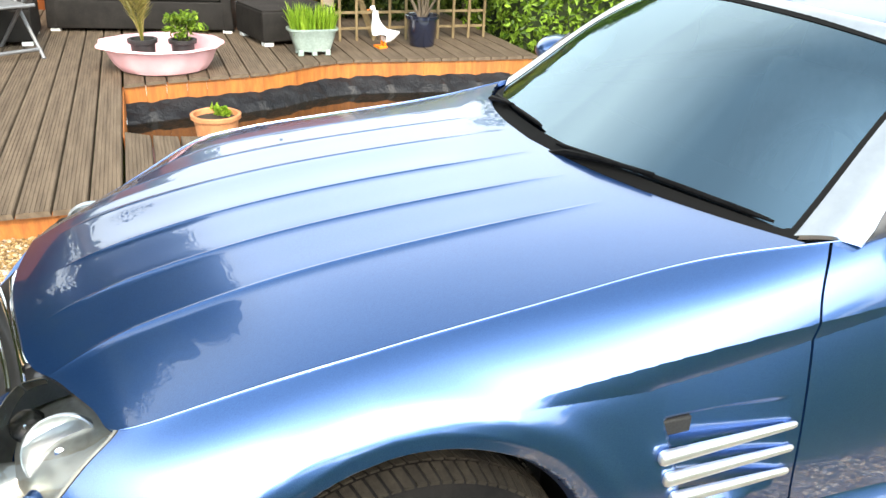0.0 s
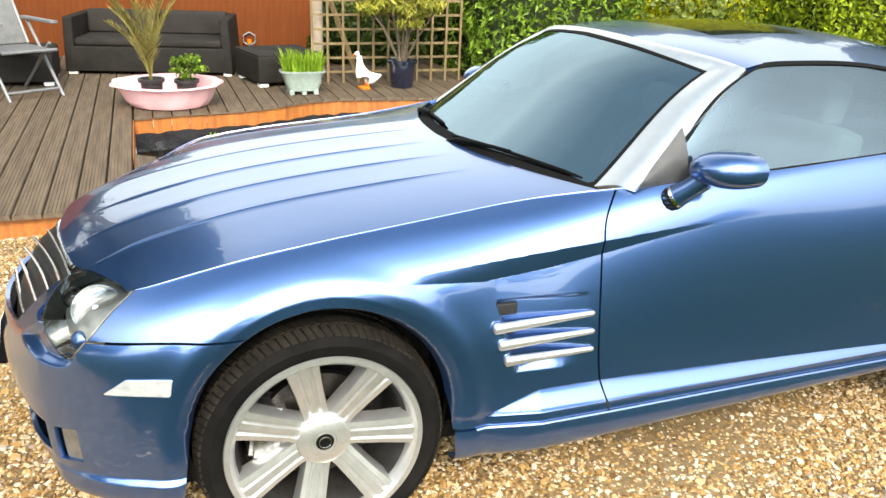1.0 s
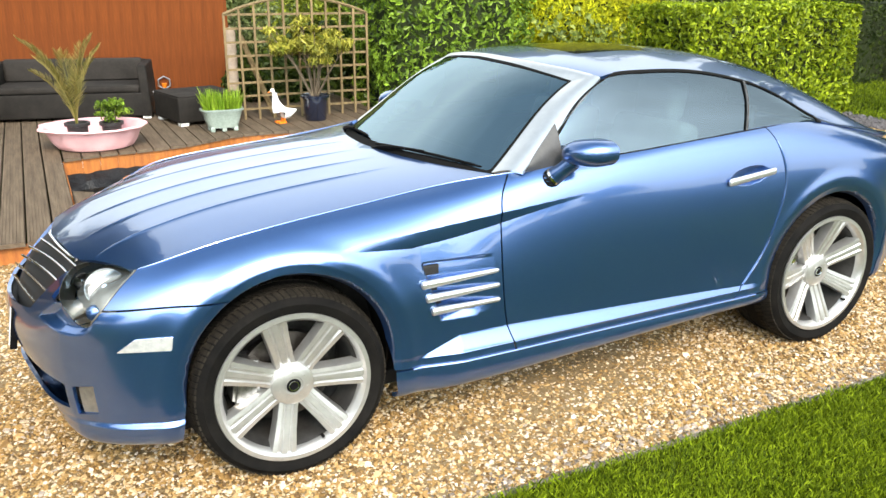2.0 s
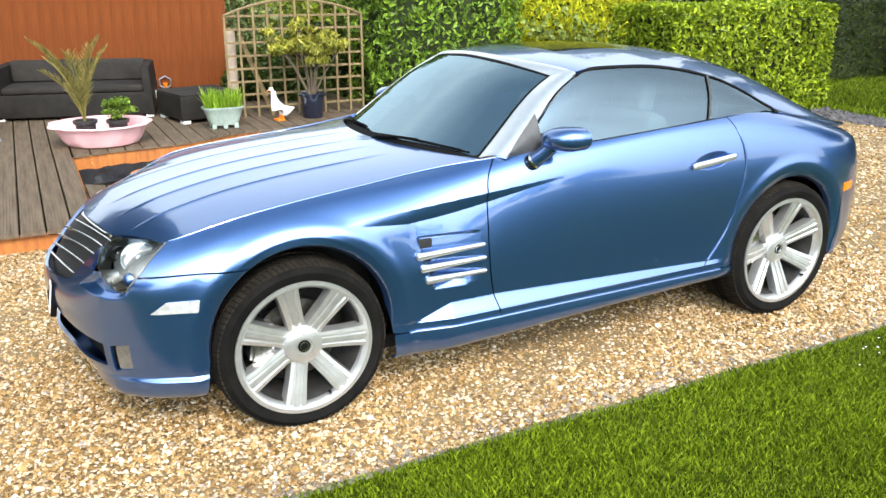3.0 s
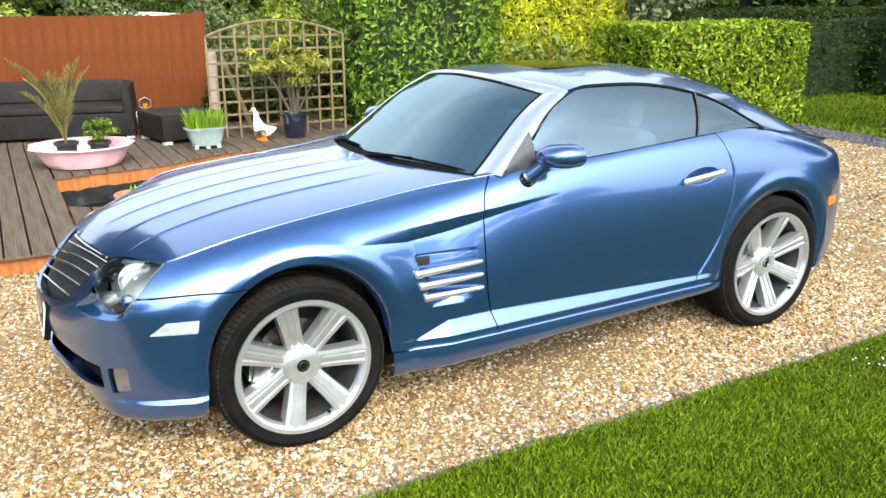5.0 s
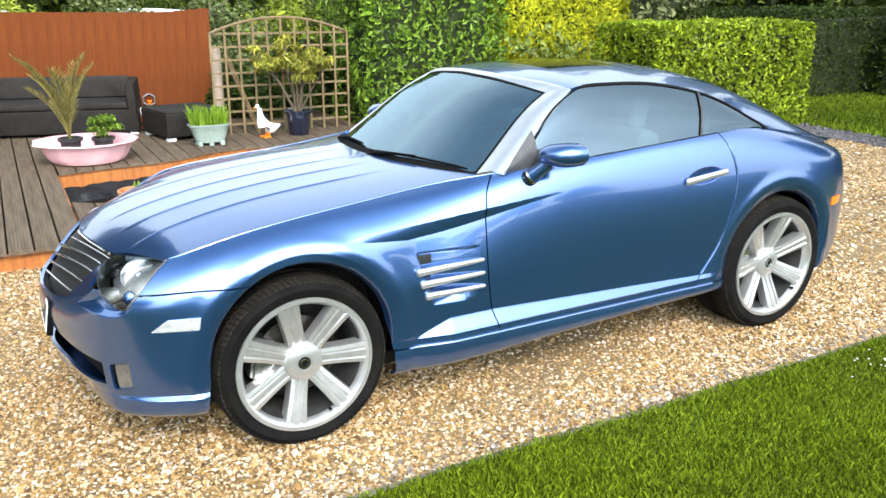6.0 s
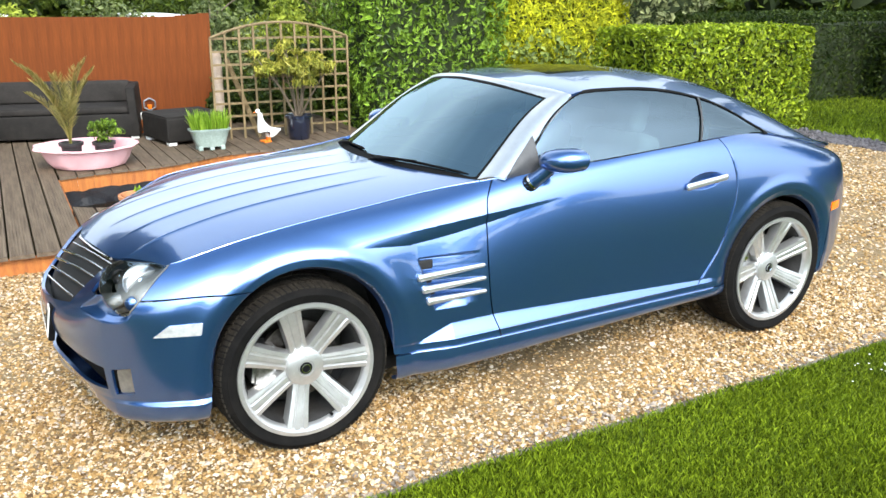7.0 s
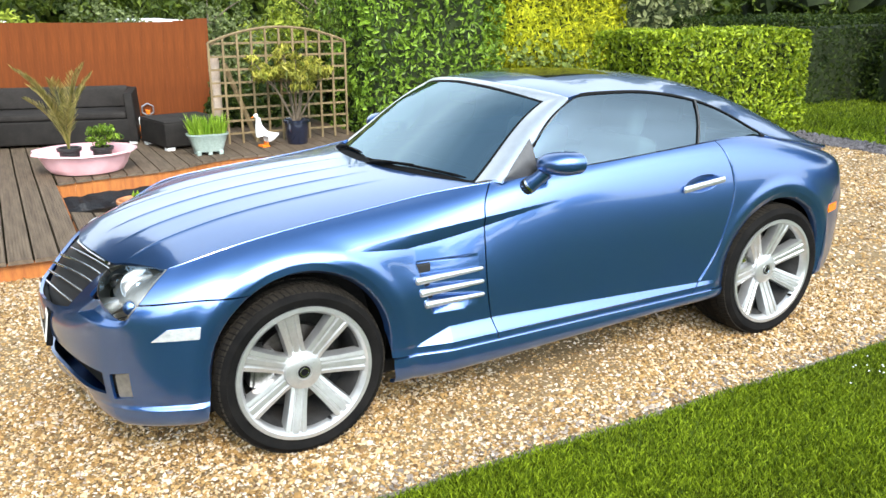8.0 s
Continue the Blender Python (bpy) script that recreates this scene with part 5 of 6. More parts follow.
def hedge(name, label, lo, hi, mat, count, size, used=("x-", "x+", "y-", "z+"), bulge=0.06, depth=0.12, ratio=0.5, category="hedge", spread=0.8, round_off=0.12):
    """A clipped hedge: a coat of single leaves over a core coloured as dark as inner shade."""
    t = thing(name, label, category, ((lo[0] + hi[0]) / 2, (lo[1] + hi[1]) / 2, 0))
    base = np.array([(lo[0] + hi[0]) / 2, (lo[1] + hi[1]) / 2, 0])
    p, nr = block_points(count, lo, hi, used, bulge, depth, round_off)
    v, f = leaves(p - base, nr, size, spread, ratio)
    raw_mesh("foliage", v, f, mat, t)
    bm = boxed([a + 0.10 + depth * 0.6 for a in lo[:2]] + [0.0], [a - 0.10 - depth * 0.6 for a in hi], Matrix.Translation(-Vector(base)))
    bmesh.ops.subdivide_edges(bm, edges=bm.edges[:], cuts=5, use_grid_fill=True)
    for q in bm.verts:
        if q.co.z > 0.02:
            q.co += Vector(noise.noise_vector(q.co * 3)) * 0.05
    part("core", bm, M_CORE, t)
    return t


def crown_points(n, centre, radii, lobes, depth=0.35, seed=0):
    """Points and normals spread through the outer shells of several overlapping lobes, with gaps between."""
    rg = np.random.default_rng(seed + 50)
    centre, radii = np.array(centre), np.array(radii)
    ps, ns = [], []
    for k in range(lobes):
        off = rg.normal(size=3)
        off /= np.linalg.norm(off)
        off = off * rg.uniform(0.25, 0.75)
        c = centre + off * radii
        r = radii * rg.uniform(0.28, 0.5)
        m = n // lobes
        d = rg.normal(size=(m, 3))
        d /= np.linalg.norm(d, axis=1, keepdims=True)
        ps.append(c + d * r * (1 - depth * rg.random((m, 1))))
        ns.append(d)
    return np.concatenate(ps), np.concatenate(ns)


def tree(name, label, at, height, spread, mat, count, size, seed, trunk_r=0.14, crown_from=0.3, dense=False):
    """A tree: tapered trunk with limbs and a crown of clumps of leaves."""
    t = thing(name, label, "tree", at)
    rg = random.Random(seed)
    top = height * 0.75
    bars = [tube([(0, 0, -0.1), (rg.uniform(-0.1, 0.1), rg.uniform(-0.1, 0.1), top * 0.5), (rg.uniform(-0.3, 0.3), rg.uniform(-0.3, 0.3), top)], [trunk_r, trunk_r * 0.75, trunk_r * 0.3], 9)]
    for k in range(7):
        a = rg.uniform(0, 6.28)
        z0 = height * rg.uniform(crown_from, 0.7)
        r = spread * rg.uniform(0.4, 0.75)
        bars.append(tube([(0, 0, z0), (r * 0.5 * math.cos(a), r * 0.5 * math.sin(a), z0 + r * 0.35), (r * math.cos(a), r * math.sin(a), z0 + r * 0.6)], [trunk_r * 0.4, trunk_r * 0.25, trunk_r * 0.08], 6))
    part("trunk", joined(*bars), M_BARK, t)
    z0 = height * crown_from
    p, nr = crown_points(count, (0, 0, (z0 + height) / 2), (spread, spread, (height - z0) / 2), 16, seed=seed)
    v, f = leaves(p, nr, size, 0.9, 0.55)
    crown = raw_mesh("crown", v, f, mat, t)
    # solid lumps fill the crown, their dark colour standing for its inner shade
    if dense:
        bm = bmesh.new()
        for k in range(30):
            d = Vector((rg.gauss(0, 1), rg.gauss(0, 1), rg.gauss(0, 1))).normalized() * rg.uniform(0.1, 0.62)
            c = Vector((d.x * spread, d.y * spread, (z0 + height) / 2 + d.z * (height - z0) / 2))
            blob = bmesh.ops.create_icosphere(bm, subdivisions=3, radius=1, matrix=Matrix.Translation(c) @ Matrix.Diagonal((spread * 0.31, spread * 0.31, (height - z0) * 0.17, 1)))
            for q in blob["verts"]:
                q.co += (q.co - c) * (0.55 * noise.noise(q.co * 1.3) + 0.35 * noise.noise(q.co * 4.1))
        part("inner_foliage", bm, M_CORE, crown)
    return tagged(t, group="garden trees" if name == "tree" else "garden shrubs")


# ---- pond and deck frame ----
POND_FAR = spline((-0.47, 4.08), (-0.15, 4.17), (0.33, 4.24), (0.68, 4.36), (0.9, 4.50), (1.1, 4.58), (1.65, 4.57), (2.6, 4.50))
POND_NEAR = spline((-0.47, 2.93), (-0.39, 2.86), (-0.24, 2.79), (0.4, 2.66), (1.4, 2.62), (2.6, 2.75))
M_WATER = varied("dark_pond_water", (0.006, 0.005, 0.003), (0.018, 0.012, 0.006), 2, 0.03, bump_scale=7, bump_d=0.002, fine=False)
pond_x = np.linspace(-0.47, 2.62, 60)
verts = [(x, y, -0.115) for x in pond_x for y in (float(POND_NEAR(x)), float(POND_FAR(x)) + 0.1)]
tagged(part("pond_water", (verts, [(2 * i, 2 * i + 2, 2 * i + 3, 2 * i + 1) for i in range(59)]), M_WATER), "dark still pond water below the deck", "water", kind="structure")
verts, faces = [], []
for i, x in enumerate(np.linspace(-0.47, 2.62, 90)):
    yf = float(POND_FAR(x))
    wob = 0.012 * math.sin(17 * x) + 0.010 * math.sin(41 * x + 1)
    for y, z in ((yf + 0.035, 0.03), (yf - 0.02 + wob, -0.025 + 0.4 * wob), (yf - 0.10 - wob, -0.07 + wob), (yf - 0.17 + 1.5 * wob, -0.14), (yf - 0.25, -0.3)):
        verts.append((x, y, z))
faces = [(i * 5 + k, i * 5 + k + 1, (i + 1) * 5 + k + 1, (i + 1) * 5 + k) for i in range(89) for k in range(4)]
tagged(part("pond_liner", (verts, faces), M_LINER), "wrinkled black rubber pond liner", "pond liner", kind="structure")
tagged(part("pond_bed", sheet(-0.5, 2.5, 2.7, 4.7, -0.32), M_LINER), "dark bottom of the pond", "pond", kind="structure")

# ---- fence ----
FENCE_A, FENCE_B = Vector((1.60, 7.08, 0)), Vector((-4.4, 7.90, 0))
fence = tagged(new("fence"), "red-brown stained timber fence of upright overlapping boards", "fence", kind="structure")
fdir = (FENCE_B - FENCE_A).normalized()
fturn = math.degrees(math.atan2(fdir.y, fdir.x))
part("rail", boxed((0, 0.03, 0.5), (5.9, 0.07, 0.58), Matrix.Translation(FENCE_A) @ pose(0, 0, 0, 0, 0, fturn).to_4x4() @ pose(0, -0.14, 0)), M_FENCE, fence)

# ---- sofa, ottoman ----
def slab(lo, hi, r=0.02, m=Matrix(), cuts=0):
    bm = boxed(lo, hi, m)
    bmesh.ops.bevel(bm, geom=bm.edges[:], offset=r, segments=3, affect="EDGES", profile=0.6)
    return bm


def sofa(at, turn):
    t = thing("garden_sofa", "dark grey rattan garden sofa with cushions against the fence", "sofa", at, turn)
    w = 1.60
    part("base", slab((-w / 2 + 0.08, 0.0, 0.03), (w / 2 - 0.08, 0.74, 0.27), 0.012), M_RATTAN, t)
    for s in (-1, 1):
        bm = slab((-0.045, 0.0, 0.025), (0.045, 0.76, 0.545), 0.015, Matrix.Translation((s * (w / 2 - 0.045), 0, 0)))
        for q in bm.verts:
            q.co.x += s * -0.05 * max(q.co.z - 0.05, 0)
        part("armrest", bm, M_RATTAN, t)
        for y in (0.05, 0.68):
            part("foot", boxed((-0.04, -0.03, 0.0), (0.04, 0.03, 0.03), Matrix.Translation((s * (w / 2 - 0.06), y, 0))), M_WHITE, t, "small pale foot")
    bm = slab((-w / 2 + 0.08, 0.62, 0.03), (w / 2 - 0.08, 0.76, 0.55), 0.015)
    part("back_frame", bm, M_RATTAN, t)
    for s in (-1, 1):
        bm = slab((-0.345, 0.01, 0.272), (0.345, 0.62, 0.345), 0.03, Matrix.Translation((s * 0.352, 0, 0)))
        part("seat_cushion", bm, M_CUSHION, t)
        bm = slab((-0.34, 0.50, 0.345), (0.34, 0.63, 0.575), 0.035, Matrix.Translation((s * 0.352, 0, 0)))
        for q in bm.verts:
            q.co.y += 0.10 * (q.co.z - 0.35)
        part("back_cushion", bm, M_CUSHION, t)
    return t


sofa((-0.30, 6.02, DECK), -12.5)


def ottoman(at, turn):
    t = thing("ottoman", "dark grey square rattan ottoman on the deck", "ottoman", at, turn)
    part("body", slab((0, 0, 0.035), (0.66, 0.66, 0.285), 0.018), M_RATTAN, t)
    part("top_pad", slab((0.005, 0.005, 0.285), (0.655, 0.655, 0.30), 0.006), M_CUSHION, t)
    for x in (0.06, 0.60):
        for y in (0.06, 0.60):
            part("foot", boxed((x - 0.04, y - 0.04, 0), (x + 0.04, y + 0.04, 0.036)), M_WHITE, t, "small pale foot")
    return t


ottoman((0.645, 5.18, DECK), 12.5)
ottoman((-1.78, 5.52, DECK), 0)

# ---- pots and plants ----
def trough(at):
    t = thing("planter_trough", "pale green glazed trough planted with grassy leaves", "planter", at)
    n = 40
    rings = ((0.70, 0.035), (0.74, 0.05), (0.86, 0.12), (0.97, 0.185), (1.06, 0.20), (1.06, 0.215), (0.97, 0.215), (0.93, 0.20), (0.85, 0.165))
    verts, faces = [], []
    for s, z in rings:
        for k in range(n):
            a = 2 * math.pi * k / n
            c, d = math.cos(a), math.sin(a)
            x = 0.195 * s * math.copysign(abs(c) ** 0.55, c)
            y = 0.115 * s * math.copysign(abs(d) ** 0.55, d)
            verts.append((x, y, z))
    for i in range(len(rings) - 1):
        for k in range(n):
            k2 = (k + 1) % n
            faces.append((i * n + k, i * n + k2, (i + 1) * n + k2, (i + 1) * n + k))
    faces.append(tuple(reversed(range(n))))
    part("bowl", (verts, faces), M_GLAZE, t)
    for x in (-0.11, 0.0, 0.11):
        for y in (-0.06, 0.06):
            part("foot", slab((x - 0.022, y - 0.018, 0.0), (x + 0.022, y + 0.018, 0.045), 0.006), M_GLAZE, t)
    ring = [(verts[-n + k][0], verts[-n + k][1], 0.17) for k in range(n)]
    part("soil", (ring, [tuple(range(n))]), M_EARTH, t)
    blades(t, 340, (0.165, 0.09), 0.165, (0.12, 0.265), 0.35, M_CHIVE, 0.010)
    return t


def blades(parent, count, reach, z0, tall, lean, mat, width, name="foliage"):
    """A tuft of long narrow leaves that bend outwards."""
    verts, faces = [], []
    for k in range(count):
        x, y = RNG.uniform(-1, 1) * reach[0], RNG.uniform(-1, 1) * reach[1]
        h = RNG.uniform(*tall)
        a = RNG.uniform(0, 2 * np.pi)
        ln = lean * h * RNG.uniform(0.1, 1)
        dx, dy = ln * math.cos(a) + 0.25 * x, ln * math.sin(a) + 0.25 * y
        sx, sy = -math.sin(a) * width / 2, math.cos(a) * width / 2
        o = len(verts)
        for t, w in ((0, 0.7), (0.45, 1), (0.8, 0.7), (1, 0.05)):
            bx, by, bz = x + dx * t * t, y + dy * t * t, z0 + h * (t - 0.12 * t * t * lean)
            verts += [(bx - sx * w, by - sy * w, bz), (bx + sx * w, by + sy * w, bz)]
        faces += [(o + 2 * i, o + 2 * i + 1, o + 2 * i + 3, o + 2 * i + 2) for i in range(3)]
    return tagged(part(name, (verts, faces), mat, parent, smooth=False), kind="stuff")


trough((0.995, 4.85, DECK))


def round_pot(parent, r0, r1, h, mat, name="pot", soil=True, centre=(0, 0, 0)):
    prof = [(0.0, 0.0), (r0, 0.0), (r0 + 0.005, 0.008), (r1 - 0.012, h - 0.035), (r1 + 0.006, h - 0.03), (r1 + 0.008, h - 0.004), (r1, h), (r1 - 0.014, h - 0.003), (r1 - 0.018, h - 0.03), (r0, 0.02)]
    ob = part(name, lathe(prof, 44, "z", centre), mat, parent)
    if soil:
        part("soil", lathe([(0.0, h - 0.035), (r1 - 0.017, h - 0.037)], 28, "z", centre), M_EARTH, parent)
    return ob


def potted_shrub(at):
    t = thing("potted_shrub", "dark blue glazed pot holding a branching shrub with yellow-green leaves", "potted plant", at)
    round_pot(t, 0.104, 0.143, 0.265, M_NAVY)
    rg = random.Random(4)
    tips, bars = [], []
    for k in range(13):
        a = 2 * math.pi * k / 13 + rg.uniform(-0.25, 0.25)
        r = rg.uniform(0.10, 0.50)
        h = rg.uniform(0.44, 0.80)
        p0, p1, p2 = Vector((0.03 * math.cos(a), 0.03 * math.sin(a), 0.24)), Vector((r * 0.45 * math.cos(a), r * 0.45 * math.sin(a), 0.24 + h * 0.5)), Vector((r * math.cos(a), r * math.sin(a) * 0.8, 0.24 + h))
        bars.append(tube([p0, p1, p2], [0.013, 0.009, 0.004], 6))
        tips.append(p2)
        for j in range(3):
            b = a + rg.uniform(-0.9, 0.9)
            q = p1.lerp(p2, rg.uniform(0.1, 0.7))
            e = q + Vector((0.13 * math.cos(b), 0.13 * math.sin(b), rg.uniform(0.06, 0.2)))
            bars.append(tube([q, e], [0.006, 0.003], 5))
            tips.append(e)
    tagged(part("branchwork", joined(*bars), M_BARK, t), kind="stuff")
    pts, nrm = [], []
    for c in tips:
        m = 46
        d = RNG.normal(size=(m, 3))
        d /= np.linalg.norm(d, axis=1, keepdims=True)
        d[:, 2] = np.abs(d[:, 2]) * 0.6 + 0.05
        pts.append(np.array(c) + d * RNG.uniform(0.02, 0.095, (m, 1)) * np.array([1, 1, 0.8]))
        nrm.append(d)
    v, f = leaves(np.concatenate(pts), np.concatenate(nrm), 0.100, 0.5, 0.26, droop=1.2)
    raw_mesh("foliage", v, f, M_SHRUBLEAF, t)
    return t


potted_shrub((2.01, 5.07, DECK))


def duck_statue(at, turn):
    """A plain white garden ornament in the form of a standing bird: one mesh."""
    rings = ((-0.145, 0.004, 0.150, 0.010), (-0.118, 0.022, 0.142, 0.022), (-0.085, 0.042, 0.132, 0.040), (-0.04, 0.060, 0.125, 0.058), (0.005, 0.066, 0.130, 0.068), (0.040, 0.060, 0.160, 0.070),
             (0.066, 0.046, 0.205, 0.052), (0.078, 0.033, 0.250, 0.036), (0.082, 0.026, 0.295, 0.027), (0.084, 0.026, 0.332, 0.025), (0.094, 0.028, 0.358, 0.026), (0.118, 0.020, 0.362, 0.020), (0.130, 0.010, 0.358, 0.009))
    bm = bmesh.new()
    loops = []
    n = 18
    for i, (x, hw, z, hh) in enumerate(rings):
        steep = 1.0 if 5 <= i <= 9 else 0.0
        ring = []
        for k in range(n):
            a = 2 * math.pi * k / n
            if steep:
                ring.append(bm.verts.new((x + hh * math.cos(a), hw * math.sin(a), z + 0.35 * hh * math.cos(a) * -1)))
            else:
                ring.append(bm.verts.new((x, hw * math.sin(a), z + hh * math.cos(a))))
        loops.append(ring)
    for r0, r1 in zip(loops, loops[1:]):
        for k in range(n):
            bm.faces.new((r0[k], r0[(k + 1) % n], r1[(k + 1) % n], r1[k]))
    bm.faces.new(loops[0][::-1])
    bm.faces.new(loops[-1])
    bmesh.ops.recalc_face_normals(bm, faces=bm.faces[:])
    for f in bm.faces:
        f.smooth = True
    body_faces = set(bm.faces)
    bill = bmesh.ops.create_cone(bm, cap_ends=True, segments=12, radius1=0.011, radius2=0.006, depth=0.032, matrix=pose(0.142, 0, 0.351, 0, 108, 0) @ Matrix.Diagonal((0.55, 1.2, 1, 1)))
    for s in (-1, 1):
        bmesh.ops.create_cone(bm, cap_ends=True, segments=10, radius1=0.009, radius2=0.012, depth=0.05, matrix=pose(0.005, s * 0.032, 0.035))
        foot = bmesh.ops.create_cube(bm, size=1, matrix=pose(0.03, s * 0.038, 0.010) @ Matrix.Diagonal((0.085, 0.05, 0.018, 1)))
        for q in foot["verts"]:
            if q.co.x < 0.02:
                q.co.y = s * 0.036 + (q.co.y - s * 0.036) * 0.35
    for f in bm.faces:
        f.material_index = 0 if f in body_faces else 1
    ob = part("duck_statue", bm, M_WHITE, None)
    ob.data.materials.append(M_ORANGE)
    for q in ob.data.vertices:
        if q.co.z > 0.055:
            q.co.z -= 0.03 * min(1, (q.co.z - 0.055) / 0.02)
    ob.matrix_world = pose(*at, 0, 0, turn)
    return tagged(ob, "white garden duck ornament with orange feet on the deck", "statue")


duck_statue((1.652, 5.03, DECK), 188)


def shell_pool(at, turn):
    t = thing("paddling_pool", "pale pink plastic shell pool standing on the deck edge", "paddling pool", at, turn)
    n = 96
    rings = ((0.62, 0.0, 0.0), (0.72, 0.012, 0.0), (0.80, 0.06, 0.3), (0.90, 0.17, 0.7), (0.945, 0.19, 1.0), (1.0, 0.195, 1.0), (1.01, 0.183, 1.0), (1.0, 0.190, 1.0), (0.93, 0.192, 1.0), (0.88, 0.17, 0.7), (0.78, 0.065, 0.3), (0.70, 0.022, 0.0))
    verts, faces = [], []
    for s, z, sc in rings:
        for k in range(n):
            a = 2 * math.pi * k / n
            c, d = math.cos(a), math.sin(a)
            x = 0.43 * s * c
            y = 0.40 * s * d
            ear = math.exp(-((abs(d) - 0.35) / 0.22) ** 2) if c < -0.5 else 0
            x -= 0.035 * sc * ear
            scallop = 1 + 0.018 * sc * math.cos(11 * a) * (c > -0.8)
            verts.append((x * scallop, y * scallop, z))
    for i in range(len(rings) - 1):
        for k in range(n):
            k2 = (k + 1) % n
            faces.append((i * n + k, i * n + k2, (i + 1) * n + k2, (i + 1) * n + k))
    faces.append(tuple(reversed(range(n))))
    faces.append(tuple(range((len(rings) - 1) * n, len(rings) * n)))
    part("shell", (verts, faces), M_PINK, t)
    return t


shell_pool((-0.177, 4.52, DECK), -4)


def palm(at):
    t = thing("potted_palm", "young date palm in a black pot with drying tips", "palm", at)
    round_pot(t, 0.072, 0.098, 0.20, M_POTBLACK)
    rg = random.Random(11)
    bars = []
    pts_v, pts_f = [], []
    fronds = ((184, 0.36, 0.74), (172, 0.30, 0.70), (198, 0.26, 0.58), (165, 0.30, 0.46), (95, 0.20, 0.60), (6, 0.20, 0.74), (-10, 0.25, 0.66), (22, 0.20, 0.54), (-80, 0.20, 0.42), (130, 0.12, 0.62), (-120, 0.20, 0.36), (30, 0.14, 0.68))
    for turn, reach, h in fronds:
        a = radians(turn + rg.uniform(-5, 5))
        spine = []
        for j in range(9):
            s = j / 8
            spine.append(Vector((reach * s**1.5 * math.cos(a), reach * s**1.5 * math.sin(a), 0.16 + h * (1.25 * s - 0.25 * s**3))))
        bars.append(tube(spine, [0.007 - 0.0006 * j for j in range(9)], 5))
        for j in range(26):
            s = 0.30 + 0.70 * j / 25
            i = min(int(s * 8), 7)
            base = spine[i].lerp(spine[i + 1], s * 8 - i)
            d = (spine[i + 1] - spine[i]).normalized()
            side = d.cross(Vector((0, 0, 1))).normalized()
            up = side.cross(d).normalized()
            for sg in (-1, 1):
                ln = 0.165 * (1 - 0.55 * abs(s - 0.5) * 2) * rg.uniform(0.8, 1.1)
                tip = base + (side * sg * 0.62 + d * 0.68 + up * 0.25 + Vector((0, 0, rg.uniform(-0.15, 0.05)))).normalized() * ln
                wd = d * 0.004
                mid = base.lerp(tip, 0.5) + up * 0.006
                o = len(pts_v)
                pts_v += [base, mid + wd, tip, mid - wd]
                pts_f += [(o, o + 1, o + 2), (o, o + 2, o + 3)]
    part("fronds", joined(*bars), M_PALM, t)
    tagged(raw_mesh("foliage", [tuple(v) for v in pts_v], pts_f, M_PALM, t), kind="stuff")
    return t


palm((-0.31, 4.53, DECK + 0.022))


def small_shrub(at):
    t = thing("small_potted_shrub", "small leafy green shrub in a black pot", "potted plant", at)
    round_pot(t, 0.072, 0.095, 0.18, M_POTBLACK)
    p, nr = crown_points(800, (0.01, 0, 0.275), (0.20, 0.18, 0.12), 14, depth=0.9, seed=3)
    v, f = leaves(p, nr, 0.042, 0.9, 0.5)
    raw_mesh("foliage", v, f, M_LAUREL, t)
    bars = [tube([(0, 0, 0.13), (0.08 * math.cos(a), 0.08 * math.sin(a), 0.29)], [0.006, 0.003], 5) for a in (0.3, 1.5, 2.8, 4.0, 5.2)]
    part("branchwork", joined(*bars), M_BARK, t)
    return t


small_shrub((-0.03, 4.58, DECK + 0.022))


def pond_pot(at):
    t = thing("terracotta_pot", "terracotta pot with a low plant standing in the pond", "plant pot", at)
    round_pot(t, 0.10, 0.155, 0.36, M_TERRA)
    p, nr = crown_points(160, (0.03, 0.0, 0.385), (0.08, 0.06, 0.05), 6, depth=0.9, seed=8)
    v, f = leaves(p, nr, 0.045, 0.9, 0.5)
    raw_mesh("foliage", v, f, M_CHIVE, t)
    return t


pond_pot((0.085, 3.56, -0.32))

# ---- trellis and what stands at it ----
TRY = 5.36
trellis = thing("trellis", "weathered square wooden trellis with an arched top", "trellis", (0, TRY, DECK))
TX0, TX1 = 1.187, 2.715


def arch_top(x):
    return 1.065 + 0.158 * (1 - ((x - (TX0 + TX1) / 2) / ((TX1 - TX0) / 2)) ** 2)


# ---- wall lantern, candle jar ----
lantern = thing("wall_lantern", "small silvery openwork ornament hanging on the fence", "ornament", (0.81, 7.155, 0.268), fturn)
part("ring", joined(*[tube([(0.075 * math.cos(a), 0, 0.075 + 0.075 * math.sin(a)), (0.075 * math.cos(a + 1.05), 0, 0.075 + 0.075 * math.sin(a + 1.05))], 0.010, 6) for a in np.arange(0.52, 6.7, 1.05)]), M_ALU, lantern)
part("candle_cup", lathe([(0.0, 0.0), (0.022, 0.0), (0.030, 0.05), (0.02, 0.05), (0.0, 0.02)], 16, "z", (0, 0, 0.02)), M_ORANGE, lantern, "amber candle cup")
jar = thing("candle_jar", "white and orange candle jar on the deck beside the sofa", "jar", (0.585, 6.28, DECK))
part("glass_jar", lathe([(0.0, 0.0), (0.04, 0.0), (0.045, 0.01), (0.045, 0.13), (0.03, 0.15)], 20), M_ORANGE, jar)
part("lid", lathe([(0.032, 0.15), (0.046, 0.152), (0.046, 0.22), (0.0, 0.23)], 20), M_WHITE, jar, "white lid")


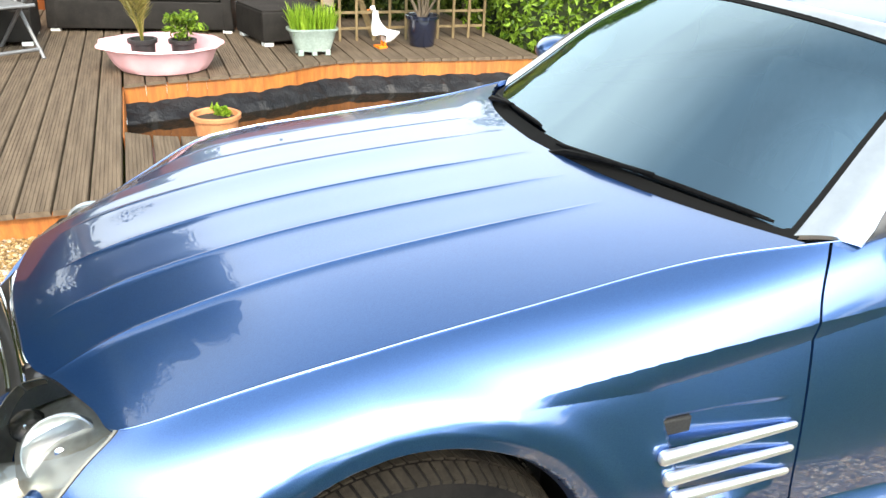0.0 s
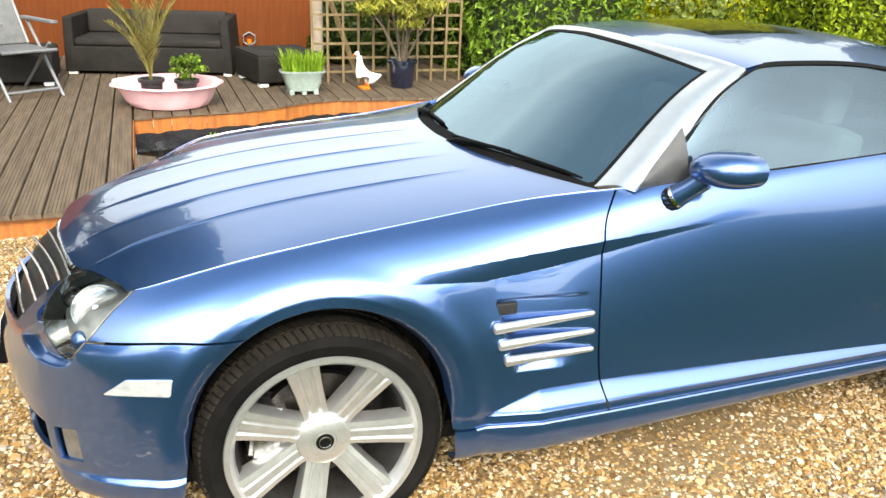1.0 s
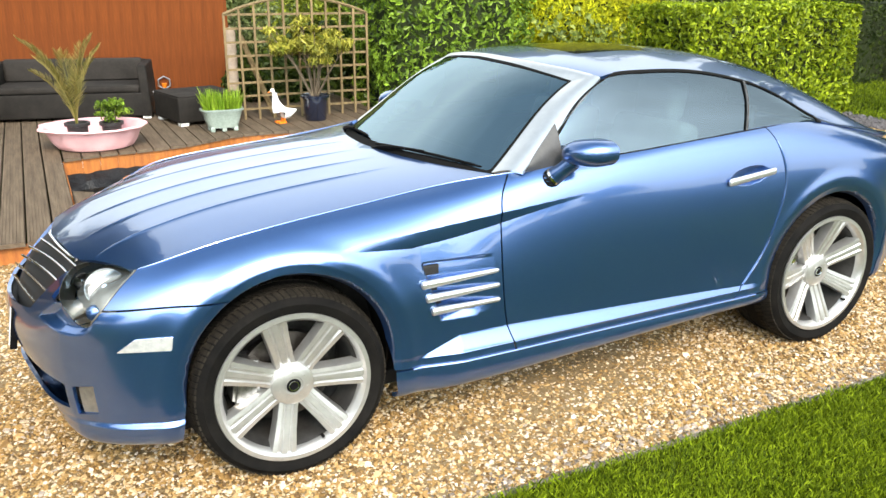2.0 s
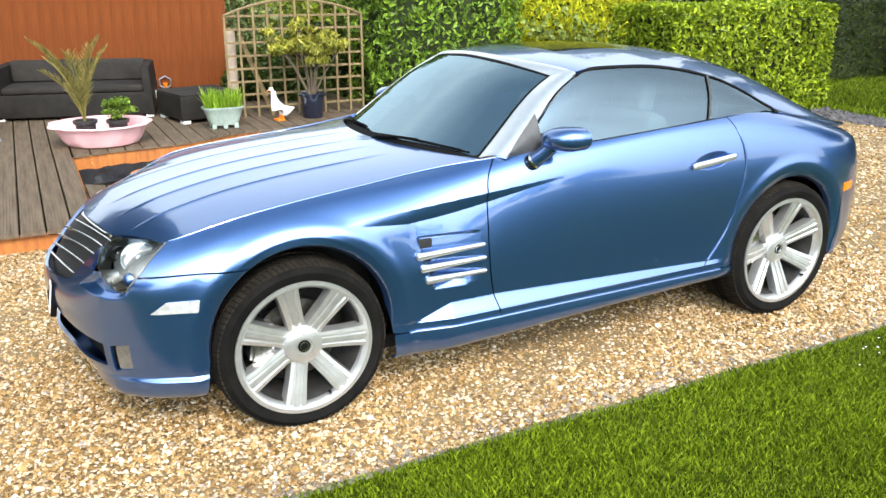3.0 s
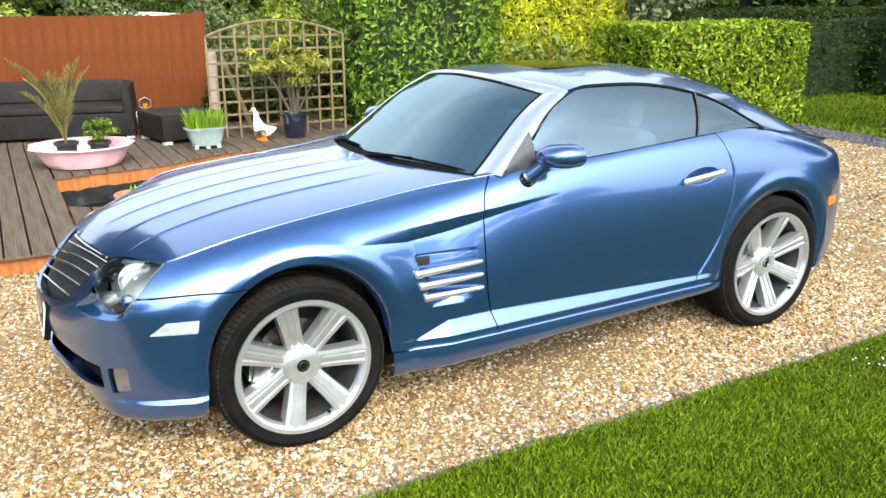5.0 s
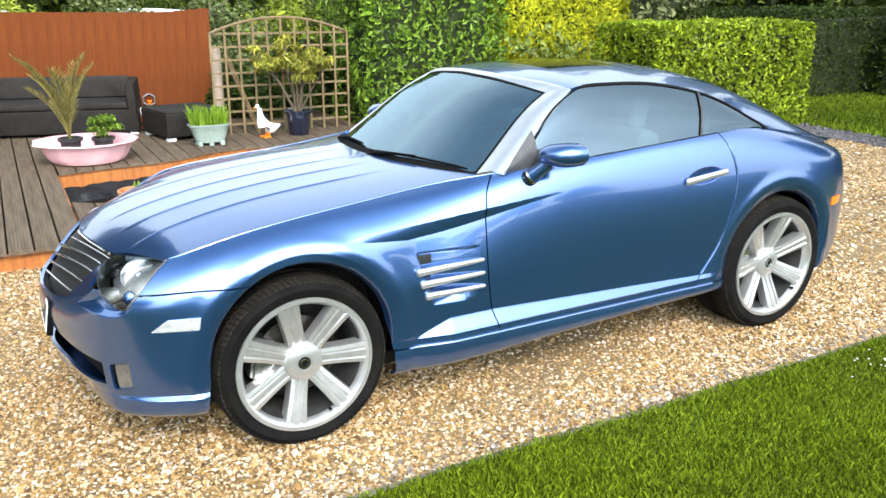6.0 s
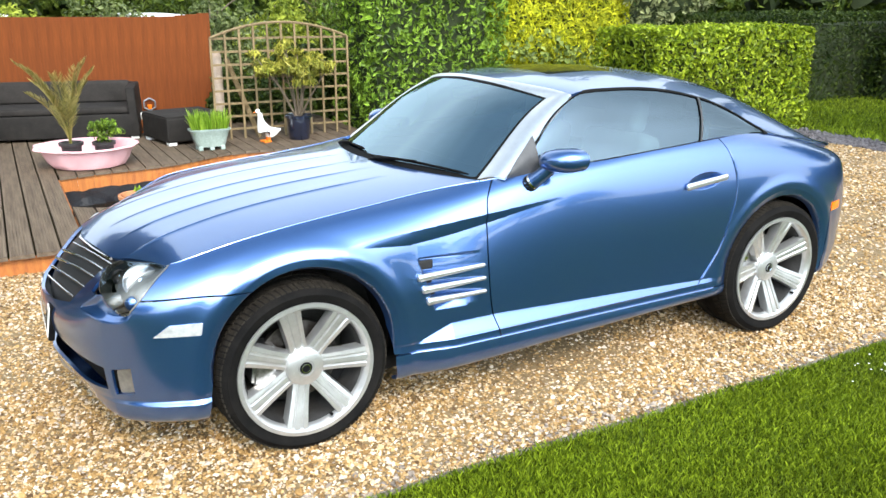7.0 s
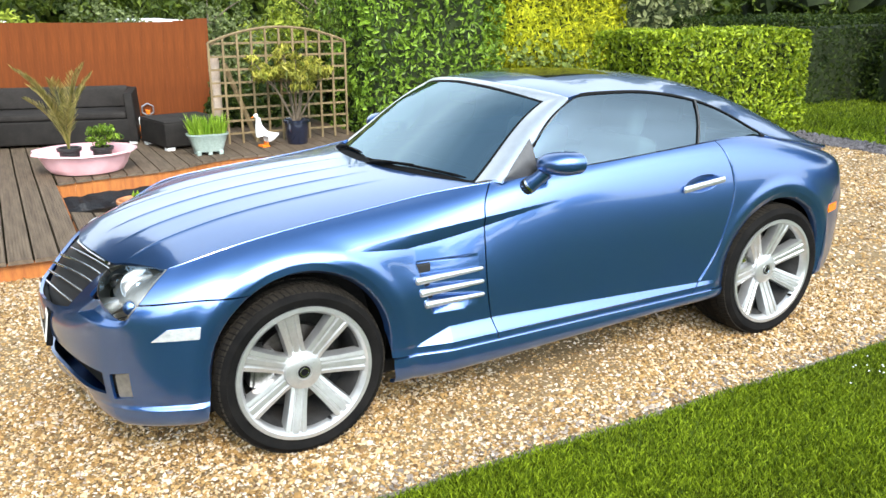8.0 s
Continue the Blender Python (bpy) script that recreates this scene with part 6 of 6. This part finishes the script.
def garden_chair(at, turn):
    t = thing("folding_chair", "grey aluminium folding garden chair with pale sling cloth", "chair", at, turn)
    r = 0.014
    for s in (-0.225, 0.225):
        part("leg", tube([(s, -0.30, 0.0), (s, 0.18, 0.60)], r, 8), M_ALU, t)
        part("leg", tube([(s * 0.93, 0.34, 0.0), (s * 0.93, -0.20, 0.44)], r, 8), M_ALU, t)
        part("armrest", slab((s - 0.03, -0.30, 0.60), (s + 0.03, 0.24, 0.625), 0.008), M_ALU, t)
        part("back_rail", tube([(s * 0.9, 0.16, 0.40), (s * 0.9, 0.52, 1.05)], r, 8), M_ALU, t)
    part("seat_rail", tube([(-0.225, -0.28, 0.39), (0.225, -0.28, 0.39)], r, 8), M_ALU, t)
    part("foot_bar", tube([(-0.225, -0.25, 0.065), (0.225, -0.25, 0.065)], r, 8), M_ALU, t)
    part("seat", slab((-0.205, -0.27, 0.375), (0.205, 0.18, 0.395), 0.006), M_MESHCLOTH, t)
    bm = slab((-0.195, -0.008, 0.0), (0.195, 0.008, 0.74), 0.005, pose(0, 0.175, 0.40, -26, 0, 0))
    part("backrest", bm, M_MESHCLOTH, t)
    return t


garden_chair((-1.37, 5.15, DECK), 32)

# ---- hedges and shrubs ----
hedge("laurel_bush", "dense glossy green laurel bush at the end of the deck", (2.86, 5.15, 0), (4.72, 6.5, 2.6), M_LAUREL, 9000, 0.085, ("x-", "x+", "y-"), 0.14, 0.16, 0.45, "bush", 0.7, 0.15)
hedge("clipped_hedge", "bright green clipped box-shaped privet hedge", (5.75, 3.62, 0), (8.42, 4.75, 1.29), M_PRIVET, 15000, 0.075, ("x-", "x+", "y-", "z+"), 0.045, 0.10, 0.5)
hedge("golden_conifer", "tall golden yellow clipped conifer", (5.45, 6.3, 0), (7.72, 8.2, 3.0), M_GOLDEN, 33000, 0.11, ("x-", "x+", "y-"), 0.14, 0.12, 0.26, "conifer", 0.45, 0.18)
hedge("variegated_shrub", "variegated cream and dark green leaved shrub", (7.55, 6.2, 0), (9.35, 7.8, 2.8), M_VARIEG, 5200, 0.12, ("x-", "x+", "y-"), 0.16, 0.22, 0.5, "shrub")
hedge("far_hedge", "long dark green clipped hedge behind the grass", (8.5, 5.4, 0), (18.0, 6.6, 1.42), M_DARKLEAF, 16000, 0.075, ("x-", "y-", "z+"), 0.06, 0.12, 0.5)
hedge("side_hedge", "shaded dark hedge at the end of the garden", (12.2, -3.0, 0), (13.4, 5.4, 1.5), M_DARKLEAF, 8000, 0.09, ("x-", "z+"), 0.06, 0.12, 0.5)

p, nr = crown_points(300, (5.9, 6.12, 0.8), (1.7, 0.14, 0.55), 26, depth=0.8, seed=21)
v, f = leaves(p, nr * 0.3 + np.array([0, -1, 0.3]), 0.095, 0.6, 0.8)
climber = raw_mesh("round_leaved_climber", v - np.array([5.9, 6.12, 0]), f, M_CLIMBER)
climber.location = (5.9, 6.12, 0)
tagged(climber, "pale round-leaved climber growing before the golden conifer", "climber", kind="stuff")

woods = hedge("distant_woods", "band of distant woodland behind the garden", (-26, 19.5, 0), (44, 22, 2.9), M_TREELEAF, 26000, 0.42, ("y-", "z+"), 0.9, 0.8, 0.6, "woodland")
woods["kind"] = "stuff"
woods = hedge("distant_woods", "band of distant woodland at the garden end", (26, -16, 0), (28, 20, 3.2), M_TREELEAF, 12000, 0.42, ("x-", "z+"), 0.9, 0.8, 0.6, "woodland")
woods["kind"] = "stuff"

# trees and shrubs past the fence
rt = random.Random(3)
for k in range(6):
    x = -13.4 + 2.35 * k + rt.uniform(-0.5, 0.5)
    tree("tree", "leafy tree beyond the fence", (x, 13.6 + rt.uniform(-0.8, 1.5), 0), rt.uniform(5.2, 6.2) - (2.8 if k > 3 else 0), 2.2, M_TREELEAF, 7000, 0.19, 30 + k, 0.20, 0.10)
# crowns out of view, placed for the bonnet's reflection; leaf colour darkened for it
for k in range(4):
    tree("tree", "tall tree close behind the fence, leaves darkened for the bonnet reflection", (-3.6 - 2.4 * k, 9.7 + rt.uniform(-0.3, 0.3), 0), rt.uniform(12.0, 12.4), 2.5, M_SHADELEAF, 34000, 0.115, 130 + k, 0.17, 0.22, dense=True)
# out-of-view trees, added so that the front bumper mirrors something dark
for k in range(4):
    tree("tree", "unseen leafy tree added to darken the nose reflections", (-11.5 + rt.uniform(-0.6, 0.6), -7.0 + 3.0 * k, 0), rt.uniform(5.5, 6.5), 2.0, M_TREELEAF, 6000, 0.18, 170 + k, 0.15, 0.06, dense=True)
# out of view too: seen only mirrored, in the same darkened leaf colour
for k, (x, y) in enumerate(((-6.4, 8.6), (-8.8, 5.2))):
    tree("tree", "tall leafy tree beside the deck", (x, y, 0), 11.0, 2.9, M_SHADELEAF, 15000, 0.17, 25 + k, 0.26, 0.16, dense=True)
for k in range(5):
    tree("tree", "broad leafy tree beyond the fence", (1.6 + 2.2 * k + rt.uniform(-0.5, 0.5), 16.5 + rt.uniform(-1, 1.5), 0), rt.uniform(2.6, 3.4), 1.6, M_TREELEAF, 5000, 0.17, 45 + k, 0.12, 0.06)
for k in range(9):
    tree("tree", "distant leafy tree behind the hedge", (9.5 + 2.0 * k, 12.5 - 0.8 * k + rt.uniform(-1, 1), 0), rt.uniform(6.2, 7.4), 2.1, M_TREELEAF, 9000, 0.18, 60 + k, 0.14, 0.04, dense=True)
for k in range(8):
    tree("tree", "leafy tree across the lawn", (-14 + 4.5 * k, -26 + rt.uniform(-2, 2), 0), rt.uniform(4.0, 6.0), 2.6, M_TREELEAF, 3000, 0.30, 80 + k, 0.16, 0.1)
for k, (x, y, h, s, mat, lab) in enumerate(((1.9, 8.3, 2.0, 0.9, M_GREYLEAF, "grey-green feathery shrub behind the trellis"), (3.0, 8.8, 1.9, 0.8, M_LIME, "lime green shrub behind the trellis"), (-0.55, 9.6, 1.75, 0.8, M_LIME, "yellow-green shrub above the fence"),
                                            (0.6, 10.2, 1.8, 0.9, M_GREYLEAF, "pale green shrub above the fence"), (-2.0, 9.8, 1.9, 1.0, M_TREELEAF, "green shrub above the fence"), (3.9, 9.4, 2.3, 0.9, M_TREELEAF, "green shrub beside the laurel"), (2.4, 6.6, 1.25, 0.6, M_DARKLEAF, "dark shrub behind the trellis"), (1.75, 6.6, 0.95, 0.4, M_DARKLEAF, "dark shrub behind the trellis"), (3.0, 6.4, 1.1, 0.4, M_DARKLEAF, "dark shrub behind the trellis"), (5.0, 8.4, 2.4, 0.7, M_GREYLEAF, "grey-green conifer between the hedges"))):
    t = tree("shrub", lab, (x, y, 0), h, s, mat, 2600, 0.09, 100 + k, 0.04, 0.02)
    t["category"] = "shrub"
# added outside the view, only to cast shade over the far grass
tree("tree", "unseen low tree added to shade the far grass", (9.5, -1.7, 0), 5.0, 2.3, M_TREELEAF, 8000, 0.15, 190, 0.13, 0.34, dense=True)
slim = thing("slim_tree", "slim dark tree trunk on the far grass", "tree", (8.95, 2.72, 0))
part("trunk", tube([(0, 0, -0.05), (0.01, 0.02, 1.2), (-0.03, 0, 3.0)], [0.075, 0.06, 0.04], 10), M_BARK, slim)
p, nr = crown_points(1500, (0, 0, 3.6), (0.9, 0.9, 0.9), 10, seed=44)
v, f = leaves(p, nr, 0.12, 0.9, 0.5)
raw_mesh("crown", v, f, M_TREELEAF, slim)

# low white outbuildings past the fence
def outbuilding(at, turn, w, h, label):
    t = thing("outbuilding", label, "outbuilding", at, turn)
    part("wall", boxed((0, 0, 0), (w, 2.4, h)), M_WHITE, t)
    part("roof", boxed((-0.08, -0.10, h), (w + 0.08, 2.5, h + 0.05)), M_WHITE, t, "flat white roof edge")
    x = 0.25
    while x + 0.8 < w:
        win = part("window", boxed((x, -0.02, h - 0.65), (x + 0.7, 0.03, h - 0.12)), M_GLOSSBLACK, t)
        part("frame", joined(*[tube(q, 0.025, 6) for q in (((x, -0.03, h - 0.65), (x + 0.7, -0.03, h - 0.65)), ((x, -0.03, h - 0.12), (x + 0.7, -0.03, h - 0.12)), ((x, -0.03, h - 0.65), (x, -0.03, h - 0.12)), ((x + 0.7, -0.03, h - 0.65), (x + 0.7, -0.03, h - 0.12)))]), M_WHITE, win)
        x += 1.0
    return t


outbuilding((-3.6, 11.4, 0), 2, 3.05, 1.27, "low white outbuilding with dark windows behind the fence")
outbuilding((1.48, 11.4, 0), 2, 0.72, 1.275, "small white store behind the fence")

# post and brace behind the trellis
post = thing("garden_post", "pale round-topped post at the trellis corner", "post", (1.275, 5.52, 0))
part("shaft", lathe([(0.0, 0.0), (0.055, 0.0), (0.055, 1.0), (0.045, 1.05), (0.0, 1.07)], 20), M_CONCRETE, post)
brace = thing("timber_brace", "slanting timber brace behind the trellis", "post", (1.35, 5.45, 0))
part("timber", tube([(0.02, 0.03, 0.98), (0.38, 0.03, 0.0)], 0.03, 6), M_TRELLIS, brace)


# ---- gravel, grass, slate ----
def stones(x0, y0, x1, y1, count, size, z=0.0, keep=None):
    """Loose rounded stones over a field: bent octahedra, one island each."""
    c = np.stack([RNG.uniform(x0, x1, count), RNG.uniform(y0, y1, count)], 1)
    if keep is not None:
        c = c[keep(c)]
    n = len(c)
    base = np.array([(1, 0, 0), (0, 1, 0), (-1, 0, 0), (0, -1, 0), (0.55, 0.55, 0.62), (-0.55, 0.55, 0.62), (-0.55, -0.55, 0.62), (0.55, -0.55, 0.62)], float)
    tri = np.array([(0, 1, 4), (1, 2, 5), (2, 3, 6), (3, 0, 7), (1, 5, 4), (2, 6, 5), (3, 7, 6), (0, 4, 7), (4, 5, 6), (4, 6, 7)])
    s = size * RNG.lognormal(0, 0.32, (n, 1, 1)) * np.stack([np.ones(n), RNG.uniform(0.6, 1, n), RNG.uniform(0.45, 0.85, n)], 1)[:, None, :]
    v = base[None] * s + RNG.normal(0, 0.12, (n, 8, 3)) * s
    a = RNG.uniform(0, 2 * np.pi, n)
    ca, sa = np.cos(a)[:, None], np.sin(a)[:, None]
    x, y = v[..., 0] * ca - v[..., 1] * sa, v[..., 0] * sa + v[..., 1] * ca
    tx, ty = RNG.normal(0, 0.3, (n, 1)), RNG.normal(0, 0.3, (n, 1))
    zz = v[..., 2] + tx * x + ty * y
    hump = 0.006 * np.sin(c[:, 0] * 2.1 + 1.3 * np.sin(c[:, 1] * 3)) * np.sin(c[:, 1] * 2.7)
    w = np.stack([x + c[:, :1], y + c[:, 1:], zz + z + hump[:, None] + RNG.uniform(-0.002, 0.004, (n, 1))], -1).reshape(-1, 3)
    f = (tri[None] + (np.arange(n) * 8)[:, None, None]).reshape(-1, 3)
    return w, f


def stone_material():
    m, nt, b = material("golden_gravel", (0.4, 0.3, 0.18), 0.75)
    rnd = nt.nodes.new("ShaderNodeNewGeometry").outputs["Random Per Island"]
    col = ramp_between(nt, rnd, ((0.0, (0.085, 0.042, 0.014)), (0.2, (0.27, 0.148, 0.044)), (0.5, (0.39, 0.238, 0.088)), (0.76, (0.50, 0.37, 0.22)), (0.91, (0.68, 0.58, 0.46)), (1.0, (0.29, 0.24, 0.20))))
    col = mixed(nt, 0.5, col, ramp_between(nt, noise_tex(nt, 90, 4), ((0.3, (0.35, 0.35, 0.35)), (0.7, (0.66, 0.66, 0.66)))), "OVERLAY")
    col = mixed(nt, 0.6, col, ramp_between(nt, noise_tex(nt, 0.9, 3), ((0.3, (0.38, 0.36, 0.34)), (0.7, (0.62, 0.61, 0.6)))), "OVERLAY")
    nt.links.new(col, b.inputs["Base Color"])
    bump(nt, b, noise_tex(nt, 160, 3), 0.5, 0.002)
    return m


M_STONE = stone_material()
near = stones(-2.4, LAWN_Y, 3.6, -0.45, 58000, 0.0066)
before = stones(-2.4, -0.45, -0.15, 1.84, 58000, 0.0067)
beneath = stones(-0.15, -0.45, 3.6, 1.84, 20000, 0.0090)
farther = stones(3.6, LAWN_Y, 7.72, 3.4, 40000, 0.0100)
west = stones(-7.0, LAWN_Y, -2.4, 1.84, 32000, 0.0105)
fields = (near, before, beneath, farther, west)
starts = np.cumsum([0] + [len(q[0]) for q in fields])
allv = np.concatenate([q[0] for q in fields])
allf = np.concatenate([q[1] + o for q, o in zip(fields, starts)])
tagged(raw_mesh("gravel_stones", allv, allf, M_STONE), "loose golden and cream pea gravel covering the drive", "gravel", kind="stuff")
M_GREYSTONE = varied("grey_edge_stone", (0.15, 0.115, 0.09), (0.40, 0.325, 0.26), 40, 0.8, per_island=0.6)
ev, ef = stones(-2.4, LAWN_Y - 0.004, 7.7, LAWN_Y + 0.15, 5000, 0.0080, 0.001, keep=lambda c: RNG.uniform(0, 1, len(c)) > (c[:, 1] - LAWN_Y) / 0.15)
tagged(raw_mesh("edge_stones", ev, ef, M_GREYSTONE), "greyish stones thrown up along the lawn edge", "gravel", kind="stuff")
tagged(part("gravel_drive_end", sheet(2.9, 1.86, 7.75, 3.5, 0.0), M_GRAVELBED), "golden gravel at the far end of the drive", "gravel", kind="structure")
tagged(part("slate_bed", sheet(7.75, 1.0, 8.35, 3.6, 0.004), M_CHIPS), "strip of dark slate chippings beside the gravel", "slate bed", kind="structure")
sv, sf = stones(7.72, -1.0, 8.35, 3.55, 2600, 0.024)
tagged(raw_mesh("slate_chips", sv, sf, M_CHIPS), "dark slate chippings", "slate", kind="stuff")

# lawn: soil sheet with blades, and a worn edge to the gravel
tagged(part("lawn_edging", joined(*[tube([(x, LAWN_Y - 0.012 + 0.006 * math.sin(3.1 * x), -0.004), (x + 0.42, LAWN_Y - 0.012 + 0.006 * math.sin(3.1 * (x + 0.42)), -0.004)], 0.017, 8) for x in np.arange(-5, 9, 0.41)]), M_EDGING), "low muddy timber edging between gravel and lawn", "lawn edging", kind="structure")
tagged(part("lawn_soil", sheet(-9, -14, 12, LAWN_Y - 0.01, 0.004), M_SOIL), "mown lawn ground", "lawn", kind="structure")


def grass(x0, y0, x1, y1, count, tall, width):
    """Short bent blades, four triangles-worth of shape in two: a foot that narrows to a bent tip."""
    c = np.stack([RNG.uniform(x0, x1, count), RNG.uniform(y0, y1, count)], 1)
    patch = 0.82 + 0.18 * np.sin(c[:, 0] * 5.1 + 2 * np.sin(c[:, 1] * 3.7)) * np.sin(c[:, 1] * 6.3 + 1.1)
    h = RNG.uniform(0.40, 1.0, count) * tall * patch
    a = RNG.uniform(0, 2 * np.pi, count)
    lean = RNG.uniform(0.1, 0.8, count) * h
    d = np.stack([np.cos(a), np.sin(a)], 1)
    b = RNG.uniform(0, 2 * np.pi, count)
    s = np.stack([np.cos(b), np.sin(b)], 1) * width
    m = c + d * (lean * 0.4)[:, None]
    p0 = np.column_stack([c - s, np.zeros(count)])
    p1 = np.column_stack([c + s, np.zeros(count)])
    p2 = np.column_stack([m + s * 0.4, h * 0.66])
    p3 = np.column_stack([c + d * lean[:, None], h])
    v = np.stack([p0, p1, p2, p3], 1).reshape(-1, 3)
    i = np.arange(count) * 4
    return v, np.concatenate([np.stack([i, i + 1, i + 2], 1), np.stack([i, i + 2, i + 3], 1)])


plots = (grass(-0.6, -2.4, 4.0, LAWN_Y - 0.012, 185000, 0.040, 0.0027), grass(4.0, -3.4, 9.0, LAWN_Y - 0.012, 80000, 0.040, 0.0034),
         grass(8.3, 1.2, 13.0, 5.6, 32000, 0.09, 0.006), grass(-0.9, -3.0, 4.0, -2.4, 50000, 0.040, 0.0032), grass(-5.0, -4.6, 4.0, -2.4, 70000, 0.042, 0.0046), grass(-5.0, -7.0, 9.0, -4.6, 60000, 0.045, 0.006), grass(-5.0, -2.4, -0.6, LAWN_Y - 0.012, 60000, 0.042, 0.0038))
starts = np.cumsum([0] + [len(q[0]) for q in plots])
tagged(raw_mesh("grass", np.concatenate([q[0] for q in plots]), np.concatenate([q[1] + o for q, o in zip(plots, starts)]), M_LAWN), "short mown green grass", "grass", kind="stuff")

# ---- deck: one board after another ----
deck = tagged(new("deck"), "weathered ribbed timber deck round a pond", "deck", kind="structure")
PITCH, BW = 0.145, 0.139


def board(y0a, y1a, y0b, y1b):
    """A ribbed board from x = 0 to BW; its ends run from y0a to y0b and from y1a to y1b across."""
    prof = [(0, -0.026)]
    n = 7
    for k in range(n):
        x0 = 0.004 + (BW - 0.008) * k / n
        x1 = 0.004 + (BW - 0.008) * (k + 0.72) / n
        prof += [(x0, 0.0), (x1, 0.0), (x1 + 0.002, -0.003), (x0 + (BW - 0.008) / n - 0.001, -0.003)]
    prof += [(BW, -0.026)]
    verts, faces = [], []
    for x, z in prof:
        s = x / BW
        verts.append((x, y0a + (y0b - y0a) * s, z))
        verts.append((x, y1a + (y1b - y1a) * s, z))
    m = len(prof)
    for i in range(m):
        j = (i + 1) % m
        faces.append((2 * i, 2 * j, 2 * j + 1, 2 * i + 1))
    faces.append([2 * i for i in range(m)][::-1])
    faces.append([2 * i + 1 for i in range(m)])
    return verts, faces


for i in range(27):
    x = -0.472 - PITCH * (i + 1)
    joints = {3: 3.55, 6: 4.4, 9: 2.9, 13: 3.9}.get(i)
    spans = ((1.795, joints - 0.002), (joints + 0.002, 7.6)) if joints else ((1.795, 7.6),)
    for y0, y1 in spans:
        ob = part("board", board(y0, y1, y0, y1), M_BOARD, deck, smooth=False)
        ob.location = (x, 0, DECK)
i = 0
x = -0.466
while x < 2.75:
    xb = x + BW
    na, nb = float(POND_NEAR(x)), float(POND_NEAR(xb))
    fa, fb = float(POND_FAR(x)), float(POND_FAR(xb))
    if x < 2.6:
        ob = part("board", board(1.795, na, 1.795, nb), M_BOARD, deck, smooth=False)
        ob.location = (x, 0, DECK)
    ob = part("board", board(fa - 0.02, 7.2, fb - 0.02, 7.2), M_BOARD, deck, smooth=False)
    ob.location = (x, 0, DECK)
    x += PITCH
# fascias
part("fascia", boxed((-4.4, 1.835, 0.002), (2.75, 1.860, DECK - 0.028)), M_STAIN, deck, "orange stained front fascia")
part("pond_side_board", boxed((-0.475, 2.9, -0.05), (-0.468, 4.1, DECK - 0.027)), M_STAIN, deck)
x = -0.466
while x < 2.72:
    w = 0.128 + 0.014 * RNG.random()
    ya, yb = float(POND_FAR(x)), float(POND_FAR(x + w))
    dz = 0.012 * RNG.random()
    vs = [(x, ya, -0.03 - dz), (x + w, yb, -0.03 - dz), (x + w, yb, DECK - 0.024), (x, ya, DECK - 0.024), (x, ya + 0.018, -0.03 - dz), (x + w, yb + 0.018, -0.03 - dz), (x + w, yb + 0.018, DECK - 0.024), (x, ya + 0.018, DECK - 0.024)]
    part("fascia_board", (vs, [(0, 1, 2, 3), (5, 4, 7, 6), (4, 0, 3, 7), (1, 5, 6, 2), (3, 2, 6, 7), (4, 5, 1, 0)]), M_STAIN, deck, smooth=False)
    x += w + 0.0015

# fence boards
length = (FENCE_B - FENCE_A).length
s, k = 0.0, 0
while s < length:
    w = 0.135 + 0.02 * RNG.random()
    p0 = FENCE_A + fdir * s
    top = 1.382 + 0.040 * max(0.0, 1 - s / 0.45) + RNG.uniform(-0.003, 0.003)
    th = 0.010 + 0.003 * (k % 2)
    ob = part("fence_board", boxed((0, -th - 0.002 * (k % 2), 0.05), (w, 0.006, top)), M_FENCE, fence, smooth=False)
    ob.matrix_world = Matrix.Translation(p0) @ pose(0, 0, 0, 0, RNG.normal(0, 0.12), fturn + 180) @ Matrix.Translation((-w, 0, 0))
    s += w - 0.014
    k += 1

# trellis slats
nx = 11
for i in range(nx):
    x = TX0 + (TX1 - TX0) * i / (nx - 1)
    part("slat", boxed((x - 0.011, -0.012, 0.0), (x + 0.011, 0.004, arch_top(x))), M_TRELLIS, trellis, smooth=False)
for j in range(8):
    z = 0.108 + 0.136 * j
    if z < arch_top(TX0):
        part("cross_slat", boxed((TX0 - 0.01, 0.005, z - 0.011), (TX1 + 0.01, 0.019, z + 0.011)), M_TRELLIS, trellis, smooth=False)
part("arched_rail", tube([(x, 0, arch_top(x)) for x in np.linspace(TX0, TX1, 24)], 0.016, 6), M_TRELLIS, trellis)

# a few daisies on the lawn
dv, df = [], []
for k in range(16):
    cx, cy = 2.46 + RNG.normal(0, 0.08), -1.50 + RNG.normal(0, 0.07)
    o = len(dv)
    dv.append((cx, cy, 0.040))
    for j in range(8):
        a = j * math.pi / 4
        dv.append((cx + 0.0045 * math.cos(a), cy + 0.0045 * math.sin(a), 0.038))
    df += [(o, o + 1 + j, o + 1 + (j + 1) % 8) for j in range(8)]
tagged(raw_mesh("daisies", dv, df, M_WHITE), "small white daisies in the lawn", "daisy", kind="stuff")
